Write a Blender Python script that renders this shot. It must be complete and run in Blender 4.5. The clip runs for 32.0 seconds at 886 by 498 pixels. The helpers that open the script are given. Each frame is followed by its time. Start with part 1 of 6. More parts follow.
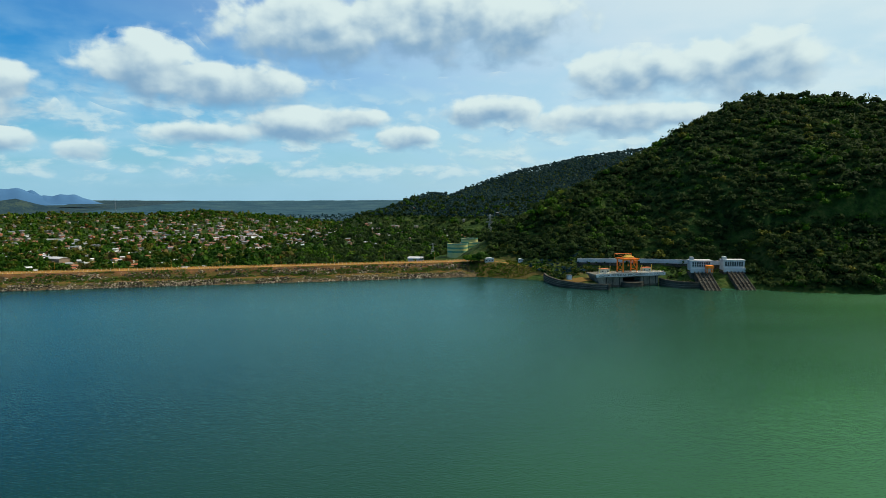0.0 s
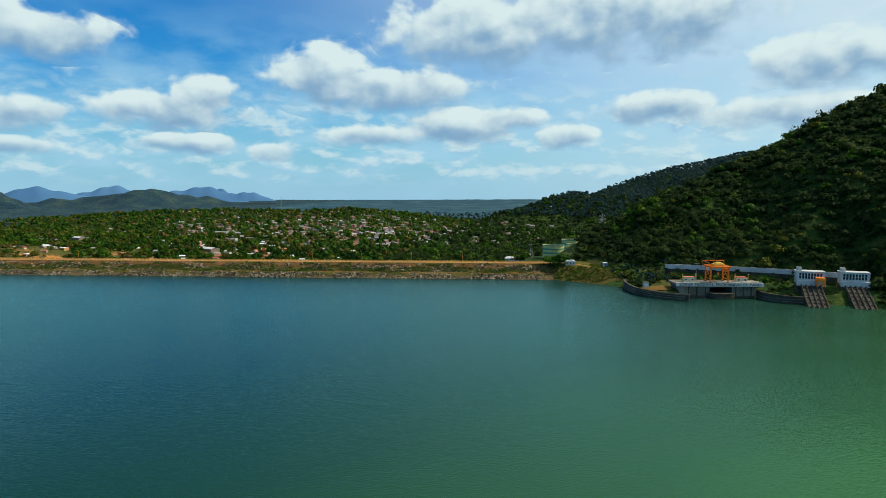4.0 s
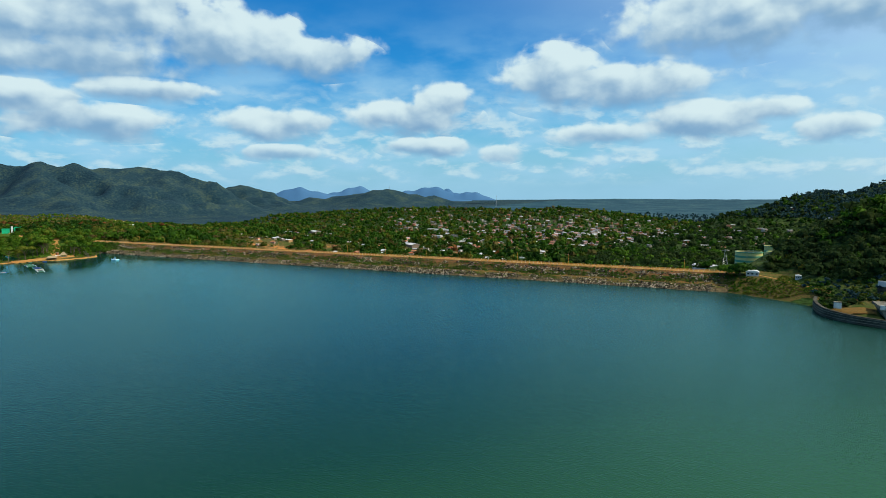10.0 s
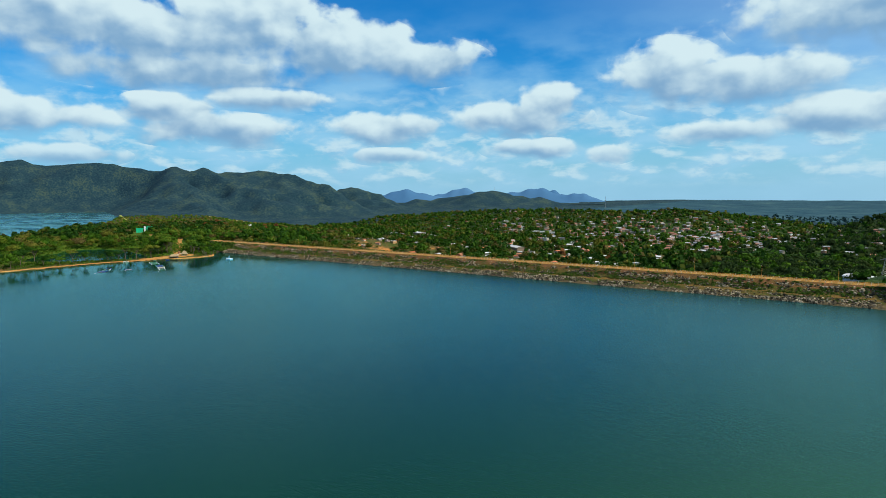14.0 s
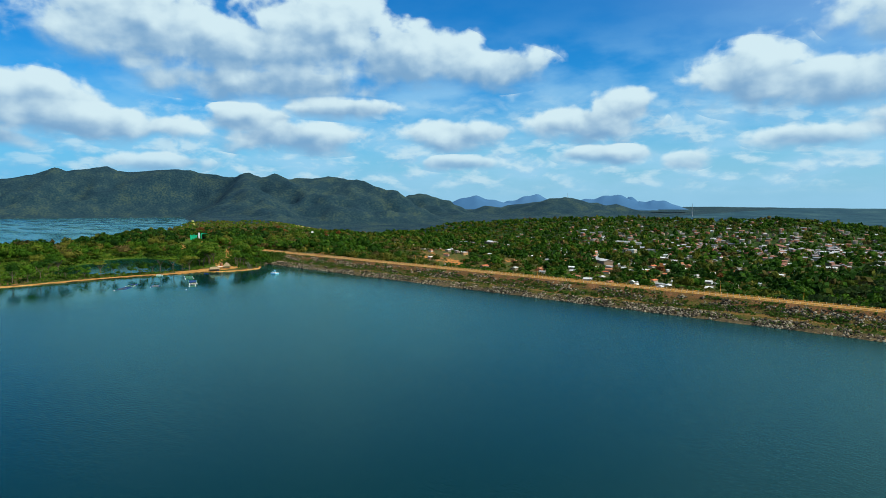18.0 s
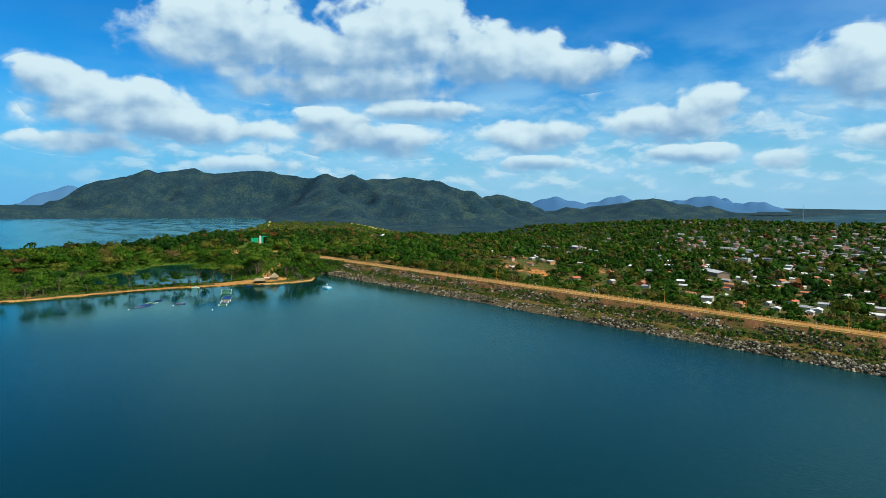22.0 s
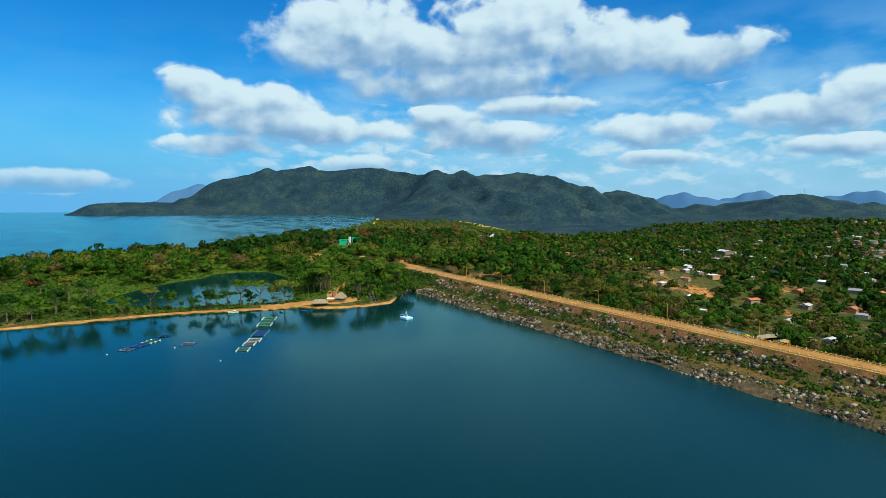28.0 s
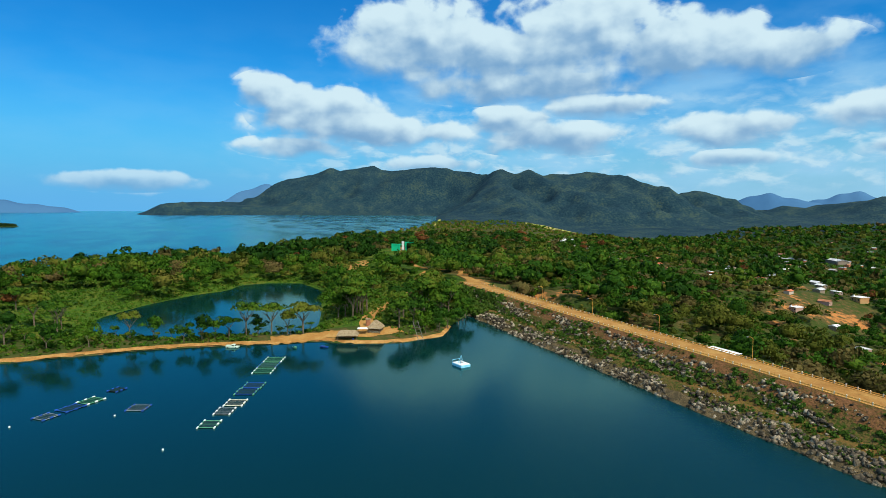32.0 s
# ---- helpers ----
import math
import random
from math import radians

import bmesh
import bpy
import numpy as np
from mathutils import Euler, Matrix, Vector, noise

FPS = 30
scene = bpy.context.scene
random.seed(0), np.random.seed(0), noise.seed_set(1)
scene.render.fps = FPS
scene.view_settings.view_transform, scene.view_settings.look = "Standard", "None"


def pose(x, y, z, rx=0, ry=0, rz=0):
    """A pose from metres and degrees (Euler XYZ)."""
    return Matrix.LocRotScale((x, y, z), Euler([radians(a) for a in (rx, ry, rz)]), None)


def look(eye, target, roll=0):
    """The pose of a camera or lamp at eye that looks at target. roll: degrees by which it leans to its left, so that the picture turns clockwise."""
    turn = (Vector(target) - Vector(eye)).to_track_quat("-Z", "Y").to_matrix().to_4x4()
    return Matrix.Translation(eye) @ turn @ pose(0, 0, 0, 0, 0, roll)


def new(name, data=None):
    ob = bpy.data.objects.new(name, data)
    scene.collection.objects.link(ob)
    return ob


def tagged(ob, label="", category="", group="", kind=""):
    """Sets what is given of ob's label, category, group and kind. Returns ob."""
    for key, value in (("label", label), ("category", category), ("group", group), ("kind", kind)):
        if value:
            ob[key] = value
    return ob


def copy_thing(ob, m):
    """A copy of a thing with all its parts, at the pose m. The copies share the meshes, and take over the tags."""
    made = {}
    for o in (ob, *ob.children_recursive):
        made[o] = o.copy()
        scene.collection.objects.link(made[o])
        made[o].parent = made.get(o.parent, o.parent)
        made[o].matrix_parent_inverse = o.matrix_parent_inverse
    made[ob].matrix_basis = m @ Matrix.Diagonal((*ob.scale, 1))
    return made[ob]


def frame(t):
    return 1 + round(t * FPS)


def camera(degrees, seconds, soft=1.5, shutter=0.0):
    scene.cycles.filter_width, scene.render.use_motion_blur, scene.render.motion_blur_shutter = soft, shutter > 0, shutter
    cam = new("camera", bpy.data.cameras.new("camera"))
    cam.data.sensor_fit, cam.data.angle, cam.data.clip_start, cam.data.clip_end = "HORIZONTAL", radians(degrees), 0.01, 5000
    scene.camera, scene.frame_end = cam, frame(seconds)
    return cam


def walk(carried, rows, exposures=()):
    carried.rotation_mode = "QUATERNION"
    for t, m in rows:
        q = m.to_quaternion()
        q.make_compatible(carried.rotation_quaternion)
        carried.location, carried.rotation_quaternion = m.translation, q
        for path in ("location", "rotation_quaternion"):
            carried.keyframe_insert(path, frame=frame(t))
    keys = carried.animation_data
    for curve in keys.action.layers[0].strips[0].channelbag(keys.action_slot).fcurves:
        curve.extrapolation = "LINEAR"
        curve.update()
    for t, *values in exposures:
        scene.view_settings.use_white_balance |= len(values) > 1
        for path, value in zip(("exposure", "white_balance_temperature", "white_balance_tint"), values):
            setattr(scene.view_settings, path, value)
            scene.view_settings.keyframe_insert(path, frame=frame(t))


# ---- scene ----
cam = camera(73.05, 32.0, soft=0.65)

PATH = [
    (0, look((-32.13, 12.91, 65.98), (-29.52, 112.49, 57.23), -0.52)),
    (1, look((-14.92, 16.09, 65.31), (-17.59, 115.67, 56.56), -0.43)),
    (2, look((-0.09, 18.80, 64.87), (-9.41, 117.99, 56.20), -0.36)),
    (3, look((16.17, 24.70, 64.66), (-0.42, 122.93, 55.95), -0.29)),
    (3.5, look((24.03, 28.66, 64.63), (4.08, 126.26, 55.90), -0.25)),
    (5.5, look((49.71, 39.93, 64.64), (17.73, 134.28, 55.98), -0.09)),
    (6, look((55.19, 42.52, 64.62), (20.15, 135.77, 55.91), -0.06)),
    (7, look((66.19, 51.73, 64.46), (25.29, 142.57, 55.80), -0.03)),
    (8, look((74.60, 60.49, 64.15), (27.91, 148.50, 55.49), -0.04)),
    (9, look((77.00, 67.65, 63.82), (24.99, 152.62, 55.13), -0.08)),
    (10, look((77.08, 69.25, 63.57), (20.27, 151.09, 54.93), -0.14)),
    (11, look((77.74, 69.79, 63.41), (16.72, 148.54, 54.83), -0.20)),
    (12, look((77.63, 71.60, 63.27), (12.82, 147.27, 54.73), -0.24)),
    (13, look((71.36, 77.95, 63.09), (3.62, 151.01, 54.55), -0.26)),
    (14, look((59.89, 89.24, 62.87), (-10.27, 160.01, 54.57), -0.23)),
    (14.5, look((52.29, 96.26, 62.76), (-18.96, 165.94, 54.58), -0.21)),
    (16.5, look((7.44, 133.06, 62.25), (-67.80, 198.52, 54.84), -0.09)),
    (17, look((-3.83, 141.22, 62.12), (-79.71, 205.94, 54.82), -0.05)),
    (18, look((-25.98, 157.96, 61.89), (-103.77, 220.38, 54.73), 0.01)),
    (19, look((-49.04, 173.98, 61.81), (-128.67, 234.05, 54.64), 0.06)),
    (20, look((-69.83, 188.84, 61.88), (-151.18, 246.57, 54.92), 0.10)),
    (21, look((-90.85, 203.45, 61.99), (-173.97, 258.61, 55.05), 0.14)),
    (22, look((-113.24, 217.58, 61.99), (-198.37, 269.58, 55.02), 0.16)),
    (23, look((-135.64, 231.49, 61.83), (-222.44, 280.64, 54.74), 0.16)),
    (24, look((-157.62, 243.65, 61.60), (-245.71, 290.42, 54.40), 0.15)),
    (25, look((-180.18, 254.91, 61.39), (-269.62, 299.04, 54.07), 0.13)),
    (26, look((-203.23, 266.61, 61.27), (-294.10, 307.70, 53.92), 0.11)),
    (26.5, look((-214.17, 271.86, 61.24), (-305.70, 311.44, 53.78), 0.10)),
    (28.5, look((-254.72, 288.98, 61.21), (-348.49, 322.90, 53.73), 0.11)),
    (29, look((-266.68, 293.23, 61.20), (-360.94, 325.78, 53.72), 0.13)),
    (30, look((-289.78, 300.98, 61.14), (-384.83, 331.15, 53.66), 0.20)),
    (31, look((-311.75, 308.33, 61.03), (-407.53, 336.06, 53.54), 0.27)),
    (32, look((-332.80, 315.28, 60.92), (-429.27, 340.53, 53.48), 0.33)),
]
# the picture turns slowly cooler as the flight swings away from the sun
walk(cam, PATH, [(0, 0.0, 6800, 10), (8, 0.0, 6550, 10), (18, 0.0, 6250, 10), (32, 0.0, 6150, 10)])
# ---- sky, clouds and sun ----
SUN_AZ, SUN_EL = 66.0, 52.0          # degrees clockwise from +y, and above the horizon
sun = new("sun", bpy.data.lights.new("sun", "SUN"))
sun.data.energy, sun.data.angle, sun.data.color = 4.9, radians(0.6), (1.0, 0.88, 0.68)
sd = Vector((math.sin(radians(SUN_AZ)) * math.cos(radians(SUN_EL)), math.cos(radians(SUN_AZ)) * math.cos(radians(SUN_EL)), math.sin(radians(SUN_EL))))
sun.matrix_world = look(sd * 1000, (0, 0, 0))
scene.view_settings.exposure = 0.0

# cumulus heaps: azimuth, elevation of the middle, half width, half height (degrees)
CLOUDS = [
    (-10.2, 14.8, 8.6, 3.5), (1.1, 15.8, 12.1, 4.0), (9.0, 14.7, 5.2, 2.9), (-24.9, 10.6, 4.7, 2.9), (-18.5, 9.8, 8.5, 2.3),
    (18.6, 10.4, 5.8, 2.4), (27.5, 10.7, 6.5, 2.7), (17.7, 6.8, 8.3, 1.5), (5.9, 7.6, 5.2, 1.5), (-10.4, 7.0, 7.1, 1.3),
    (-2.1, 5.4, 3.0, 1.2), (-20.0, 5.6, 4.6, 1.1), (-29.3, 4.1, 2.2, 0.9), (-37.6, 7.4, 6.0, 1.7), (-34.9, 8.6, 3.4, 1.9),
    (-36.2, 4.6, 4.4, 1.0), (-50.0, 6.6, 5.0, 1.5), (-49.5, 4.0, 3.9, 0.8), (-11.5, 6.2, 6.0, 1.4), (-77.7, 14.6, 7.4, 3.9),
    (-70.0, 13.6, 8.4, 3.0), (-62.6, 15.3, 7.5, 4.2), (-54.9, 13.5, 7.4, 3.0), (-47.0, 12.6, 6.1, 2.0), (-68.0, 10.9, 12.0, 1.6),
    (-90.9, 10.0, 3.4, 1.7), (-86.2, 8.1, 6.3, 2.3), (-82.0, 6.6, 9.5, 1.6), (-69.2, 7.7, 3.6, 1.5), (-65.0, 6.1, 7.6, 1.5),
    (-60.5, 8.9, 5.5, 1.0), (-76.7, 3.7, 4.2, 0.9), (-103.0, 1.9, 6.4, 0.9), (-89.0, 5.2, 5.0, 1.0),
]
world = bpy.data.worlds.new("sky")
scene.world = world
world.use_nodes = True
wt = world.node_tree
wt.nodes.clear()


def wnode(kind, **values):
    n = wt.nodes.new(kind)
    for k, v in values.items():
        if k == "op":
            n.operation = v
        elif k.startswith("i") and k[1:].isdigit():
            if isinstance(v, bpy.types.NodeSocket):
                wt.links.new(v, n.inputs[int(k[1:])])
            else:
                n.inputs[int(k[1:])].default_value = v
    return n


def wm(op, *args):
    return wnode("ShaderNodeMath", op=op, **{f"i{k}": a for k, a in enumerate(args)}).outputs[0]


wdir = wnode("ShaderNodeTexCoord").outputs["Generated"]
wsep = wnode("ShaderNodeSeparateXYZ", i0=wdir).outputs
w_az = wm("MULTIPLY", wm("ARCTAN2", wsep[0], wsep[1]), 57.29578)
w_el = wm("MULTIPLY", wm("ARCSINE", wsep[2]), 57.29578)
wpos = wnode("ShaderNodeCombineXYZ", i0=w_az, i1=w_el).outputs[0]
def wnoise(vec, scale, detail, rough=0.5, warp=0.0):
    n = wt.nodes.new("ShaderNodeTexNoise")
    n.inputs["Scale"].default_value, n.inputs["Detail"].default_value = scale, detail
    n.inputs["Roughness"].default_value, n.inputs["Distortion"].default_value = rough, warp
    wt.links.new(vec, n.inputs["Vector"])
    return n.outputs["Fac"]


def wshift(vec, k, by):
    return wnode("ShaderNodeVectorMath", op="MULTIPLY_ADD", i0=vec, i1=k, i2=by).outputs[0]


def wramp(x, lo, hi, a, b):
    n = wt.nodes.new("ShaderNodeMapRange")
    n.interpolation_type = "SMOOTHSTEP"
    for k, val in enumerate((x, lo, hi, a, b)):
        if isinstance(val, bpy.types.NodeSocket):
            wt.links.new(val, n.inputs[k])
        else:
            n.inputs[k].default_value = val
    return n.outputs[0]


# billows: broad swellings and fine cauliflower, each also read a little nearer to the sun, for the relief
here, sunny = wshift(wpos, (1.0, 1.3, 1.0), (0, 0, 0)), wshift(wpos, (1.0, 1.3, 1.0), (0.9, 1.5, 0))
broad, broad_s = wnoise(here, 0.2, 2.0), wnoise(sunny, 0.2, 2.0)
fine, fine_s = wnoise(here, 0.36, 6.0, 0.48, 0.15), wnoise(sunny, 0.36, 3.0, 0.48, 0.15)
field, tall, heavy = -1.0, 0.0, 0.001
for a, e, w, h in CLOUDS:
    v = wnode("ShaderNodeVectorMath", op="MULTIPLY_ADD", i0=wpos, i1=(0.84 / w, 0.84 / h, 0), i2=(-0.84 * a / w, -0.84 * e / h, 0)).outputs[0]
    fi = wm("SUBTRACT", 1.0, wnode("ShaderNodeVectorMath", op="LENGTH", i0=v).outputs["Value"])
    field = wm("MAXIMUM", field, fi)
    wi = wm("MAXIMUM", fi, 0.0)
    tall = wm("MULTIPLY_ADD", wi, wnode("ShaderNodeSeparateXYZ", i0=v).outputs[1], tall)
    heavy = wm("ADD", heavy, wi)
height = wm("DIVIDE", tall, heavy)
body = field
field = wm("ADD", field, wm("ADD", wm("MULTIPLY", wm("SUBTRACT", broad, 0.5), 0.9), wm("MULTIPLY", wm("SUBTRACT", fine, 0.5), 1.35)))
dense = wm("MULTIPLY", wramp(field, -0.02, wramp(height, -0.5, 0.3, 0.70, 0.30), 0.0, 0.98), wramp(w_el, 0.0, 7.0, 0.55, 1.0))
relief = wm("ADD", wm("MULTIPLY", wm("SUBTRACT", fine, fine_s), 1.15), wm("MULTIPLY", wm("SUBTRACT", broad, broad_s), 1.3))
light = wramp(wm("ADD", wm("ADD", wm("MULTIPLY", height, 1.0), relief), wm("MULTIPLY", body, -0.35)), -0.85, 0.45, 0.0, 1.0)
# small broken heaps and thin cloud in the haze over the horizon
low, low_s = wshift(wpos, (1.0, 2.3, 1.0), (40, 0, 0)), wshift(wpos, (1.0, 2.3, 1.0), (40.3, 1.3, 0))
small, small_s = wnoise(low, 0.3, 6.0, 0.55, 0.2), wnoise(low_s, 0.3, 4.0, 0.55, 0.2)
band = wm("MULTIPLY", wramp(w_el, 0.8, 2.6, 0.0, 1.0), wm("MULTIPLY", wramp(w_el, 6.0, 11.5, 1.0, 0.0), wramp(w_az, -98.0, -78.0, 0.0, 1.0)))
heaps = wm("MULTIPLY", wramp(small, 0.44, 0.66, 0.0, 0.75), band)
heap_light = wramp(wm("SUBTRACT", small, small_s), -0.14, 0.10, 0.0, 1.0)
thin = wnoise(wshift(wpos, (1.0, 2.6, 1.0), (0, 0, 0)), 0.16, 6.0)
veil = wm("MULTIPLY", wramp(thin, 0.34, 0.70, 0.0, 0.7), wm("MULTIPLY", wramp(w_el, 0.6, 3.0, 0.35, 1.0), wm("MULTIPLY", wramp(w_el, 7.0, 18.0, 1.0, 0.05), wramp(w_az, -96.0, -62.0, 0.12, 1.0))))
sky = wt.nodes.new("ShaderNodeTexSky")
sky.sky_type, sky.sun_disc = "NISHITA", False
sky.sun_elevation, sky.sun_rotation = radians(SUN_EL), radians(SUN_AZ)
sky.air_density, sky.dust_density, sky.ozone_density = 1.0, 0.6, 3.0


def wmix(fac, a, b):
    n = wt.nodes.new("ShaderNodeMix")
    n.data_type = "RGBA"
    for k, val in ((0, fac), (6, a), (7, b)):
        if isinstance(val, bpy.types.NodeSocket):
            wt.links.new(val, n.inputs[k])
        else:
            n.inputs[k].default_value = val
    return n.outputs[2]


grey = wmix(light, (2.1, 3.9, 5.9, 1), (6.8, 8.4, 8.7, 1))
heap_grey = wmix(heap_light, (3.0, 5.4, 7.4, 1), (6.0, 7.8, 8.4, 1))
hue = wt.nodes.new("ShaderNodeHueSaturation")
hue.inputs["Saturation"].default_value, hue.inputs["Value"].default_value = 1.35, 1.05
wt.links.new(sky.outputs[0], hue.inputs["Color"])
tint = wt.nodes.new("ShaderNodeMix")
tint.data_type, tint.blend_type = "RGBA", "MULTIPLY"
tint.inputs[0].default_value = 1.0
wt.links.new(hue.outputs[0], tint.inputs[6])
tint.inputs[7].default_value = (0.26, 1.0, 1.26, 1)
haze = wmix(wramp(w_el, -1.0, 13.0, 0.0, 1.0), wmix(wramp(w_az, -110.0, -40.0, 0.0, 1.0), (1.3, 4.5, 7.9, 1), (2.9, 5.6, 7.4, 1)), tint.outputs[2])
# the air whitens towards the sun
sunward = wnode("ShaderNodeVectorMath", op="DOT_PRODUCT", i0=wdir, i1=tuple(sd)).outputs["Value"]
haze = wmix(wramp(sunward, 0.05, 0.75, 0.0, 0.95), haze, (6.6, 8.2, 8.7, 1))
full = wmix(dense, wmix(heaps, wmix(veil, haze, (3.6, 6.4, 8.4, 1)), heap_grey), grey)
back = wt.nodes.new("ShaderNodeBackground")
back.inputs["Strength"].default_value = 0.1
wt.links.new(full, back.inputs["Color"])
wt.links.new(back.outputs[0], wt.nodes.new("ShaderNodeOutputWorld").inputs["Surface"])
# ---- materials ----
def noisy(name, cols, scale=1.0, rough=0.85, bump=0.0, bscale=None, detail=5.0, metal=0.0, island=0.0, objrand=0.0, fine=0.0, coords="Object", bdist=1.0, trans=0.0, grain=0.0):
    """A surface that wanders between the given colours with noise of the given scale (per metre), at two sizes, with fine relief."""
    m = bpy.data.materials.new(name)
    m.use_nodes = True
    nt = m.node_tree
    p = nt.nodes["Principled BSDF"]
    p.inputs["Roughness"].default_value, p.inputs["Metallic"].default_value = rough, metal
    p.inputs["Specular IOR Level"].default_value = 0.25 if rough < 0.7 else 0.08
    tc = nt.nodes.new("ShaderNodeTexCoord").outputs[coords] if coords != "World" else nt.nodes.new("ShaderNodeNewGeometry").outputs["Position"]
    n1 = nt.nodes.new("ShaderNodeTexNoise")
    n1.inputs["Scale"].default_value, n1.inputs["Detail"].default_value, n1.inputs["Roughness"].default_value = scale, detail, 0.6
    nt.links.new(tc, n1.inputs["Vector"])
    fac = n1.outputs["Fac"]

    def math_(op, a, b):
        q = nt.nodes.new("ShaderNodeMath")
        q.operation = op
        for k, val in enumerate((a, b)):
            if isinstance(val, bpy.types.NodeSocket):
                nt.links.new(val, q.inputs[k])
            else:
                q.inputs[k].default_value = val
        return q.outputs[0]

    if fine:
        n2 = nt.nodes.new("ShaderNodeTexNoise")
        n2.inputs["Scale"].default_value, n2.inputs["Detail"].default_value = scale * 9.0, 3.0
        nt.links.new(tc, n2.inputs["Vector"])
        fac = math_("ADD", fac, math_("MULTIPLY", math_("SUBTRACT", n2.outputs["Fac"], 0.5), fine))
    if grain:                                             # leaf-sized light and dark
        n3 = nt.nodes.new("ShaderNodeTexNoise")
        n3.inputs["Scale"].default_value, n3.inputs["Detail"].default_value = 1.5, 3.0
        nt.links.new(tc, n3.inputs["Vector"])
        fac = math_("ADD", fac, math_("MULTIPLY", math_("SUBTRACT", n3.outputs["Fac"], 0.5), grain))
    if island:
        fac = math_("ADD", fac, math_("MULTIPLY", math_("SUBTRACT", nt.nodes.new("ShaderNodeNewGeometry").outputs["Random Per Island"], 0.5), island))
    if objrand:
        fac = math_("ADD", fac, math_("MULTIPLY", math_("SUBTRACT", nt.nodes.new("ShaderNodeObjectInfo").outputs["Random"], 0.5), objrand))
    ramp = nt.nodes.new("ShaderNodeValToRGB")
    ramp.color_ramp.elements[0].position, ramp.color_ramp.elements[1].position = 0.28, 0.72
    for k, c in enumerate(cols):
        e = ramp.color_ramp.elements[0] if k == 0 else ramp.color_ramp.elements[-1] if k == len(cols) - 1 else ramp.color_ramp.elements.new(0.28 + 0.44 * k / (len(cols) - 1))
        e.color = (*c, 1)
    nt.links.new(fac, ramp.inputs[0])
    nt.links.new(ramp.outputs[0], p.inputs["Base Color"])
    if trans:                                             # thin leaves let the sun through
        tr, mx = nt.nodes.new("ShaderNodeBsdfTranslucent"), nt.nodes.new("ShaderNodeMixShader")
        nt.links.new(ramp.outputs[0], tr.inputs["Color"])
        mx.inputs[0].default_value = trans
        nt.links.new(p.outputs[0], mx.inputs[1])
        nt.links.new(tr.outputs[0], mx.inputs[2])
        nt.links.new(mx.outputs[0], nt.nodes["Material Output"].inputs["Surface"])
    if bump:
        nb = nt.nodes.new("ShaderNodeTexNoise")
        nb.inputs["Scale"].default_value, nb.inputs["Detail"].default_value = bscale or scale * 6, 4.0
        nt.links.new(tc, nb.inputs["Vector"])
        b = nt.nodes.new("ShaderNodeBump")
        b.inputs["Strength"].default_value, b.inputs["Distance"].default_value = bump, bdist
        nt.links.new(nb.outputs["Fac"], b.inputs["Height"])
        nt.links.new(b.outputs[0], p.inputs["Normal"])
    return m


M_GROUND = noisy("ground_earth", [(0.024, 0.044, 0.008), (0.036, 0.058, 0.010), (0.052, 0.062, 0.015), (0.10, 0.07, 0.026), (0.40, 0.17, 0.05)], 0.03, 0.95, 0.5, 0.6, fine=0.6, coords="World")
M_FOREST_FLOOR = noisy("forested_slope", [(0.010, 0.026, 0.006), (0.020, 0.048, 0.008), (0.05, 0.065, 0.016)], 0.03, 0.95, 1.0, 0.09, fine=0.9, coords="World", bdist=8.0)
# the blue of the distant air is mixed into the mountain's base colours
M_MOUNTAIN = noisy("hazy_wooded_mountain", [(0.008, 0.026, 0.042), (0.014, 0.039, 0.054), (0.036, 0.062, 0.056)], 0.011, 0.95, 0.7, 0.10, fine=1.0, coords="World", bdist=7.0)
# backdrop hills: their blue is haze put into the base colour
M_BLUE = noisy("haze_blue_hills", [(0.04, 0.115, 0.24), (0.065, 0.16, 0.30)], 0.002, 1.0, coords="World")
M_MEADOW = noisy("rank_green_meadow", [(0.020, 0.052, 0.005), (0.048, 0.100, 0.008), (0.11, 0.115, 0.016)], 0.06, 0.95, 0.8, 0.9, fine=0.7, coords="World")
# far ground is coloured with the haze that would lie over it
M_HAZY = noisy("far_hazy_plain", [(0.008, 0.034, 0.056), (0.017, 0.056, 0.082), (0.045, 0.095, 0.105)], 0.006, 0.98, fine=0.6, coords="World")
M_WASH = noisy("washed_stony_edge", [(0.05, 0.042, 0.024), (0.10, 0.076, 0.040), (0.20, 0.145, 0.072)], 0.5, 0.95, 0.8, 3.0, fine=0.7, coords="World")
# leaf colours shifted to blue for the haze before the far ridge
M_LEAF_RIDGE = noisy("haze_blue_leaves", [(0.012, 0.038, 0.046), (0.016, 0.047, 0.052), (0.024, 0.058, 0.054)], 0.02, 0.85, 0.5, 0.5, island=0.25, coords="World", trans=0.3)
M_SAND = noisy("shore_sand", [(0.22, 0.10, 0.028), (0.36, 0.19, 0.055), (0.48, 0.29, 0.11)], 0.2, 0.95, 0.4, 2.0, fine=0.5, coords="World")
M_DIRT = noisy("dirt_road", [(0.26, 0.125, 0.032), (0.34, 0.180, 0.050), (0.40, 0.245, 0.080)], 0.12, 0.95, 0.3, 2.0, fine=0.5, coords="World")
M_DAM = noisy("dam_soil_and_grass", [(0.032, 0.062, 0.006), (0.062, 0.066, 0.014), (0.12, 0.075, 0.026), (0.055, 0.082, 0.010)], 0.13, 0.95, 0.8, 1.2, fine=0.9, coords="World")
M_ROCK = noisy("riprap_rock", [(0.028, 0.024, 0.017), (0.070, 0.058, 0.040), (0.120, 0.100, 0.070), (0.34, 0.29, 0.21)], 0.3, 0.9, 0.4, 3.0, island=0.62, fine=0.3, coords="World")
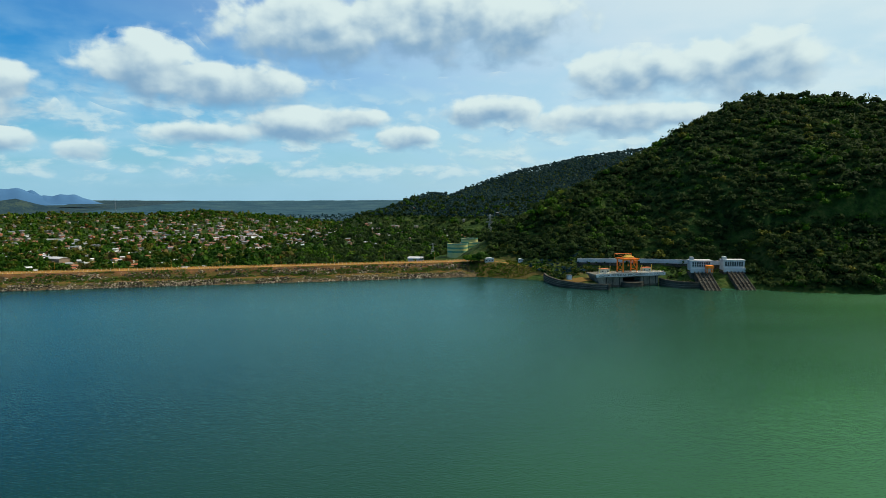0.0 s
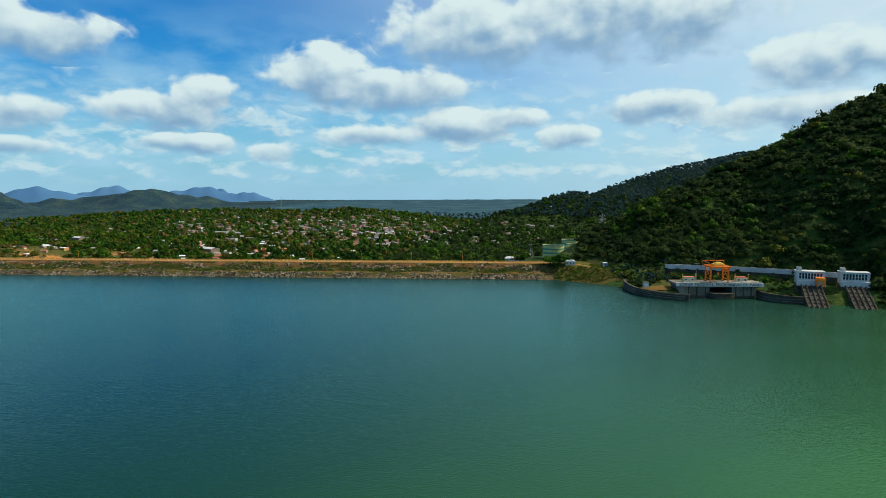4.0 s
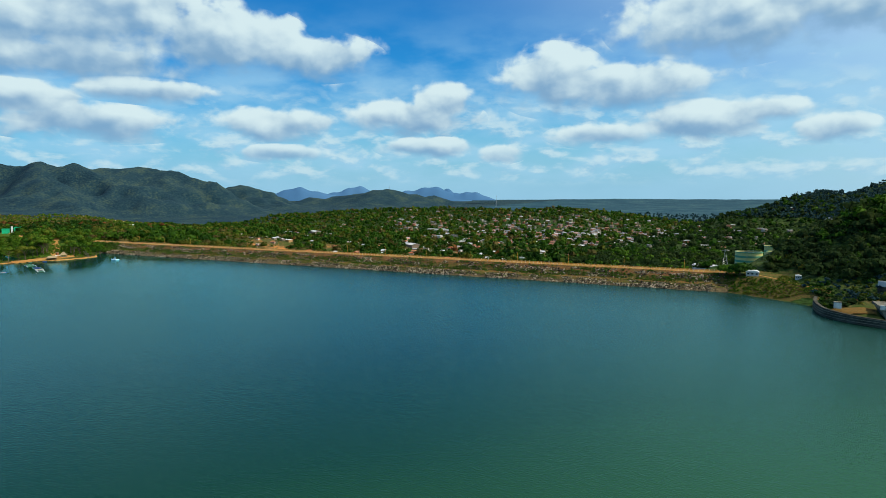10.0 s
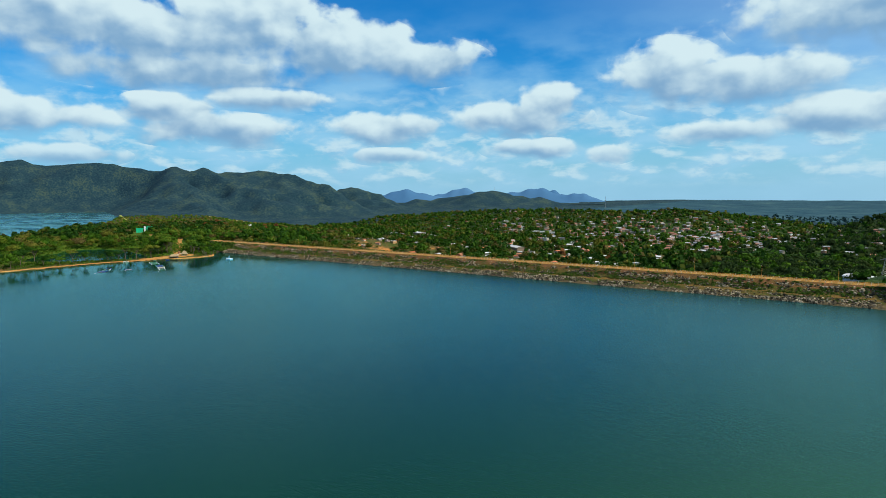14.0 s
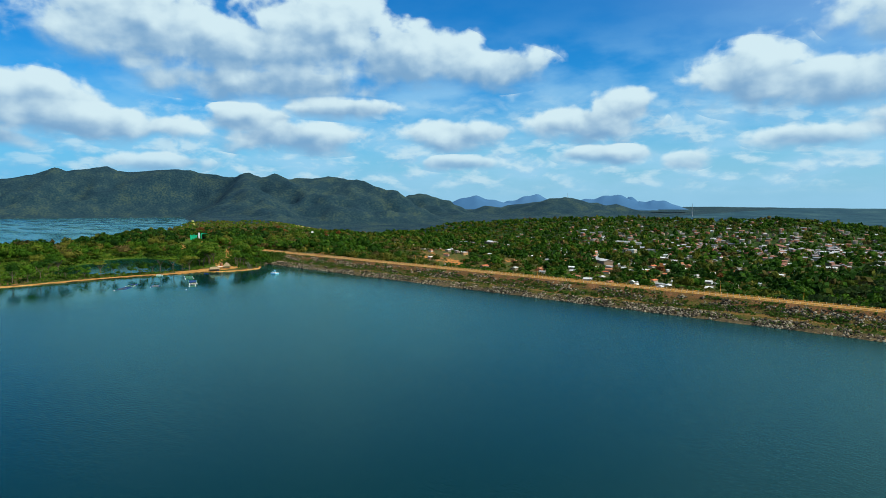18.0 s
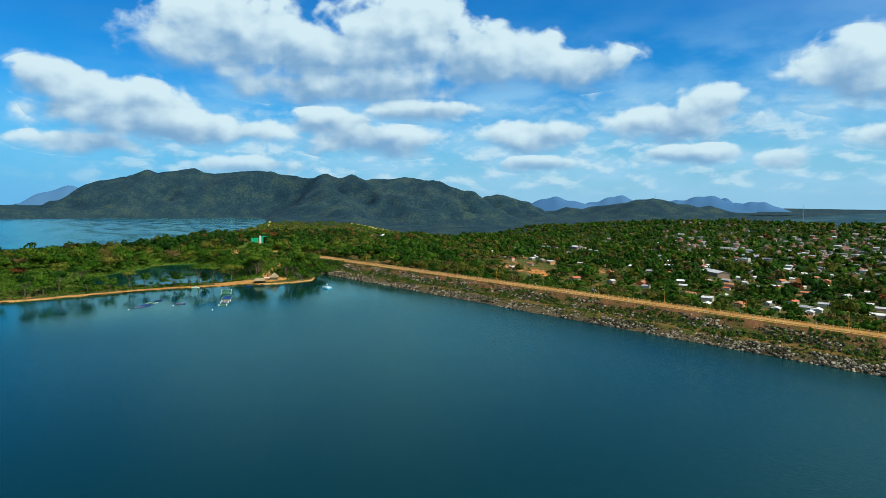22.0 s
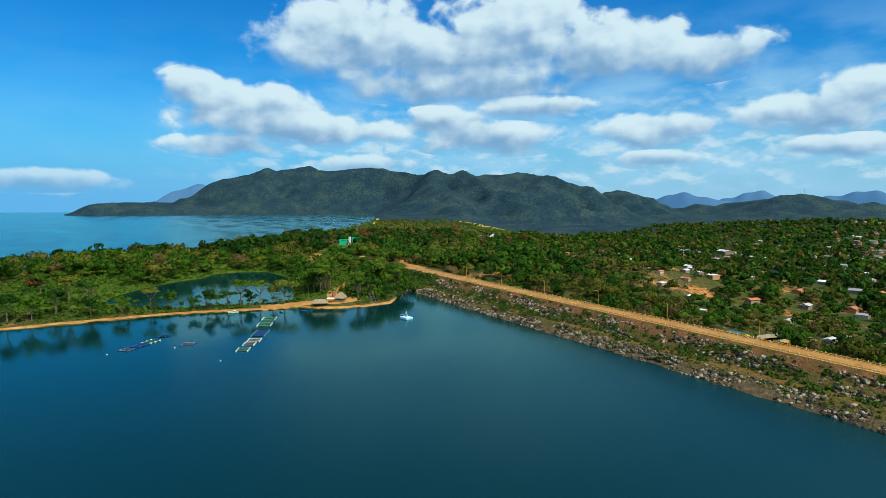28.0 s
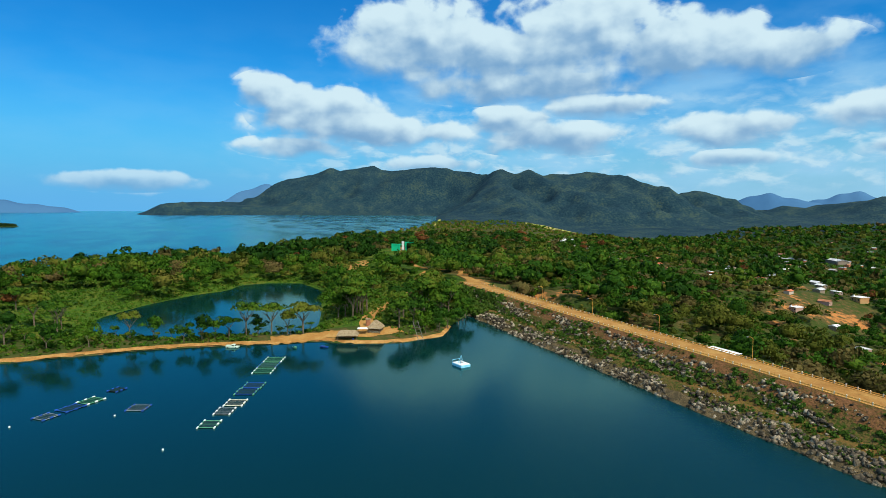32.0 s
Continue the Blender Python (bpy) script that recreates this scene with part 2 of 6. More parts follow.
M_LEAF = noisy("leaves", [(0.014, 0.050, 0.004), (0.034, 0.094, 0.006), (0.076, 0.140, 0.010), (0.12, 0.138, 0.016)], 0.055, 0.75, 0.6, 1.3, island=0.2, objrand=0.5, coords="World", trans=0.28, bdist=0.7, grain=0.5)
M_LEAF_DARK = noisy("dark_leaves", [(0.010, 0.038, 0.003), (0.026, 0.080, 0.004), (0.06, 0.130, 0.007)], 0.055, 0.75, 0.7, 1.3, island=0.2, objrand=0.5, coords="World", trans=0.25, bdist=0.6, grain=0.5)
M_LEAF_OLIVE = noisy("olive_leaves", [(0.040, 0.062, 0.006), (0.085, 0.102, 0.012), (0.155, 0.140, 0.026)], 0.055, 0.8, 0.6, 1.3, island=0.2, objrand=0.5, coords="World", trans=0.28, bdist=0.6, grain=0.5)
M_LEAF_HILL = noisy("hill_leaves", [(0.015, 0.035, 0.010), (0.022, 0.047, 0.012), (0.042, 0.066, 0.014)], 0.03, 0.8, 0.4, 1.1, island=0.15, coords="World", trans=0.45, bdist=0.5, grain=0.3)
M_LEAF_BROWN = noisy("brownish_sparse_leaves", [(0.055, 0.052, 0.014), (0.105, 0.088, 0.026), (0.15, 0.11, 0.04)], 0.055, 0.85, 0.7, 1.3, island=0.3, objrand=0.4, coords="World", trans=0.25, bdist=0.6, grain=0.5)
M_LEAF_DRY = noisy("dry_reddish_leaves", [(0.11, 0.045, 0.014), (0.20, 0.085, 0.026)], 0.2, 0.85, 1.0, 1.3, island=0.4, coords="World", trans=0.3, bdist=0.7, grain=0.4)
M_GRASS = noisy("shore_grass", [(0.04, 0.11, 0.010), (0.08, 0.18, 0.015), (0.14, 0.18, 0.03)], 0.1, 0.9, 1.0, 2.0, island=0.4, coords="World", trans=0.3, bdist=0.4, grain=0.4)
M_BARK = noisy("bark", [(0.10, 0.07, 0.045), (0.22, 0.18, 0.13)], 0.8, 0.9, 0.4, 6.0, coords="World")
# concrete tones are dimmed to hold the cloud shade lying over the intake
M_CONC = noisy("shaded_weathered_concrete", [(0.07, 0.07, 0.058), (0.14, 0.137, 0.112), (0.22, 0.21, 0.175)], 0.18, 0.9, 0.3, 2.5, fine=0.5, coords="World")
M_CONC_DARK = noisy("shaded_stained_concrete", [(0.022, 0.022, 0.018), (0.055, 0.052, 0.042), (0.10, 0.094, 0.075)], 0.16, 0.9, 0.4, 2.0, fine=0.6, coords="World")
M_WHITE = noisy("white_paint", [(0.62, 0.64, 0.64), (0.78, 0.80, 0.80)], 0.25, 0.6, fine=0.3, coords="World")
# white dulled to its tone in shade, for walls that face away from the sun
M_WHITE_SHADE = noisy("shaded_white_paint", [(0.34, 0.36, 0.36), (0.52, 0.54, 0.54)], 0.2, 0.7, fine=0.6, coords="World")
M_ORANGE = noisy("orange_paint", [(0.80, 0.14, 0.006), (0.95, 0.24, 0.012)], 0.4, 0.5, fine=0.3, coords="World")
M_YELLOW = noisy("yellow_paint", [(0.62, 0.40, 0.05), (0.80, 0.55, 0.10)], 0.4, 0.55, coords="World")
M_RAIL = noisy("orange_rail_paint", [(0.60, 0.27, 0.04), (0.78, 0.42, 0.09)], 0.5, 0.6, coords="World")
M_CREAM = noisy("cream_paint", [(0.55, 0.50, 0.36), (0.68, 0.64, 0.48)], 0.3, 0.6, coords="World")
M_TANK = noisy("pale_green_tank_paint", [(0.54, 0.52, 0.20), (0.66, 0.63, 0.28)], 0.15, 0.55, fine=0.3, coords="World")
M_TANK_G = noisy("green_band_paint", [(0.08, 0.26, 0.16), (0.12, 0.34, 0.20)], 0.2, 0.55, coords="World")
M_BLACK = noisy("black_opening", [(0.006, 0.006, 0.006), (0.02, 0.02, 0.02)], 0.5, 0.9, coords="World")
M_STEEL = noisy("galvanised_steel", [(0.30, 0.31, 0.32), (0.48, 0.49, 0.50)], 0.8, 0.45, metal=0.6, coords="World")
M_RUST = noisy("rusty_roof_sheet", [(0.25, 0.10, 0.05), (0.42, 0.20, 0.11)], 0.4, 0.8, fine=0.6, coords="World")
M_ROOF_W = noisy("pale_roof_sheet", [(0.42, 0.43, 0.44), (0.80, 0.81, 0.82)], 0.3, 0.5, fine=0.3, objrand=0.5, coords="World")
M_ROOF_G = noisy("grey_roof_sheet", [(0.22, 0.23, 0.24), (0.44, 0.45, 0.46)], 0.3, 0.6, fine=0.4, objrand=0.6, coords="World")
M_ROOF_R = noisy("clay_roof", [(0.36, 0.10, 0.05), (0.52, 0.18, 0.09)], 0.4, 0.8, fine=0.4, objrand=0.4, coords="World")
M_WALL_A = noisy("house_wall", [(0.26, 0.21, 0.16), (0.36, 0.30, 0.23), (0.48, 0.44, 0.38)], 0.02, 0.85, objrand=1.2, coords="World")
M_WALL_B = noisy("painted_house_wall", [(0.46, 0.17, 0.08), (0.44, 0.36, 0.16), (0.22, 0.32, 0.34), (0.42, 0.28, 0.23)], 0.02, 0.85, objrand=1.6, coords="World")
M_THATCH = noisy("palm_thatch", [(0.26, 0.19, 0.11), (0.42, 0.33, 0.21)], 1.2, 0.95, 0.6, 8.0, fine=0.6, coords="World")
M_WOOD = noisy("weathered_wood", [(0.14, 0.10, 0.06), (0.28, 0.21, 0.13)], 0.8, 0.85, fine=0.4, coords="World")
M_GREEN = noisy("bright_green_paint", [(0.01, 0.42, 0.20), (0.02, 0.55, 0.28)], 0.4, 0.6, coords="World")
M_NET = noisy("green_net", [(0.003, 0.030, 0.022), (0.006, 0.055, 0.038)], 2.0, 0.9, coords="World")
M_BLUEP = noisy("blue_plastic", [(0.012, 0.05, 0.28), (0.02, 0.09, 0.40)], 1.0, 0.4, coords="World")
M_LIGHTBLUE = noisy("pale_blue_paint", [(0.16, 0.48, 0.72), (0.28, 0.62, 0.82)], 1.0, 0.5, coords="World")
M_GLASS = noisy("dark_window_glass", [(0.015, 0.02, 0.025), (0.03, 0.04, 0.05)], 0.5, 0.1, coords="World")
M_FIELD = noisy("pale_field", [(0.22, 0.30, 0.05), (0.42, 0.30, 0.10)], 0.02, 0.95, fine=0.4, coords="World")
M_TEXT = noisy("dark_lettering", [(0.01, 0.015, 0.012), (0.02, 0.03, 0.025)], 1.0, 0.7, coords="World")


def water_material():
    m = bpy.data.materials.new("reservoir_water")
    m.use_nodes = True
    nt = m.node_tree
    p = nt.nodes["Principled BSDF"]
    p.inputs["Roughness"].default_value, p.inputs["Specular IOR Level"].default_value = 1.0, 0.0
    gl, fr_, mx = nt.nodes.new("ShaderNodeBsdfGlossy"), nt.nodes.new("ShaderNodeFresnel"), nt.nodes.new("ShaderNodeMixShader")
    gl.inputs["Color"].default_value = (0.46, 0.86, 0.84, 1)
    fr_.inputs["IOR"].default_value = 1.33
    nt.links.new(fr_.outputs[0], mx.inputs[0])
    nt.links.new(p.outputs[0], mx.inputs[1])
    nt.links.new(gl.outputs[0], mx.inputs[2])
    nt.links.new(mx.outputs[0], nt.nodes["Material Output"].inputs["Surface"])
    pos = nt.nodes.new("ShaderNodeNewGeometry").outputs["Position"]
    sep = nt.nodes.new("ShaderNodeSeparateXYZ")
    nt.links.new(pos, sep.inputs[0])

    def math_(op, *args):
        q = nt.nodes.new("ShaderNodeMath")
        q.operation = op
        for k, val in enumerate(args):
            if isinstance(val, bpy.types.NodeSocket):
                nt.links.new(val, q.inputs[k])
            else:
                q.inputs[k].default_value = val
        return q.outputs[0]

    def span(x, lo, hi, a, b):
        q = nt.nodes.new("ShaderNodeMapRange")
        q.interpolation_type = "SMOOTHSTEP"
        for k, val in enumerate((x, lo, hi, a, b)):
            if isinstance(val, bpy.types.NodeSocket):
                nt.links.new(val, q.inputs[k])
            else:
                q.inputs[k].default_value = val
        return q.outputs[0]

    def grain(scale, detail, turn, stretch):
        mp, q = nt.nodes.new("ShaderNodeMapping"), nt.nodes.new("ShaderNodeTexNoise")
        mp.inputs["Rotation"].default_value, mp.inputs["Scale"].default_value = (0, 0, turn), stretch
        q.inputs["Scale"].default_value, q.inputs["Detail"].default_value = scale, detail
        nt.links.new(pos, mp.inputs[0])
        nt.links.new(mp.outputs[0], q.inputs["Vector"])
        return q.outputs["Fac"]

    # greener off the wooded hill, bluer in the bay; glint and reflection painted in
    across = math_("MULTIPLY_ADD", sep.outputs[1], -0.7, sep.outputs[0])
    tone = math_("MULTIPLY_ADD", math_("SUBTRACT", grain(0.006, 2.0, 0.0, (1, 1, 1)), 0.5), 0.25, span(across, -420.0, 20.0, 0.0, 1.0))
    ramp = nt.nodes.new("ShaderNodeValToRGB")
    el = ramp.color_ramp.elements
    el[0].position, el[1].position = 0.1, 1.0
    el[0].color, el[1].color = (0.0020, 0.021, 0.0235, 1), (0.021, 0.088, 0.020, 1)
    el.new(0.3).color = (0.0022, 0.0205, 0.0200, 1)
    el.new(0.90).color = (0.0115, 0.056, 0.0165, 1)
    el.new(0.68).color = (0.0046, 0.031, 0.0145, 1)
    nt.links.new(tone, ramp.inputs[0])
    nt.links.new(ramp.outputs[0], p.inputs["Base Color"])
    # ruffled in the open, calm under the wooded shore, with calm streaks on the far lake
    calm = math_("MULTIPLY", span(sep.outputs[0], -420.0, -520.0, 0.0, 1.0), span(sep.outputs[0], -1000.0, -800.0, 0.0, 1.0))
    ruffled = math_("ADD", 0.21, math_("MULTIPLY", span(grain(0.006, 3.0, 0.4, (1.0, 3.5, 1.0)), 0.36, 0.64, -1.0, 1.0), span(sep.outputs[0], -900.0, -500.0, 0.06, 0.012)))
    nt.links.new(math_("ADD", math_("MULTIPLY", ruffled, math_("SUBTRACT", 1.0, calm)), math_("MULTIPLY", calm, 0.055)), gl.inputs["Roughness"])
    h = None
    for sc, det, turn, stretch, st in ((1.5, 2.0, 0.5, (0.5, 1.4, 1.0), 0.30), (0.33, 3.0, 0.8, (0.55, 1.5, 1.0), 0.22)):
        b = nt.nodes.new("ShaderNodeBump")
        b.inputs["Distance"].default_value = 0.35
        nt.links.new(math_("MULTIPLY", math_("MULTIPLY", st, span(sep.outputs[0], -1000.0, -700.0, 0.25, 1.0)), math_("SUBTRACT", 1.0, math_("MULTIPLY", calm, 0.72))), b.inputs["Strength"])
        nt.links.new(grain(sc, det, turn, stretch), b.inputs["Height"])
        if h:
            nt.links.new(h, b.inputs["Normal"])
        h = b.outputs[0]
    nt.links.new(h, gl.inputs["Normal"])
    nt.links.new(h, fr_.inputs["Normal"])
    return m


M_WATER = water_material()
# ---- building helpers ----
rng = np.random.default_rng(7)


def mesh_np(name, verts, faces, mat, smooth=False, normals=None):
    """A mesh from arrays: verts (n, 3), faces (m, 3) or (m, 4)."""
    verts, faces = np.asarray(verts, np.float32), np.asarray(faces, np.int32)
    me = bpy.data.meshes.new(name)
    me.vertices.add(len(verts))
    me.vertices.foreach_set("co", verts.ravel())
    k = faces.shape[1]
    me.loops.add(faces.size)
    me.loops.foreach_set("vertex_index", faces.ravel())
    me.polygons.add(len(faces))
    me.polygons.foreach_set("loop_start", np.arange(0, faces.size, k, dtype=np.int32))
    if smooth:
        me.polygons.foreach_set("use_smooth", np.ones(len(faces), bool))
    me.materials.append(mat)
    if normals is not None:
        me.attributes.new("custom_normal", "FLOAT_VECTOR", "POINT").data.foreach_set("vector", np.asarray(normals, np.float32).ravel())
    me.update(calc_edges=True)
    return me


def part(name, bm, material, parent, label=""):
    """One bmesh as one mesh object under a thing or a part."""
    me = bpy.data.meshes.new(name)
    bm.to_mesh(me)
    bm.free()
    me.materials.append(material)
    ob = new(name, me)
    ob.parent = parent
    return tagged(ob, label)


def piece(name, me, parent, m=None, label=""):
    """A mesh that others may share, as one object under a thing."""
    ob = new(name, me)
    ob.parent = parent
    if m is not None:
        ob.matrix_basis = m
    return tagged(ob, label)


def thing(name, m, label, category, group="", kind=""):
    ob = new(name)
    ob.matrix_basis = m
    ob.empty_display_size = 0.5
    return tagged(ob, label, category, group, kind)


def box(bm, x0, y0, z0, x1, y1, z1, bevel=0.0, m=None):
    made = bmesh.ops.create_cube(bm, size=1.0)["verts"]
    t = Matrix.LocRotScale(((x0 + x1) / 2, (y0 + y1) / 2, (z0 + z1) / 2), None, (x1 - x0, y1 - y0, z1 - z0))
    bmesh.ops.transform(bm, matrix=(m @ t) if m is not None else t, verts=made)
    if bevel:
        edges = list({e for v in made for e in v.link_edges})
        bmesh.ops.bevel(bm, geom=edges, offset=bevel, segments=1, affect="EDGES")
    return bm


def boxes(*rows, bevel=0.0):
    bm = bmesh.new()
    for r in rows:
        box(bm, *r, bevel=bevel)
    return bm


def rod(bm, a, b, r0, r1=None, n=8):
    """A tapered round bar from a to b."""
    a, b = Vector(a), Vector(b)
    made = bmesh.ops.create_cone(bm, cap_ends=True, segments=n, radius1=r0, radius2=r0 if r1 is None else r1, depth=(b - a).length)["verts"]
    bmesh.ops.transform(bm, matrix=Matrix.Translation((a + b) / 2) @ (b - a).to_track_quat("Z", "Y").to_matrix().to_4x4(), verts=made)
    return bm


def rods(*rows, n=8):
    bm = bmesh.new()
    for r in rows:
        rod(bm, *r, n=n)
    return bm


def lathe(rows, n=32):
    """A round body from rows of radius and height."""
    bm = bmesh.new()
    rings = [[bm.verts.new((r * math.cos(2 * math.pi * k / n), r * math.sin(2 * math.pi * k / n), z)) for k in range(n)] for r, z in rows]
    for a, b in zip(rings, rings[1:]):
        for k in range(n):
            bm.faces.new((a[k], a[(k + 1) % n], b[(k + 1) % n], b[k]))
    return bm


# ---- the lie of the land ----
# the dam's line: s along it, d away from the lake
DAM0, DAM_U, DAM_N = np.array((-620.0, 414.0)), np.array((0.9907, 0.1361)), np.array((-0.1361, 0.9907))
DAM_END = 638.0
CREST = 10.4
# the shore, from the dam's west end round the point, the bay, the far lake and the wooded hill
SHORE = np.array([(-645, 411), (-622, 396), (-597, 384), (-589, 362), (-592, 342), (-600, 328), (-598, 312), (-600, 290), (-600, 267), (-597, 245), (-590, 210), (-585, 175),
                  (-600, 120), (-680, 70), (-800, 60), (-880, 95), (-945, 160), (-985, 240), (-1130, 330), (-1290, 400), (-1650, 560), (-1850, 640), (-2500, 860),
                  (-3450, 1110), (-3560, 760), (-3640, 300), (-3650, 0), (-3600, -200), (-3585, -350), (-3680, -410), (-4020, -480), (-4300, -500), (-4700, -300), (-6000, -200), (-6000, 6000), (6000, 6000), (6000, -700),
                  (1000, -150), (640, 190), (400, 330), (265, 390), (212, 405), (196, 418), (168, 428), (154, 425), (143, 432), (137, 446), (95, 440), (92, 425), (78, 430), (67, 440), (61, 455), (60, 470), (58, 473), (34, 486), (8, 500)], float)
POND = np.array([(-638, 229), (-623, 252), (-620, 271), (-621, 295), (-618, 318), (-626, 329), (-687, 335), (-757, 339), (-800, 326), (-806, 300), (-799, 283), (-771, 274), (-756, 257), (-720, 234), (-683, 220), (-660, 219)], float)
# wooded heights: ridge lines (x, y, height) and how steeply they fall
RIDGES = [
    ([(20, 600, 14), (44, 601, 30), (97, 605, 61), (156, 618, 92), (224, 651, 118), (255, 654, 139), (302, 634, 165), (357, 586, 158), (380, 565, 150), (600, 400, 150), (900, 150, 130)], 0.62),
    ([(-192, 2135, -20), (-111, 2131, 28), (-70, 2123, 66), (-11, 2112, 79), (68, 2109, 68), (107, 2107, 92), (205, 2099, 126), (300, 2085, 154), (394, 2067, 171), (484, 2046, 192), (572, 2023, 202), (639, 2001, 211), (1200, 1800, 240)], 0.42),
    # the long mountain across the lake
    ([(-3618, -341, 15), (-3676, -306, 52), (-3702, -270, 67), (-3743, -209, 59), (-3782, -145, 38), (-3900, -60, 36)], 0.5),
    ([(-4080, -20, 38), (-4104, 49, 64), (-4153, 194, 134), (-4178, 329, 206), (-4158, 448, 231), (-4129, 601, 254), (-4104, 809, 292), (-4019, 938, 262), (-3880, 1086, 274), (-3733, 1223, 282), (-3615, 1325, 264), (-3502, 1421, 238),
      (-3445, 1450, 254), (-3322, 1485, 224), (-3169, 1578, 210), (-3036, 1792, 219), (-2921, 1849, 209), (-2866, 1877, 196), (-2761, 1930, 151), (-2686, 1967, 114), (-2600, 2010, 70)], 0.5),
    ([(-3480, 1440, 250), (-2950, 1330, 120), (-2560, 1240, 30)], 0.4),
    ([(-3760, 1200, 290), (-3500, 1020, 130), (-3440, 980, 70)], 0.5),
    ([(-4130, 590, 285), (-3860, 470, 120), (-3700, 380, 15)], 0.5),
    ([(-4150, 180, 120), (-3900, 130, 60), (-3790, 90, 8)], 0.45),
    ([(-4100, 840, 300), (-3850, 740, 170), (-3640, 640, 25)], 0.5),
    ([(-3200, 1520, 240), (-2900, 1560, 110), (-2650, 1560, 20)], 0.45),
    ([(-2960, 2560, 60), (-3060, 2420, 125), (-3160, 2250, 90)], 0.3),
    # the hill with the mast, and the low built-up ridge
    ([(-3050, 2900, 55), (-2800, 3150, 62), (-2620, 3300, 118), (-2480, 3420, 70), (-2250, 3500, 45)], 0.25),
    ([(-1750, 1650, -6), (-1440, 1760, 10), (-1210, 1850, 20), (-900, 1960, 14), (-760, 2000, 20), (-560, 2060, -8)], 0.12),
    ([(-1020, 444, 12), (-920, 420, 11), (-850, 388, 11), (-800, 405, 10), (-740, 432, 10), (-690, 444, 10)], 0.14),
]


def seg_dist(x, y, a, b):
    ax, ay = b[0] - a[0], b[1] - a[1]
    t = np.clip(((x - a[0]) * ax + (y - a[1]) * ay) / (ax * ax + ay * ay), 0, 1)
    return np.hypot(x - a[0] - t * ax, y - a[1] - t * ay), t


def poly_dist(x, y, poly):
    """Distance to a closed outline, positive inside."""
    best, inside = np.full(x.shape, 1e9), np.zeros(x.shape, bool)
    for a, b in zip(poly, np.roll(poly, -1, 0)):
        best = np.minimum(best, seg_dist(x, y, a, b)[0])
        inside ^= ((a[1] > y) != (b[1] > y)) & (x < (b[0] - a[0]) * (y - a[1]) / (b[1] - a[1] + 1e-12) + a[0])
    return np.where(inside, best, -best)


def waves(x, y, size, seed):
    """Cheap smooth noise, about -1 to 1."""
    r = np.random.default_rng(seed)
    out = np.zeros(np.shape(x))
    for k in range(6):
        a, f, ph = r.uniform(0, 6.28), (0.6 + 0.5 * k) / size * 6.28, r.uniform(0, 6.28)
        out = out + np.sin((x * math.cos(a) + y * math.sin(a)) * f + ph + 1.3 * np.sin((x * math.sin(a) - y * math.cos(a)) * f * 0.7 + k)) / (1 + 0.5 * k)
    return out / 2.2


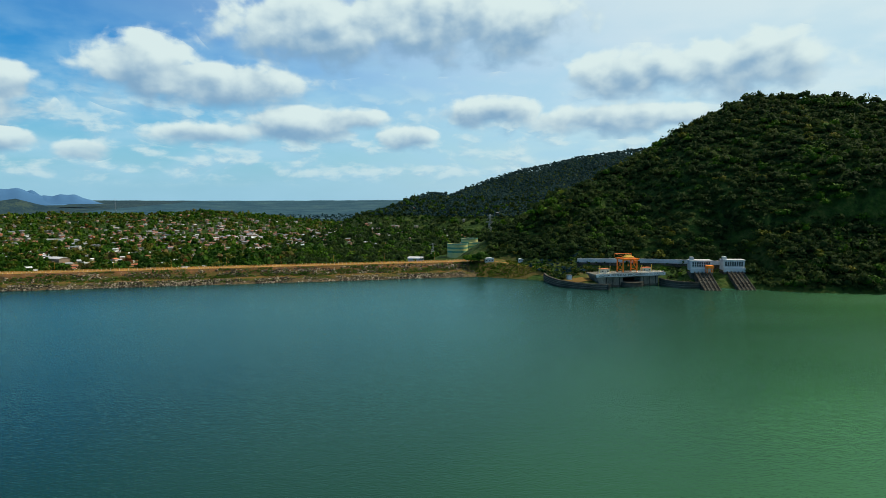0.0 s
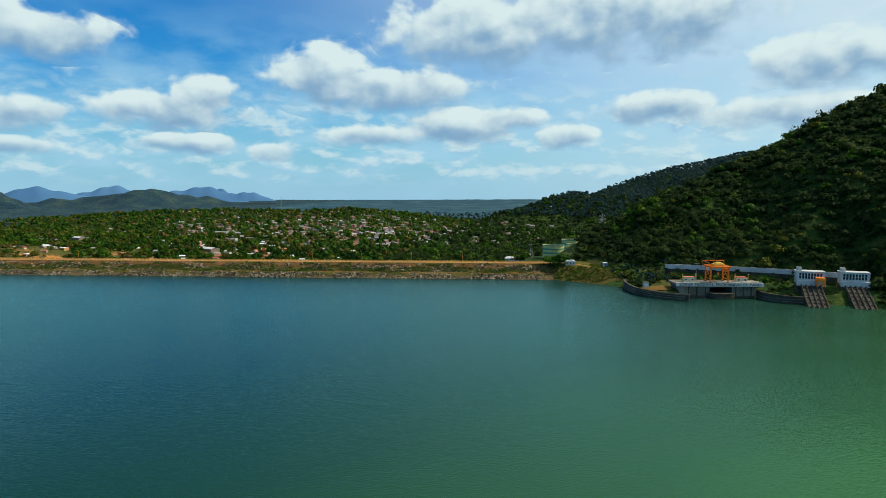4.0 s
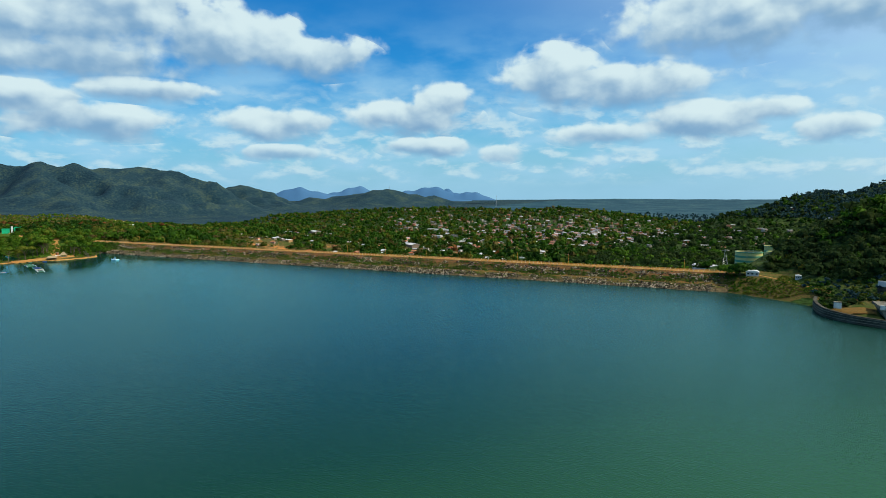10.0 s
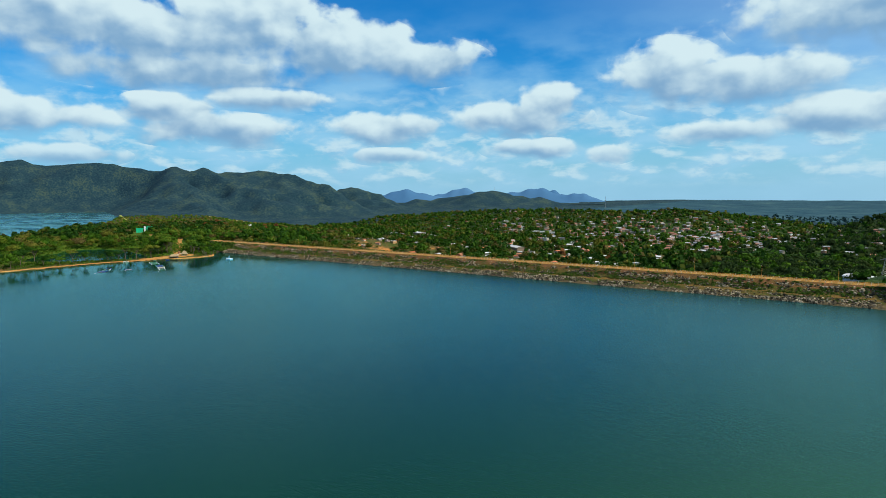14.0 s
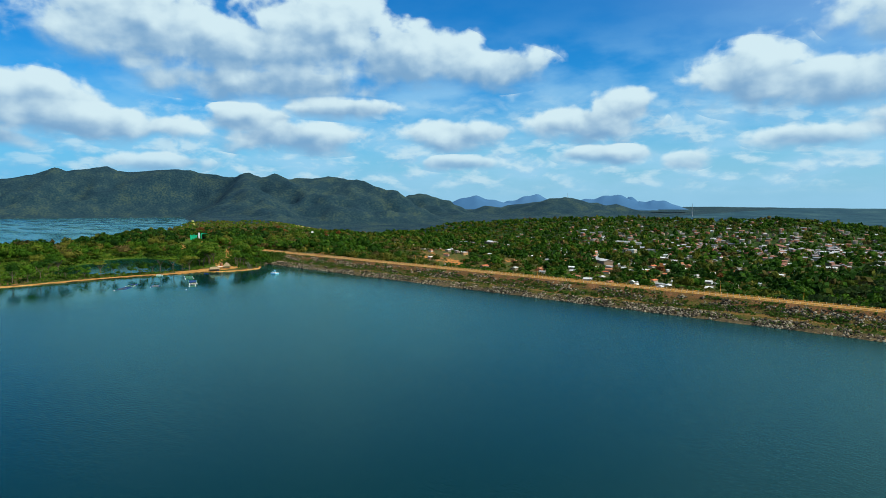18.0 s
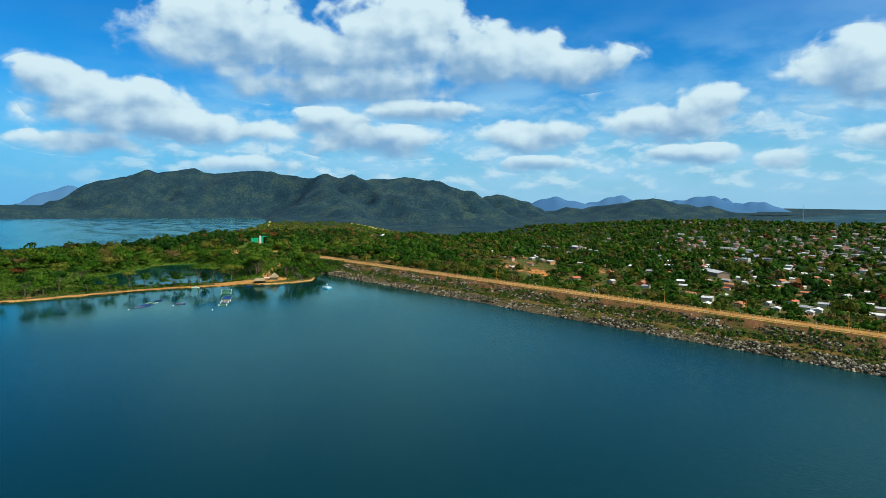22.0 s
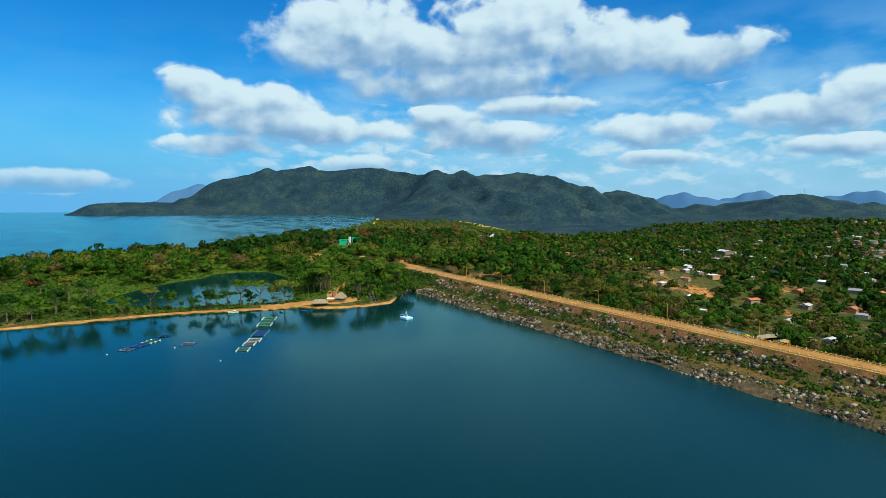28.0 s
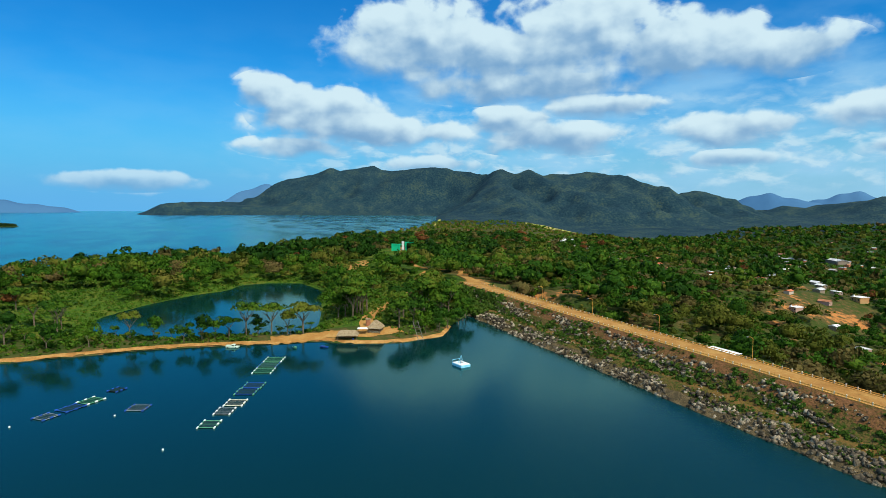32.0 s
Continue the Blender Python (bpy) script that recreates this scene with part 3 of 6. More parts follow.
def land(x, y):
    """Height of the ground at arrays x, y."""
    x, y = np.asarray(x, float), np.asarray(y, float)
    s, d = (x - DAM0[0]) * DAM_U[0] + (y - DAM0[1]) * DAM_U[1], (x - DAM0[0]) * DAM_N[0] + (y - DAM0[1]) * DAM_N[1]
    shore = poly_dist(x, y, SHORE)
    far = np.hypot(x + 200, y - 300)
    low = np.interp(d, [0, 60, 130, 300, 600, 1500], [-9, -19, -22, -26, -32, -35]) + 13 * np.clip((-585 - x) / 80, 0, 1) * np.clip(1.2 - (d - 150) / 500, 0, 1)           # the valley below the dam
    west = np.clip((-640 - s - 620 + 620) / 260, 0, 1)
    bank = np.minimum(0.35 + np.maximum(shore, 0) * 0.14, 5.0 - 3.2 * np.clip((-1080 - x) / 300, 0, 1) + 1.5 * waves(x, y, 160, 3))
    k = np.clip((s + 60) / 90, 0, 1) * np.clip((d - 5) / 25, 0, 1)                    # how far one is behind the dam
    k = np.maximum(k, np.clip((y - 560 - 0.32 * (-640 - x)) / 260, 0, 1))
    z = bank * (1 - k) + (low + 2.0 * waves(x, y, 240, 5)) * k
    z = np.where(far > 2300, z + (far - 2300) * 0.031, z) * 1.0
    east = np.clip((x - 20) / 30, 0, 1) * np.clip((600 - y) / 60, 0, 1)
    z = z * (1 - east) + np.clip(0.6 + np.maximum(shore, 0) * 0.35, 0, np.where(y > 482, 12.0, 8.0)) * east
    z = np.where((x > 58) & (x < 94) & (y < 455) & (shore > 0), np.minimum(3.0 + shore * 0.15, 6.0), z)
    pad = np.clip(1.6 - np.hypot((x - 8) / 60, (y - 640) / 75), 0, 1)                # the shelf under the tanks
    z = z * (1 - pad) + 1.5 * pad
    plain = z
    for rows, fall in RIDGES:
        for a, b in zip(rows, rows[1:]):
            dist, t = seg_dist(x, y, a, b)
            crest = a[2] + (b[2] - a[2]) * t
            wob = 1 + 0.18 * waves(x, y, 260 if fall > 0.5 else 520, 11)
            h = crest - fall * dist * wob - 8 * np.exp(-((dist / 60) ** 2)) * 0
            z = np.maximum(z, np.where(h > z, h + 0.0, z))
    spur = np.clip(z / 70, 0, 1) * (far > 1900) * (x < -1500) * np.clip((z - plain - 1) / 30, 0, 1)
    z = z + spur * (30 * waves(x, y, 520, 21) - 60 * waves(x, y, 380, 22) ** 2 + 16 + 6 * waves(x, y, 160, 23)) * np.clip(1.0 - z / 230, 0.0, 1)
    z = np.where((shore > 0) & (far > 1900), np.minimum(z, np.interp(shore, [0, 150, 400], [0.3, 70, 330])), z)
    z = np.where((shore > 0) & (shore < 60) & (far <= 1900) & (z > 0.3 + 0.7 * shore), 0.3 + 0.7 * shore + 0.3 * (z - 0.3 - 0.7 * shore) * shore / 60, z)
    foot = np.interp(x, [60, 88, 112, 140, 165, 186, 206, 216], [486, 486, 482, 477, 467, 459, 457, 440])
    z = np.where((x > 62) & (x < 216) & (y < foot + 90), np.minimum(z, np.where(y > foot, 11.6 + 0.95 * np.maximum(y - foot - 3, 0), np.where(shore > 12, 8.0, 4.6))), z)
    under = np.clip((d + 2) / 4, 0, 1) * np.clip((78 - d) / 15, 0, 1) * np.clip((s + 70) / 20, 0, 1) * np.clip((DAM_END + 10 - s) / 15, 0, 1)
    z = z * (1 - under) + np.minimum(z, -12.0) * under
    pond = poly_dist(x, y, POND)
    z = np.where(pond > -18, np.where(pond > 0, np.maximum(-0.25 * pond, -2.5), np.minimum(z, 0.2 - 0.18 * pond)), z)
    return np.where(shore < 0, np.maximum(0.3 * shore, -7.0), z)


def spaced(lo, hi, step, reach, grow=1.09):
    mid = list(np.arange(lo, hi, step))
    for sign in (1, -1):
        p, st = (mid[-1], step) if sign > 0 else (mid[0], step)
        while abs(p) < reach:
            st = min(st * grow, 75)
            p += sign * st
            mid = mid + [p] if sign > 0 else [p] + mid
    return np.array(mid)


gx, gy = spaced(-860, 300, 6.0, 4990), spaced(150, 620, 6.0, 4990)
GX, GY = np.meshgrid(gx, gy)
GZ = land(GX, GY)
ni, nj = len(gx), len(gy)
idx = np.arange(ni * nj).reshape(nj, ni)
quads = np.stack([idx[:-1, :-1], idx[:-1, 1:], idx[1:, 1:], idx[1:, :-1]], -1).reshape(-1, 4)
covered = (GX > -4440) & (GX < -2330) & (GY > -420) & (GY < 2780) & (GZ > 34) & (poly_dist(GX, GY, SHORE) > 130)
GZ = np.where(covered, GZ - 30, GZ)
quads = quads[~covered.ravel()[quads].all(1)]        # the mountain stands here as a sheet of its own
ground = new("ground", mesh_np("ground", np.stack([GX.ravel(), GY.ravel(), GZ.ravel()], 1), quads, M_GROUND, smooth=True))
tagged(ground, "rolling green and earthy land round the reservoir", "ground", kind="structure")
for m in (M_SAND, M_FOREST_FLOOR, M_MOUNTAIN, M_MEADOW, M_HAZY):
    ground.data.materials.append(m)
qx, qy, qz = (A.ravel()[quads].mean(1) for A in (GX, GY, GZ))
qs = poly_dist(qx, qy, SHORE)
mi = np.zeros(len(quads), np.int32)
mi[(qx > 30) & (qz > 12.5) | (qy > 1100) | (qx > 92) & (qy < 520) | (qx > -45) & (qy > 548) | (qx > 45) & (qy > 474)] = 2
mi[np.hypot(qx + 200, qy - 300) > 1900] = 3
mi[(qx < -612) & (qy < 430) & (qx > -1100)] = 4
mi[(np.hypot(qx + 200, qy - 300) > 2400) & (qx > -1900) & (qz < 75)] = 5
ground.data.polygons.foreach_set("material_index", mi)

# the long mountain across the lake, with its gullies and shoulders
hx, hy = np.arange(-4480, -2290, 19.0), np.arange(-460, 2820, 19.0)
HX, HY = np.meshgrid(hx, hy)
HZ = land(HX, HY)
lift = np.clip((HZ - 14) / 70, 0, 1)
gully = np.array([noise.noise((a / 260, b / 260, 3.0)) for a, b in zip(HX.ravel(), HY.ravel())]).reshape(HX.shape)
knob = np.array([noise.noise((a / 95, b / 95, 9.0)) for a, b in zip(HX.ravel(), HY.ravel())]).reshape(HX.shape)
tuft = np.array([noise.noise((a / 33, b / 33, 5.0)) for a, b in zip(HX.ravel(), HY.ravel())]).reshape(HX.shape)
HZ = HZ - 1.5 + 5.0 * np.clip(lift * 4, 0, 1) + np.clip((HZ - 70) / 60, 0, 1) * (np.clip(1.1 - HZ / 250, 0.03, 1) * (22 - 100 * np.abs(gully) - 20 * np.abs(knob)) + 2.5 * tuft)
j = np.arange(HX.size).reshape(HX.shape)
q = np.stack([j[:-1, :-1], j[:-1, 1:], j[1:, 1:], j[1:, :-1]], -1).reshape(-1, 4)
q = q[poly_dist(HX, HY, SHORE).ravel()[q].min(1) > -25]
used, inv = np.unique(q, return_inverse=True)
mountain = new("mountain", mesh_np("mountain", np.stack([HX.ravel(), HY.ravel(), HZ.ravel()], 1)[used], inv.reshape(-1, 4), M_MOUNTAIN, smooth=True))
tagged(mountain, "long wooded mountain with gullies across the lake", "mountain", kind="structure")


def water_sheet():
    """The lake: one sheet inside the shore line, open to the horizon."""
    w = np.concatenate([spaced(-860, 300, 12.0, 4950)])
    h = np.concatenate([spaced(-100, 560, 12.0, 4950)])
    X, Y = np.meshgrid(w, h)
    i = np.arange(X.size).reshape(X.shape)
    q = np.stack([i[:-1, :-1], i[:-1, 1:], i[1:, 1:], i[1:, :-1]], -1).reshape(-1, 4)
    cx, cy = X.ravel()[q].mean(1), Y.ravel()[q].mean(1)
    keep = (poly_dist(cx, cy, SHORE) > -1e9) & ((poly_dist(cx, cy, SHORE) < 16) | ((poly_dist(cx, cy, POND) > -20) & (cx < -600)))
    dd = (cx - DAM0[0]) * DAM_N[0] + (cy - DAM0[1]) * DAM_N[1]
    keep &= ~((dd > 14) & (cx > -640))
    q = q[keep]
    used, inv = np.unique(q, return_inverse=True)
    v = np.stack([X.ravel(), Y.ravel(), np.zeros(X.size)], 1)[used]
    return mesh_np("water", v, inv.reshape(-1, 4), M_WATER, smooth=True)


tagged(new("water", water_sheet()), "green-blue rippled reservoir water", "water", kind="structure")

# ---- the dam ----
PROFILE = [(-9, -4.0), (-3, -1.2), (0, 0.1), (4, 2.2), (7.5, 3.6), (8.5, 3.8), (11.0, 4.2), (12, 4.7), (15, 7.0), (18, 9.0), (20.3, 10.1), (20.8, CREST - 0.05), (31.2, CREST - 0.05), (31.8, 10.1), (46, 1.5), (72, -12.5), (100, -26)]


def dam_point(s, d, z):
    return DAM0[0] + s * DAM_U[0] + d * DAM_N[0], DAM0[1] + s * DAM_U[1] + d * DAM_N[1], z


DAM_ROT = Matrix(((DAM_U[0], DAM_N[0], 0, DAM0[0]), (DAM_U[1], DAM_N[1], 0, DAM0[1]), (0, 0, 1, 0), (0, 0, 0, 1)))
ss = np.arange(-82, DAM_END + 6, 3.0)
pd, pz = np.array(PROFILE).T
S, Dm = np.meshgrid(ss, pd, indexing="ij")
Z = np.repeat(pz[None], len(ss), 0) + np.where((Dm > 2) & (Dm < 20), 0.45 * waves(S, Dm * 3, 13, 8), 0)
Dm = Dm + np.where(Dm < 12, 1.0 * waves(S, Dm, 40, 9) + 0.5 * waves(S, Dm, 11, 10), 0)
i = np.arange(S.size).reshape(S.shape)
q = np.stack([i[:-1, :-1], i[1:, :-1], i[1:, 1:], i[:-1, 1:]], -1).reshape(-1, 4)
dam = new("dam", mesh_np("dam", np.stack([S.ravel(), Dm.ravel(), Z.ravel()], 1), q, M_DAM, smooth=True))
dam.matrix_basis = DAM_ROT
tagged(dam, "long rock-faced earth embankment dam with grass berm", "dam", kind="structure")
M_BERM = noisy("dry_berm_grass", [(0.058, 0.062, 0.013), (0.16, 0.088, 0.026), (0.058, 0.066, 0.011)], 0.15, 0.95, 0.5, 1.5, fine=0.6, coords="World")
M_REDSOIL = noisy("reddish_slope_soil", [(0.045, 0.06, 0.010), (0.14, 0.07, 0.028), (0.19, 0.09, 0.04)], 0.12, 0.95, 0.7, 1.5, fine=0.7, coords="World")
dam.data.materials.append(M_BERM)
dam.data.materials.append(M_REDSOIL)
dam.data.materials.append(M_WASH)
col = np.tile(np.arange(len(pd) - 1), len(ss) - 1)
dam.data.polygons.foreach_set("material_index", np.select([(col == 4) | (col == 5), (col >= 8) & (col <= 10), (col == 1) | (col == 2)], [1, 2, 3], 0).astype(np.int32))
road = part("road", boxes((-84, 21.6, CREST - 0.02, DAM_END, 30.4, CREST + 0.06)), M_DIRT, None)
road.matrix_basis = DAM_ROT
tagged(road, "pale ochre unpaved road along the dam crest", "road", kind="structure")
# ---- trees ----
def crown_cards(n, rx, rz, leaf, seed, lumps=7, flat=0.0, up=0.12):
    """Leaf clumps on the shells of several overlapping heaps: an uneven crown with gaps."""
    r = np.random.default_rng(seed)
    cen = r.normal(size=(lumps, 3)) * (0.42, 0.42, 0.26)
    cen[0] = 0
    rad = r.uniform(0.38, 0.62, lumps)
    k = r.integers(0, lumps, n)
    v = r.normal(size=(n, 3))
    v[:, 2] = np.where(v[:, 2] < -0.2, -v[:, 2] * 0.6, v[:, 2])
    v /= np.linalg.norm(v, axis=1, keepdims=True)
    c = cen[k] + v * rad[k, None] * r.uniform(0.75, 1.08, (n, 1))
    if flat:
        c[:, 2] = np.where(c[:, 2] < 0, c[:, 2] * (1 - flat), c[:, 2])
    c = c * (rx, rx, rz)
    nrm = v + r.normal(size=(n, 3)) * 0.38
    nrm /= np.linalg.norm(nrm, axis=1, keepdims=True)
    a = np.cross(nrm, r.normal(size=(n, 3)))
    a /= np.linalg.norm(a, axis=1, keepdims=True)
    b = np.cross(nrm, a)
    sz = leaf * r.uniform(0.6, 1.3, (n, 1))
    a, b = a * sz, b * sz * r.uniform(0.5, 0.9, (n, 1))
    V = np.stack([c - a - b * 0.4, c + a * 0.3 - b, c + a + b * 0.4, c - a * 0.3 + b], 1).reshape(-1, 3)
    soft = v + nrm * 0.35 + (0, 0, up)
    soft /= np.linalg.norm(soft, axis=1, keepdims=True)
    return V, np.arange(4 * n).reshape(-1, 4), np.repeat(soft, 4, 0)


def core(rx, rz, seed):
    """A dark lumpy heart, so that a crown is not see-through."""
    r = np.random.default_rng(seed)
    V, F = [], []
    n, m = 6, 3
    for j in range(m):
        ph = -0.5 + j * 0.75
        for k in range(n):
            a = 2 * math.pi * (k + 0.5 * j) / n
            s = r.uniform(0.45, 0.68)
            V.append((rx * s * math.cos(a) * math.cos(ph), rx * s * math.sin(a) * math.cos(ph), rz * s * math.sin(ph)))
    for j in range(m - 1):
        for k in range(n):
            F.append((j * n + k, j * n + (k + 1) % n, (j + 1) * n + (k + 1) % n, (j + 1) * n + k))
    V = np.array(V)
    return V, np.array(F), V / np.linalg.norm(V, axis=1, keepdims=True)


def forest(name, pts, kinds, mat, label, category="trees"):
    """Many crowns as one mesh. pts: x, y, z, scale; kinds: (verts, faces, normals) to choose from; mat: one leaf, or (leaf, share) of several species in groves."""
    Vs, Fs, Ns, Ms, off = [], [], [], [], 0
    mats = mat if isinstance(mat, list) else [(mat, 1.0)]
    r = np.random.default_rng(len(pts))
    which = r.integers(0, len(kinds), len(pts))
    for w, (V, F, N) in enumerate(kinds):
        P = pts[which == w]
        if not len(P):
            continue
        a = r.uniform(0, 6.28, len(P))
        ca, sa = np.cos(a)[:, None], np.sin(a)[:, None]
        X = np.stack([V[None, :, 0] * ca - V[None, :, 1] * sa, V[None, :, 0] * sa + V[None, :, 1] * ca, np.repeat(V[None, :, 2], len(P), 0)], -1)
        X = X * P[:, 3][:, None, None] * np.stack([np.ones(len(P)), np.ones(len(P)), r.uniform(0.8, 1.25, len(P))], 1)[:, None] + P[:, None, :3]
        Vs.append(X.reshape(-1, 3))
        Ns.append(np.stack([N[None, :, 0] * ca - N[None, :, 1] * sa, N[None, :, 0] * sa + N[None, :, 1] * ca, np.repeat(N[None, :, 2], len(P), 0)], -1).reshape(-1, 3))
        grove = 1 / (1 + np.exp(-6.8 * (0.28 * waves(P[:, 0], P[:, 1], 90, 300) + r.normal(0, 0.22, len(P)))))
        Ms.append(np.repeat(np.searchsorted(np.cumsum([m[1] for m in mats]) / sum(m[1] for m in mats), grove), len(F)))
        Fs.append((F[None] + (np.arange(len(P)) * len(V))[:, None, None] + off).reshape(-1, 4))
        off += X.shape[0] * X.shape[1]
    me = mesh_np(name, np.concatenate(Vs), np.concatenate(Fs), mats[0][0], normals=np.concatenate(Ns))
    if len(mats) > 1:
        for m in mats[1:]:
            me.materials.append(m[0])
        me.polygons.foreach_set("material_index", np.concatenate(Ms).clip(0, len(mats) - 1).astype(np.int32))
    ob = new(name, me)
    return tagged(ob, label, category, kind="stuff")


def kind_of(n, rx, rz, leaf, seed, lift, flat=0.0, heart=True, up=0.12):
    V, F, N = crown_cards(n, rx, rz, leaf, seed, flat=flat, up=up)
    if heart:
        V2, F2, N2 = core(rx, rz, seed)
        F = np.concatenate([F, F2 + len(V)])
        V, N = np.concatenate([V, V2]), np.concatenate([N, N2])
    return V + (0, 0, lift), F, N


def trunk_bm(height, r0, spread, seed, limbs=4):
    r = random.Random(seed)
    bm = bmesh.new()
    fork = height * 0.5
    rod(bm, (0, 0, -0.6), (0.1, 0, fork), r0, r0 * 0.7)
    for k in range(limbs):
        a = 6.28 * (k + r.random() * 0.6) / limbs
        mid = Vector((0.1 + math.cos(a) * spread * 0.4, math.sin(a) * spread * 0.4, fork + height * 0.22))
        rod(bm, (0.1, 0, fork - 0.1), mid, r0 * 0.55, r0 * 0.35, n=6)
        rod(bm, mid, (math.cos(a + 0.3) * spread * 0.85, math.sin(a + 0.3) * spread * 0.85, height * r.uniform(0.85, 1.0)), r0 * 0.35, r0 * 0.1, n=5)
        rod(bm, mid, (math.cos(a - 0.5) * spread * 0.6, math.sin(a - 0.5) * spread * 0.6, height * r.uniform(0.9, 1.05)), r0 * 0.28, r0 * 0.08, n=5)
    return bm


def tree_kind(name, height, rx, rz, cards, leaf, seed, mat, label, r0=0.28, flat=0.4, limbs=4):
    t = thing(name, pose(0, 0, -500), label, "tree", "trees on the peninsula")
    part("trunk", trunk_bm(height, r0, rx * 0.8, seed, limbs), M_BARK, t)
    V, F, N = crown_cards(cards, rx, rz, leaf, seed, lumps=11, flat=flat)
    piece("crown", mesh_np("crown", V + (0, 0, height), F, mat, normals=N), t)
    return t


KIND_FAR = [kind_of(22, 4.6, 3.6, 2.0, 40 + k, 4.2) for k in range(6)]
KIND_MID = [kind_of(64, 4.6, 3.2, 1.05, 60 + k, 4.0, 0.4) for k in range(6)]
KIND_HILL = [kind_of(110, 4.5, 3.4, 0.78, 260 + k, 3.2, 0.2, up=0.35) for k in range(6)]
KIND_RIDGE = [kind_of(20, 4.6, 3.2, 2.0, 340 + k, 3.6, up=1.2) for k in range(6)]
KIND_NEAR = [kind_of(360, 4.7, 3.4, 0.47, 160 + k, 4.8, 0.35) for k in range(6)]
KIND_BUSH = [kind_of(18, 1.5, 1.1, 0.66, 80 + k, 0.5) for k in range(4)]


def scatter(x0, x1, y0, y1, step, keep, seed, lo=0.7, hi=1.5):
    """Points x, y, z, scale on a jittered grid where keep(x, y) holds."""
    r = np.random.default_rng(seed)
    X, Y = np.meshgrid(np.arange(x0, x1, step), np.arange(y0, y1, step))
    X, Y = X.ravel() + r.uniform(-0.5, 0.5, X.size) * step, Y.ravel() + r.uniform(-0.5, 0.5, X.size) * step
    k = keep(X, Y)
    X, Y = X[k], Y[k]
    return np.stack([X, Y, land(X, Y), lo + (hi - lo) * r.random(len(X)) ** 1.8], 1)
# ---- houses of the town ----
def house_kind(name, w, l, h, roof, wall, label, seed, flat=False):
    r = random.Random(seed)
    t = thing(name, pose(0, 0, -500), label, "house", "houses of the town")
    part("wall", boxes((-w / 2, -l / 2, -2.0, w / 2, l / 2, h)), wall, t)
    bm = bmesh.new()
    if flat:
        box(bm, -w / 2 - 0.3, -l / 2 - 0.3, h + 0.004, w / 2 + 0.3, l / 2 + 0.3, h + 0.25)
        box(bm, -w / 2 + 0.6, -l / 2 + 0.8, h + 0.25, -w / 2 + 1.8, -l / 2 + 2.0, h + 1.4)
    else:
        e, rise = 0.7, w * 0.2
        for s in (-1, 1):
            vs = [bm.verts.new(c) for c in ((s * (w / 2 + e), -l / 2 - e, h - 0.1), (s * (w / 2 + e), l / 2 + e, h - 0.1), (0, l / 2 + e, h + rise), (0, -l / 2 - e, h + rise))]
            vt = [bm.verts.new(v.co + Vector((0, 0, 0.12))) for v in vs]
            for f in ((vs[0], vs[1], vs[2], vs[3]), tuple(reversed(vt)), (vs[0], vt[0], vt[1], vs[1]), (vs[1], vt[1], vt[2], vs[2]), (vs[3], vt[3], vt[0], vs[0]), (vs[2], vt[2], vt[3], vs[3])):
                bm.faces.new(f)
        for y in (-l / 2, l / 2):
            bm.faces.new([bm.verts.new(c) for c in ((-w / 2, y, h), (w / 2, y, h), (0, y, h + rise))])
    part("roof", bm, roof, t)
    part("door", boxes((-0.5, -l / 2 - 0.06, -0.2, 0.5, -l / 2 + 0.02, 2.0)), M_WOOD, t)
    for x in (-w / 3.2, w / 3.2):
        part("window", boxes((x - 0.6, -l / 2 - 0.06, 0.9, x + 0.6, -l / 2 + 0.02, 2.0)), M_GLASS, t)
    return t


HOUSES = [
    house_kind("house", 7, 10, 2.9, M_ROOF_W, M_WALL_A, "small plastered house with pale metal roof among trees", 1),
    house_kind("house", 8, 12, 3.0, M_ROOF_G, M_WALL_A, "small house with grey metal roof among trees", 2),
    house_kind("house", 7, 11, 2.9, M_ROOF_R, M_WALL_A, "small house with reddish roof among trees", 3),
    house_kind("house", 8, 9, 3.3, M_ROOF_W, M_WALL_B, "painted block house with flat concrete roof", 4, True),
    house_kind("house", 9, 16, 5.6, M_ROOF_W, M_WALL_A, "two-storey pale house with flat roof", 5, True),
    house_kind("house", 9, 13, 3.0, M_RUST, M_WALL_B, "brightly painted house with rusty metal roof", 6),
]
hr = random.Random(5)
house_at = []


def put_house(k, x, y, rz, scale=1.0):
    z = float(land(np.array([x]), np.array([y]))[0])
    h = copy_thing(HOUSES[k], pose(x, y, z + 0.3, 0, 0, rz) @ Matrix.Scale(scale, 4))
    house_at.append((x, y))
    return h


# the settlement near the dam, and the denser town in the valley
tries = 0
while len(house_at) < 292 and tries < 9000:
    tries += 1
    if hr.random() < 0.92:
        x, y = hr.uniform(-1250, -320), 610 + 600 * hr.random() ** 1.05
        ok = y > 560 + 0.14 * (x + 620) + 60 * hr.random() and y > 540 - 0.2 * (x + 620)
    else:
        x, y = hr.gauss(-690, 330), hr.gauss(1560, 220)
        ok = 1000 < y < 2000
    ok = ok and not (x > -500 and y < 660 + 0.5 * (x + 500)) and (x + 520) ** 2 + (y - 600) ** 2 > 30 ** 2
    if ok and all((x - a) ** 2 + (y - b) ** 2 > 17 ** 2 for a, b in house_at):
        put_house(hr.choice((0, 0, 0, 1, 1, 2, 3, 5) if y < 1200 else (0, 0, 1, 3, 4, 4)), x, y, hr.choice((0, 90, 20, 110, 200, 290)), (0.5 + 0.25 * hr.random()) if y < 690 else (0.62 + 0.4 * hr.random()))
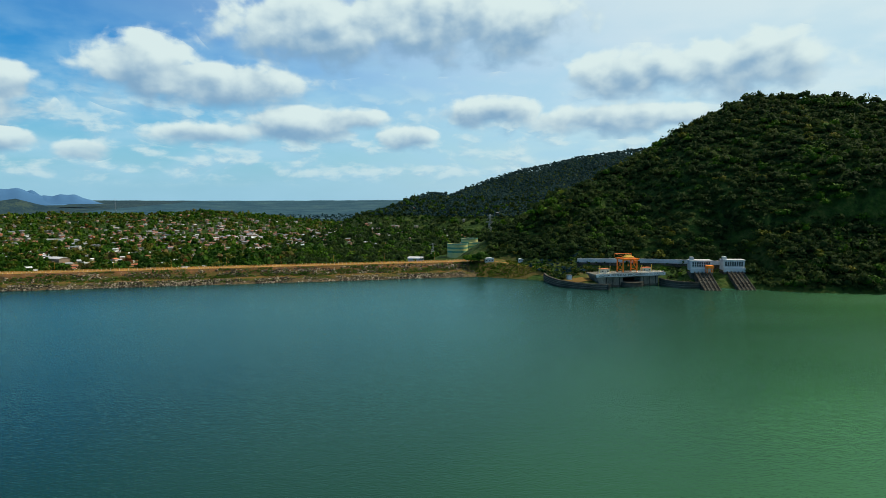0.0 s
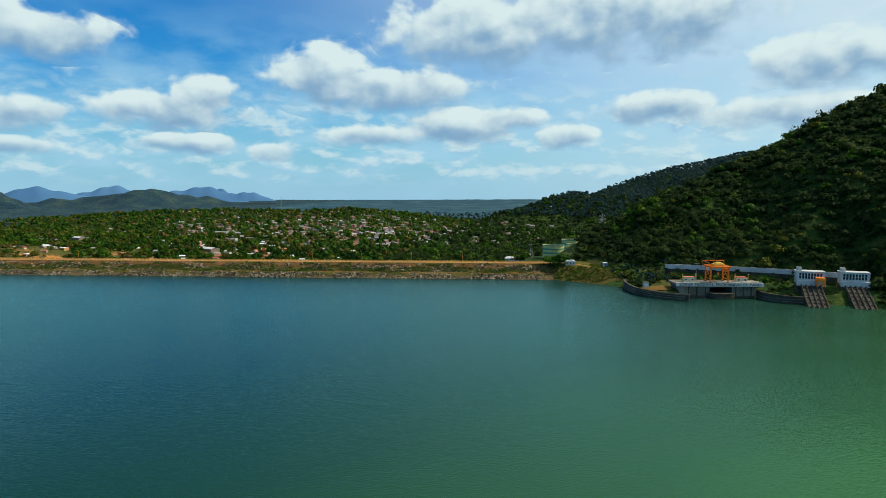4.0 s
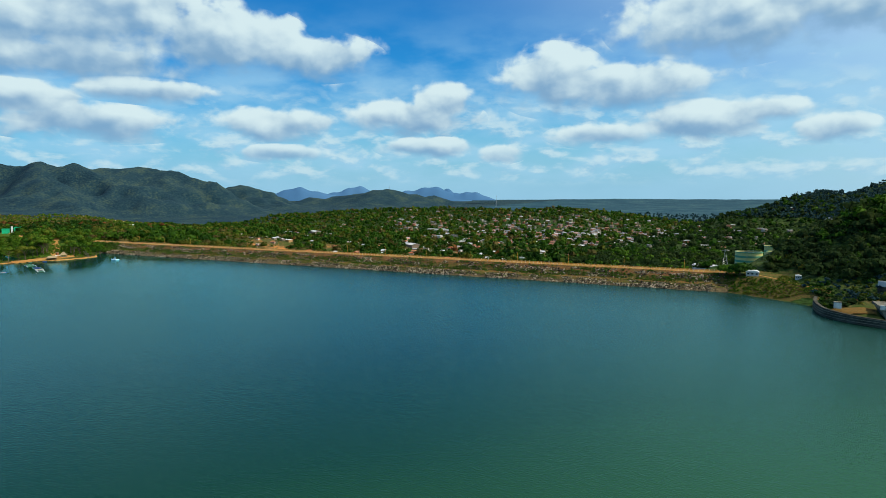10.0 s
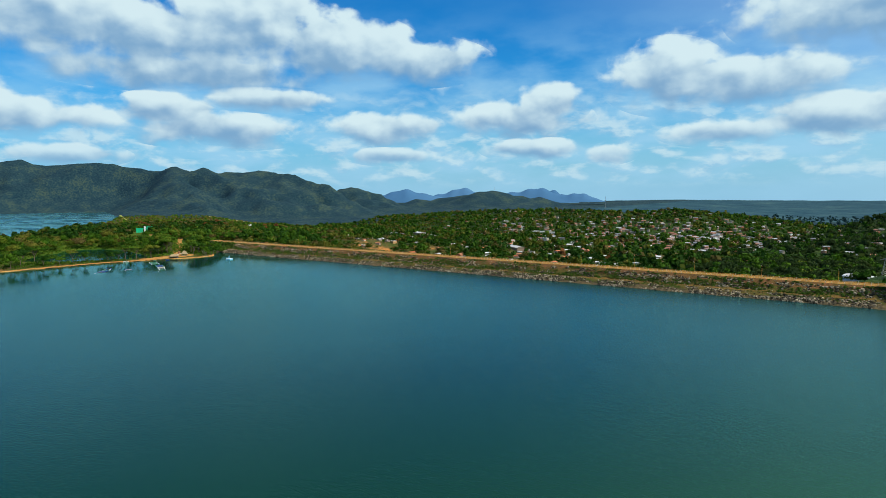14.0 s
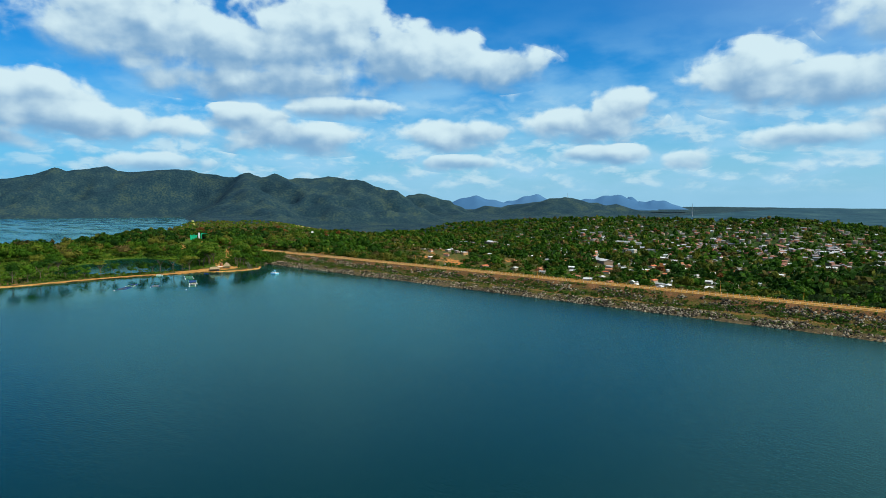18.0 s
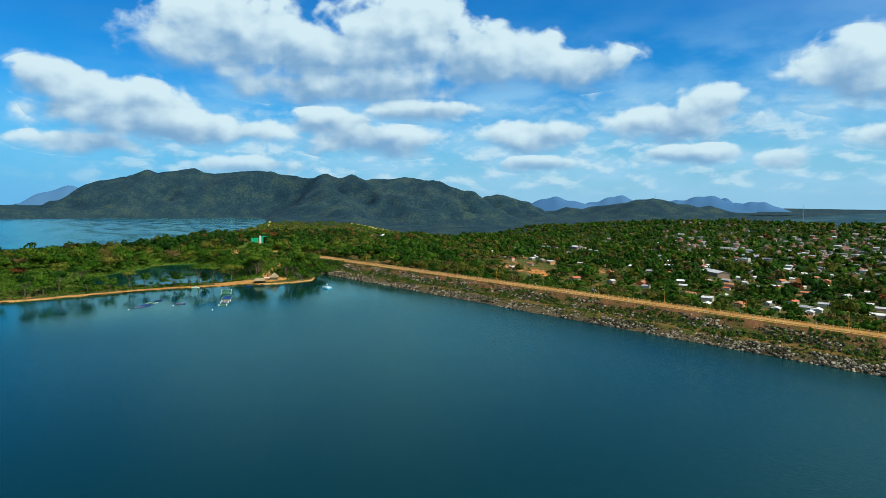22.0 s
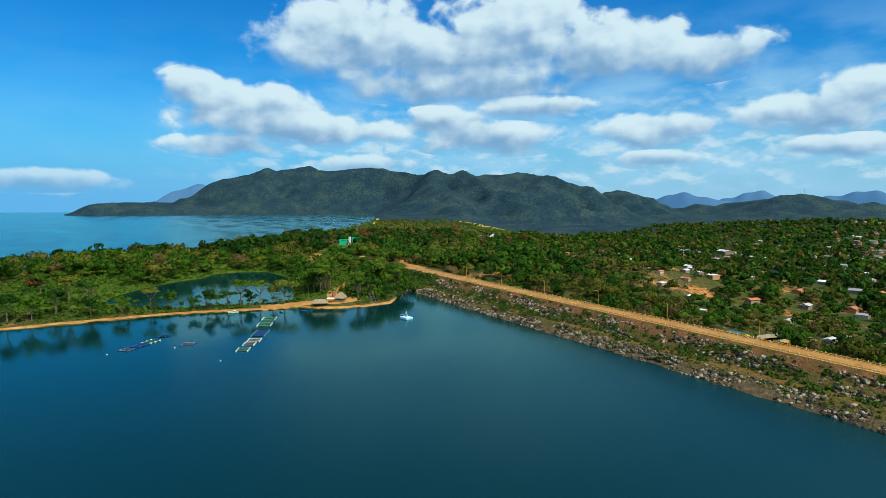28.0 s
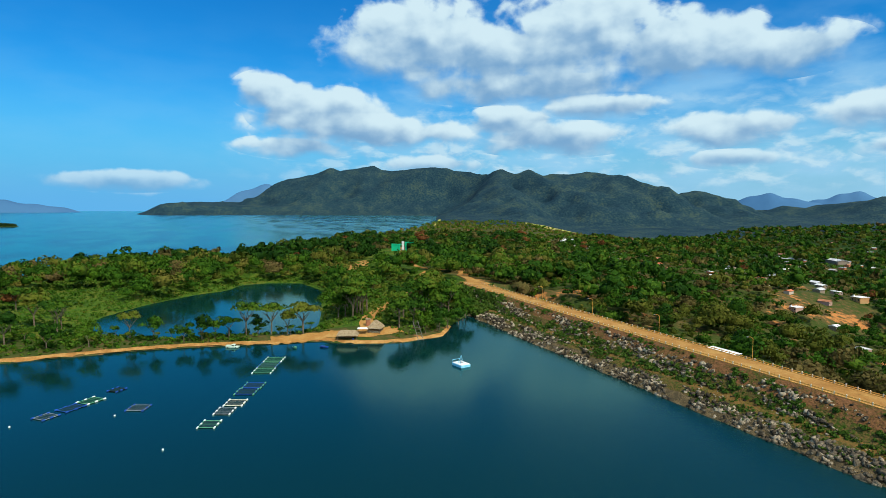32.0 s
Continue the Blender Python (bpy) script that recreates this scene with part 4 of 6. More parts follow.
# long white sheds in the town
for x, y, rz in ((-905, 1440, 75), (-862, 1450, 75), (-610, 955, 60), (-466, 1490, 60), (-1110, 1180, 70), (-760, 1290, 65)):
    t = thing("warehouse", pose(x, y, float(land(np.array([x]), np.array([y]))[0]), 0, 0, rz), "long white-roofed shed in the town", "shed", "white sheds in the town")
    part("wall", boxes((-8, -22, -1, 8, 22, 5)), M_WALL_A, t)
    bm = bmesh.new()
    for s in (-1, 1):
        vs = [bm.verts.new(c) for c in ((s * 9, -23, 5), (s * 9, 23, 5), (0, 23, 7.5), (0, -23, 7.5))]
        bm.faces.new(vs)
    bmesh.ops.solidify(bm, geom=bm.faces[:], thickness=0.15)
    part("roof", bm, M_ROOF_W, t)
    house_at.append((x, y))
for h in HOUSES:
    for o in (*h.children_recursive, h):
        bpy.data.objects.remove(o)

# the rest of the far town: low walls under pale and reddish roofs, too far to tell apart
fr = np.random.default_rng(12)
fx, fy = fr.normal(-600, 290, 760), fr.normal(1560, 210, 760)
ok = (fy > 1050) & (fy < 2000)
fx, fy = fx[ok], fy[ok]
fz, fa = land(fx, fy), fr.choice([0.3, 1.87], len(fx)) + fr.normal(0, 0.15, len(fx))
WV, WF, RV, RF = [], [], [], []
for x, y, z, a, w, l, h in zip(fx, fy, fz, fa, fr.uniform(2.6, 4.8, len(fx)), fr.uniform(3, 7, len(fx)), fr.uniform(2.8, 5.5, len(fx))):
    ca, sa = math.cos(a), math.sin(a)
    put = lambda u, v, q: (x + u * ca - v * sa, y + u * sa + v * ca, z + q)
    n = len(WV)
    WV += [put(*c) for c in ((-w, -l, -2), (w, -l, -2), (w, l, -2), (-w, l, -2), (-w, -l, h), (w, -l, h), (w, l, h), (-w, l, h))]
    WF += [(n, n + 1, n + 5, n + 4), (n + 1, n + 2, n + 6, n + 5), (n + 2, n + 3, n + 7, n + 6), (n + 3, n, n + 4, n + 7)]
    n = len(RV)
    rise = h + 1.6
    RV += [put(*c) for c in ((-w - 0.5, -l - 0.5, h), (0, -l - 0.5, rise), (0, l + 0.5, rise), (-w - 0.5, l + 0.5, h), (w + 0.5, -l - 0.5, h), (w + 0.5, l + 0.5, h))]
    RF += [(n, n + 1, n + 2, n + 3), (n + 1, n + 4, n + 5, n + 2)]
M_FARWALL = noisy("far_town_walls", [(0.24, 0.19, 0.13), (0.38, 0.34, 0.29), (0.34, 0.14, 0.08)], 0.015, 0.85, island=1.0, coords="World")
M_FARROOF = noisy("far_town_roofs", [(0.26, 0.11, 0.07), (0.22, 0.24, 0.25), (0.50, 0.51, 0.52), (0.15, 0.16, 0.18)], 0.02, 0.6, island=1.2, coords="World")
tagged(new("far_house_walls", mesh_np("far_house_walls", WV, WF, M_FARWALL)), "walls of the many small houses of the far town", "houses", kind="stuff")
tagged(new("far_house_roofs", mesh_np("far_house_roofs", RV, RF, M_FARROOF)), "pale and reddish roofs of the far town", "roofs", kind="stuff")
HA = np.array(house_at + list(zip(fx, fy)))


def clear_of_houses(x, y, gap=9.5):
    """Gardens and lanes: open round each house and down the slope before it."""
    ok = np.ones(len(x), bool)
    for k, (a, b) in enumerate(HA):
        near_one = k < len(house_at)
        ok &= (x - a) ** 2 + (y - b) ** 2 > gap * gap
        for far_, wide in ((17, 10),) if not near_one else ((14, 8), (25, 7)) if b < 680 else ((14, 9), (26, 8), (38, 7), (49, 6)):
            ok &= (x - a - 0.5 * far_) ** 2 + (y - b + 0.86 * far_) ** 2 > wide * wide
    return ok


def behind_dam(x, y):
    s, d = (x - DAM0[0]) * DAM_U[0] + (y - DAM0[1]) * DAM_U[1], (x - DAM0[0]) * DAM_N[0] + (y - DAM0[1]) * DAM_N[1]
    return d, s


def keep_plain(x, y):
    d, s = behind_dam(x, y)
    town = np.exp(-(((x + 800) / 420) ** 2 + ((y - 1500) / 230) ** 2))
    near = (x > -45) & (x < 75) & (y > 500) & (y < 725) & ((y < 612) | (np.hypot((x - 10) / 0.9, y - 655) < 52))
    return (d > 48) & (s > -1000) & (np.hypot(x + 535, y - 484) > 12) & (np.hypot(x + 520, y - 600) > 26) & (np.hypot(x + 508, y - 570) > 22) & (np.hypot(x + 42, y - 690) > 20) & (np.hypot(x + 38, y - 650) > 26) & clear_of_houses(x, y) & (np.abs(waves(x, y, 170, 31)) * 0.9 + waves(x, y, 60, 32) * 0.25 < 0.92 - 0.30 * town) & ~near & (land(x, y) < 60)


SPECIES = [(M_LEAF_DRY, 0.012), (M_LEAF_DARK, 0.44), (M_LEAF, 0.27), (M_LEAF_OLIVE, 0.20), (M_LEAF_BROWN, 0.07)]
HILL_SPECIES = [(M_LEAF_DARK, 0.15), (M_LEAF_HILL, 0.80), (M_LEAF_OLIVE, 0.05)]
# darker leaves on the east side stand for the cloud shadow over the hollow
EAST_SHADE_MIX = [(M_LEAF_DARK, 0.25), (M_LEAF_HILL, 0.70), (M_LEAF, 0.05)]
near_plain = scatter(-1250, 120, 440, 1050, 8.2, keep_plain, 41, 0.42, 1.9)
near_plain[:, 3] *= np.where((near_plain[:, 1] > 600) & (near_plain[:, 0] < -300), 0.80 + 0.25 * waves(near_plain[:, 0], near_plain[:, 1], 140, 38), 1.0)
east_side = near_plain[:, 0] > -230
by_dam = (near_plain[:, 0] > -640) & (near_plain[:, 0] < -300) & (near_plain[:, 1] < 640)
beyond = near_plain[:, 1] > 780
forest("trees", near_plain[~by_dam & ~east_side & ~beyond], KIND_MID, SPECIES, "mixed green trees round the houses below the dam")
forest("trees", near_plain[~by_dam & ~east_side & beyond], KIND_FAR, SPECIES, "green trees between the nearer and the farther houses")
forest("trees", near_plain[east_side], KIND_MID, EAST_SHADE_MIX, "dark green trees in the hollow beside the wooded hill")
forest("trees", near_plain[by_dam], KIND_NEAR, [(M_LEAF_DARK, 0.30), (M_LEAF, 0.22), (M_LEAF_OLIVE, 0.38), (M_LEAF_BROWN, 0.10)], "feathery olive and green trees close below the dam")
far_plain = scatter(-2300, 500, 1050, 2150, 14.0, keep_plain, 42, 0.6, 2.0)
far_east = far_plain[:, 0] > -330
forest("trees", far_plain[~far_east], KIND_FAR, SPECIES, "green trees and gardens of the far town")
forest("trees", far_plain[far_east], KIND_FAR, EAST_SHADE_MIX, "dark woods between the far town and the ridge")
west_plain = scatter(-2300, -1250, 480, 1050, 16.0, lambda x, y: (poly_dist(x, y, SHORE) > 8) & (land(x, y) < 60) & (waves(x, y, 260, 37) > -0.55), 43, 0.4, 1.1)
forest("trees", west_plain, KIND_FAR, SPECIES, "green trees along the far lake shore")
hill = scatter(28, 460, 320, 1000, 5.7, lambda x, y: (land(x, y) > np.where((x > 208) | (y > 545), 1.0, 12.3)) & (np.hypot((x - 12) / 0.75, y - 645) > 46) & (poly_dist(x, y, SHORE) > 3) & ~((x < 216) & (y < np.interp(x, [60, 88, 112, 140, 165, 186, 206, 216], [492, 492, 488, 483, 473, 465, 463, 447]))), 44, 0.75, 1.5) - (0, 0, 2.2, 0)
back = np.interp(hill[:, 0], [20, 92, 172, 241, 306, 380, 640], [600, 604, 622, 660, 632, 565, 380]) + 35
hill = hill[(hill[:, 1] < back) | (rng.random(len(hill)) < 0.08)]
water_side = scatter(200, 520, 230, 460, 4.6, lambda x, y: (poly_dist(x, y, SHORE) > 1.5) & (poly_dist(x, y, SHORE) < 55), 48, 0.5, 1.3) - (0, 0, 1.5, 0)
hill = np.concatenate([hill, water_side])
forest("hill_forest", hill, KIND_HILL, HILL_SPECIES, "dense dark green forest on the steep hill")
ridge = scatter(-250, 900, 1000, 2250, 9.0, lambda x, y: (land(x, y) > 3) & (y > 1500), 45, 0.9, 1.4)
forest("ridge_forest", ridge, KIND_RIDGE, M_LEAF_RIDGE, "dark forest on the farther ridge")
low_ridge = scatter(-2600, -250, 2150, 3000, 32.0, lambda x, y: (land(x, y) < 140) & (x > -1500), 46, 0.9, 1.5)
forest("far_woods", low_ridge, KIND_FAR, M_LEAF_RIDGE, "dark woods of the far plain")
thicket = scatter(-1200, 40, 462, 1080, 6.6, lambda x, y: (behind_dam(x, y)[0] > 50) & clear_of_houses(x, y, 6.0) & (np.hypot(x + 535, y - 484) > 9) & (waves(x, y, 75, 35) > -0.25) & ~((x > -45) & (y > 500)) & (np.hypot(x + 520, y - 600) > 20), 47, 0.4, 1.3)
forest("thicket", thicket, KIND_BUSH, SPECIES, "low green scrub between the trees below the dam", "bushes")
# ---- the intake and its works at the dam's east end ----
IN = Matrix(((0.987, -0.161, 0, 88.7), (0.161, 0.987, 0, 432.7), (0, 0, 1, 0), (0, 0, 0, 1)))   # u along the front, n inland


def wall_along(points, tops, thick, low, closed=False):
    """A wall with thickness along a plan line, its top at the given heights."""
    bm = bmesh.new()
    pts = [Vector((*p, 0)) for p in points]
    rows = []
    for k, p in enumerate(pts):
        d = (pts[min(k + 1, len(pts) - 1)] - pts[max(k - 1, 0)]).normalized()
        n = Vector((-d.y, d.x, 0)) * thick / 2
        rows.append([bm.verts.new(c) for c in ((p - n) + Vector((0, 0, low)), (p + n) + Vector((0, 0, low)), (p + n) + Vector((0, 0, tops[k])), (p - n) + Vector((0, 0, tops[k])))])
    for a, b in zip(rows, rows[1:]):
        for k in range(4):
            bm.faces.new((a[k], b[k], b[(k + 1) % 4], a[(k + 1) % 4]))
    bm.faces.new(list(reversed(rows[0])))
    bm.faces.new(rows[-1])
    bmesh.ops.recalc_face_normals(bm, faces=bm.faces[:])
    return bm


def arc(points, n=6):
    """A smooth line through plan points."""
    out = []
    P = [Vector(p) for p in points]
    for k in range(len(P) - 1):
        a, b, c, d = P[max(k - 1, 0)], P[k], P[k + 1], P[min(k + 2, len(P) - 1)]
        for j in range(n):
            t = j / n
            out.append(tuple(0.5 * ((2 * b) + (c - a) * t + (2 * a - 5 * b + 4 * c - d) * t * t + (3 * b - a - 3 * c + d) * t ** 3)))
    return out + [tuple(P[-1])]


left_line = arc([(59.0, 474), (59.5, 460), (65, 441), (77, 429), (93.5, 422)])
t = thing("guide_wall", pose(0, 0, 0), "curved stained concrete guide wall standing in the water", "wall", kind="structure")
nl = len(left_line)
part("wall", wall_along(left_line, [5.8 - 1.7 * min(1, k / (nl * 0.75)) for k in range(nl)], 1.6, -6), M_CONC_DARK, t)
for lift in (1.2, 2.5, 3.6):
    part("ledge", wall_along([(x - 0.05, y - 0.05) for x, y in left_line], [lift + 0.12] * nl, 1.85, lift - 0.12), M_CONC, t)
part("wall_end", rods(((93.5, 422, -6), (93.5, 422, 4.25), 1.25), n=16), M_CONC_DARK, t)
right_line = arc([(138, 443), (140, 434), (147, 427), (156, 424.5), (166, 427)])
t = thing("guide_wall", pose(0, 0, 0), "curved stained concrete guide wall standing in the water", "wall", kind="structure")
part("wall", wall_along(right_line, [5.2 - 1.0 * k / len(right_line) for k in range(len(right_line))], 1.6, -6), M_CONC_DARK, t)
for lift in (1.2, 2.6):
    part("ledge", wall_along(right_line, [lift + 0.12] * len(right_line), 1.85, lift - 0.12), M_CONC, t)

# the intake block: deck, front walls, mouth, pier and lettered fascia
t = thing("intake_block", IN, "pale concrete water intake with lettered deck edge", "intake")
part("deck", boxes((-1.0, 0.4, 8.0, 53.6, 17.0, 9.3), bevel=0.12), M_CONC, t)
part("fascia", boxes((-0.6, -0.05, 7.4, 53.2, 0.38, 9.7), bevel=0.05), M_WHITE_SHADE, t, "white painted fascia board")
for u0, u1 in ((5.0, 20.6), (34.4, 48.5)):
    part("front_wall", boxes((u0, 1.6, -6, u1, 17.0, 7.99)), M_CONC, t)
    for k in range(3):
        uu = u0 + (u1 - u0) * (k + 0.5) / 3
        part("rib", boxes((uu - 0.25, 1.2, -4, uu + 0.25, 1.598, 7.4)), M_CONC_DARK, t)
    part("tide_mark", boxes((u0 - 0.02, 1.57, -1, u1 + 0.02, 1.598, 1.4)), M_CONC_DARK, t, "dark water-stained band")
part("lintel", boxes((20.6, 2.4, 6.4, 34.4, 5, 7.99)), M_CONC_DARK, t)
# black base colour stands for the shade deep in the mouth
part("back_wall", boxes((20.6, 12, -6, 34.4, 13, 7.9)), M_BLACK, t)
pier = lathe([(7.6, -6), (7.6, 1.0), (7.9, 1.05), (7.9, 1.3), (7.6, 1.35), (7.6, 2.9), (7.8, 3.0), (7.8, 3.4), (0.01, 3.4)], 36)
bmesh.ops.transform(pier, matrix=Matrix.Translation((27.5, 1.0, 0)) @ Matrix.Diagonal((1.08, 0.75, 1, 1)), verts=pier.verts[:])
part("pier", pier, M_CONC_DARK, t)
abut = bmesh.new()
ring0 = [(-1.0, 0.6, 9.28), (5.2, 0.6, 9.28), (5.2, 1.4, -6), (3.0, 1.4, -6), (2.0, 1.0, 3.0), (0.2, 0.8, 6.5)]
f0, f1 = [abut.verts.new(c) for c in ring0], [abut.verts.new((c[0], c[1] + 14, c[2])) for c in ring0]
abut.faces.new(f0)
abut.faces.new(list(reversed(f1)))
for k in range(6):
    abut.faces.new((f0[k], f1[k], f1[(k + 1) % 6], f0[(k + 1) % 6]))
bmesh.ops.recalc_face_normals(abut, faces=abut.faces[:])
part("abutment", abut, M_CONC, t)
words = bpy.data.curves.new("lettering", "FONT")
words.body, words.size, words.extrude, words.align_x, words.align_y = "ZONA FEDERAL PROHIBIDO EL PASO", 2.4, 0.03, "CENTER", "CENTER"
words.materials.append(M_TEXT)
sign = new("lettering", words)
sign.parent = t
bpy.context.view_layer.update()
sign.matrix_basis = Matrix.Translation((26.4, -0.1, 8.55)) @ Matrix.Rotation(radians(90), 4, "X") @ Matrix.Diagonal((50.5 / max(sign.dimensions.x, 1), 0.92, 1, 1))
for k in range(18):
    part("rail_post", rods(((1.0 + 3.0 * k, 0.2, 9.7), (1.0 + 3.0 * k, 0.2, 10.7), 0.05), n=5), M_STEEL, t)
for z in (10.2, 10.7):
    part("handrail", rods(((1.0, 0.2, z), (52.0, 0.2, z), 0.045), n=5), M_STEEL, t)

# gantry crane on the deck
t = thing("gantry_crane", IN @ pose(27.5, 9.0, 9.3) @ Matrix.Diagonal((0.8, 0.9, 1.12, 1.0)), "orange steel gantry crane standing on the intake deck", "crane")
for x in (-6.8, 6.8):
    for y in (-5.0, 5.0):
        part("leg", boxes((x - 0.45, y - 0.45, 0.6, x + 0.45, y + 0.45, 9.0), bevel=0.06), M_ORANGE, t)
        part("bogie", boxes((x - 0.7, y - 1.3, 0.0, x + 0.7, y + 1.3, 0.62), bevel=0.1), M_RUST, t)
    part("brace", rods(((x, -5, 2.0), (x, 5, 8.4), 0.16), ((x, 5, 2.0), (x, -5, 8.4), 0.16), ((x, -5, 2.0), (x, 5, 2.0), 0.2), n=6), M_ORANGE, t)
for y in (-5.0, 5.0):
    part("girder", boxes((-7.6, y - 0.5, 8.2, 7.6, y + 0.5, 9.6), bevel=0.08), M_ORANGE, t)
for x in (-7.2, 7.2):
    part("cross_beam", boxes((x - 0.4, -7.4, 8.6, x + 0.4, 7.4, 9.4), bevel=0.06), M_ORANGE, t)
part("trolley", boxes((-4.0, -3.6, 9.61, 4.6, 1.6, 10.6), (-2.4, -2.6, 10.6, 2.8, 0.6, 11.4), bevel=0.1), M_YELLOW, t, "yellow hoist trolley")
part("catwalk", boxes((-8.0, -8.2, 9.41, 8.0, -7.0, 9.55)), M_ORANGE, t)
part("upper_frame", rods(((-8.6, 6.8, 9.4), (-8.6, 6.8, 11.8), 0.12), ((8.2, 6.8, 9.4), (8.2, 6.8, 11.8), 0.12), ((-8.6, 6.8, 11.8), (8.2, 6.8, 11.8), 0.18),
                         ((-8.6, -6.8, 9.4), (-8.6, -6.8, 11.2), 0.1), ((-8.6, -6.8, 11.2), (-8.6, 6.8, 11.8), 0.12), ((0, 6.8, 9.4), (0, 6.8, 11.8), 0.1), n=6), M_ORANGE, t)
part("hook_block", rods(((0.5, -1, 5.4), (0.5, -1, 9.6), 0.06), ((0.5, -1, 4.2), (0.5, -1, 5.4), 0.45, 0.3), n=8), M_ORANGE, t)
part("cab", boxes((3.4, -6.6, 6.2, 5.8, -4.4, 8.2), bevel=0.08), M_ORANGE, t)

for u in (10.0, 43.0):
    t = thing("hoist_house", IN @ pose(u, 10.0, 9.3) @ Matrix.Scale(0.78, 4), "small cream hoist house with red roof and yellow masts", "hoist house", "hoist houses on the intake deck")
    part("wall", boxes((-4.2, -2.6, 0, 4.2, 2.6, 3.6)), M_CREAM, t)
    part("roof", boxes((-4.5, -2.9, 3.602, 4.5, 2.9, 3.95), bevel=0.05), M_ROOF_R, t)
    part("door", boxes((-0.5, -2.66, 0, 0.5, -2.59, 2.1)), M_STEEL, t)
    for x in (-2.6, 2.6):
        part("window", boxes((x - 0.7, -2.66, 1.2, x + 0.7, -2.59, 2.3)), M_GLASS, t)
    for x in (-5.2, 5.2):
        part("mast", rods(((x, -1.5, 0), (x, -1.5, 6.6), 0.28, 0.2), n=8), M_YELLOW, t)
        part("mast_arm", rods(((x - 0.9, -1.5, 6.2), (x + 0.9, -1.5, 6.2), 0.1), n=6), M_YELLOW, t)
t = thing("lamp_mast", IN @ pose(16.5, 14.0, 9.3), "tall thin grey twin lamp mast", "street lamp")
part("pole", rods(((0, 0, 0), (0, 0, 11.0), 0.12, 0.07)), M_STEEL, t)
part("arm", rods(((-1.1, 0, 11.0), (1.1, 0, 11.0), 0.06), n=6), M_STEEL, t)
for x in (-1.1, 1.1):
    part("lamp_head", boxes((x - 0.35, -0.15, 10.85, x + 0.35, 0.15, 11.0)), M_WHITE, t)

# retaining wall with a white parapet, along the hill's foot
line = arc([(88, 487), (112, 483), (140, 478), (165, 468), (186, 458), (206, 457)])
t = thing("retaining_wall", pose(0, 0, 0), "dark retaining wall with a long white parapet", "wall", kind="structure")
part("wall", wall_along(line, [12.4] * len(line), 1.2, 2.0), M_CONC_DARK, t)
part("parapet", wall_along(line, [15.6] * len(line), 0.8, 12.404), M_WHITE_SHADE, t, "white painted parapet")


def gatehouse(x, y, rz, label):
    t = thing("gatehouse", pose(x, y, 10.4, 0, 0, rz), label, "gatehouse", "gatehouses by the water")
    part("wall", boxes((-7.4, 0, 0.0, 7.4, 8, 7.2)), M_WHITE_SHADE, t)
    part("parapet", boxes((-7.9, -0.35, 7.202, 7.9, 8.3, 7.6), bevel=0.04), M_WHITE_SHADE, t)
    part("apron", boxes((-7.6, -2.2, -1.2, 7.6, -0.01, 2.0), bevel=0.08), M_WHITE_SHADE, t)
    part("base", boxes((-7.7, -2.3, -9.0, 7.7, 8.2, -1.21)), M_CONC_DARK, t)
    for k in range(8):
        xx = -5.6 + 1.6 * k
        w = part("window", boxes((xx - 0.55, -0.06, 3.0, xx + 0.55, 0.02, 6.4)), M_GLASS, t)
        part("mullion", boxes((xx - 0.55, -0.1, 4.6, xx + 0.55, -0.062, 4.75)), M_WHITE_SHADE, w)
    part("stair_head", boxes((-7.2, 2.0, 7.61, -4.6, 5.0, 9.8), bevel=0.05), M_WHITE_SHADE, t)
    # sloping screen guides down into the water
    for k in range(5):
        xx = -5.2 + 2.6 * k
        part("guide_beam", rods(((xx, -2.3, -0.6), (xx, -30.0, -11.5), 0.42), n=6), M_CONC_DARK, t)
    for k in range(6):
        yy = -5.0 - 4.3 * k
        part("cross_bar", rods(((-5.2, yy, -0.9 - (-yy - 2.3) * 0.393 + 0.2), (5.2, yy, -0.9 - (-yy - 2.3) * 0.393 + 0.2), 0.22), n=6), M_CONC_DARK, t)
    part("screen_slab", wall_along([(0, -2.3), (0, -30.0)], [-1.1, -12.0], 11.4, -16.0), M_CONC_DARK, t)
    return t


gatehouse(166.8, 440, -8, "white gatehouse with slotted windows above sloping screens")
gatehouse(191, 440, -8, "white gatehouse with slotted windows above sloping screens")
t = thing("screen_hoist", pose(170.6, 435.2, 9.4, 0, 0, -8) @ Matrix.Scale(0.85, 4), "orange steel hoist frame in front of a gatehouse", "hoist")
for x in (-2.3, 2.3):
    for y in (-1.8, 1.8):
        part("leg", boxes((x - 0.25, y - 0.25, 0, x + 0.25, y + 0.25, 5.2)), M_ORANGE, t)
part("top_box", boxes((-2.9, -2.4, 4.0, 2.9, 2.4, 6.4), bevel=0.1), M_ORANGE, t)
part("cross_beam", boxes((-2.5, -2.1, 1.6, 2.5, -1.7, 2.1)), M_ORANGE, t)
t = thing("control_box", IN @ pose(-17, 10, 5.9), "small white equipment box on the grass", "box")
part("body", boxes((-1.6, -1.2, -0.6, 1.6, 1.2, 2.6), bevel=0.04), M_WHITE_SHADE, t)
part("roof", boxes((-1.8, -1.4, 2.602, 1.8, 1.4, 2.8)), M_CONC, t)

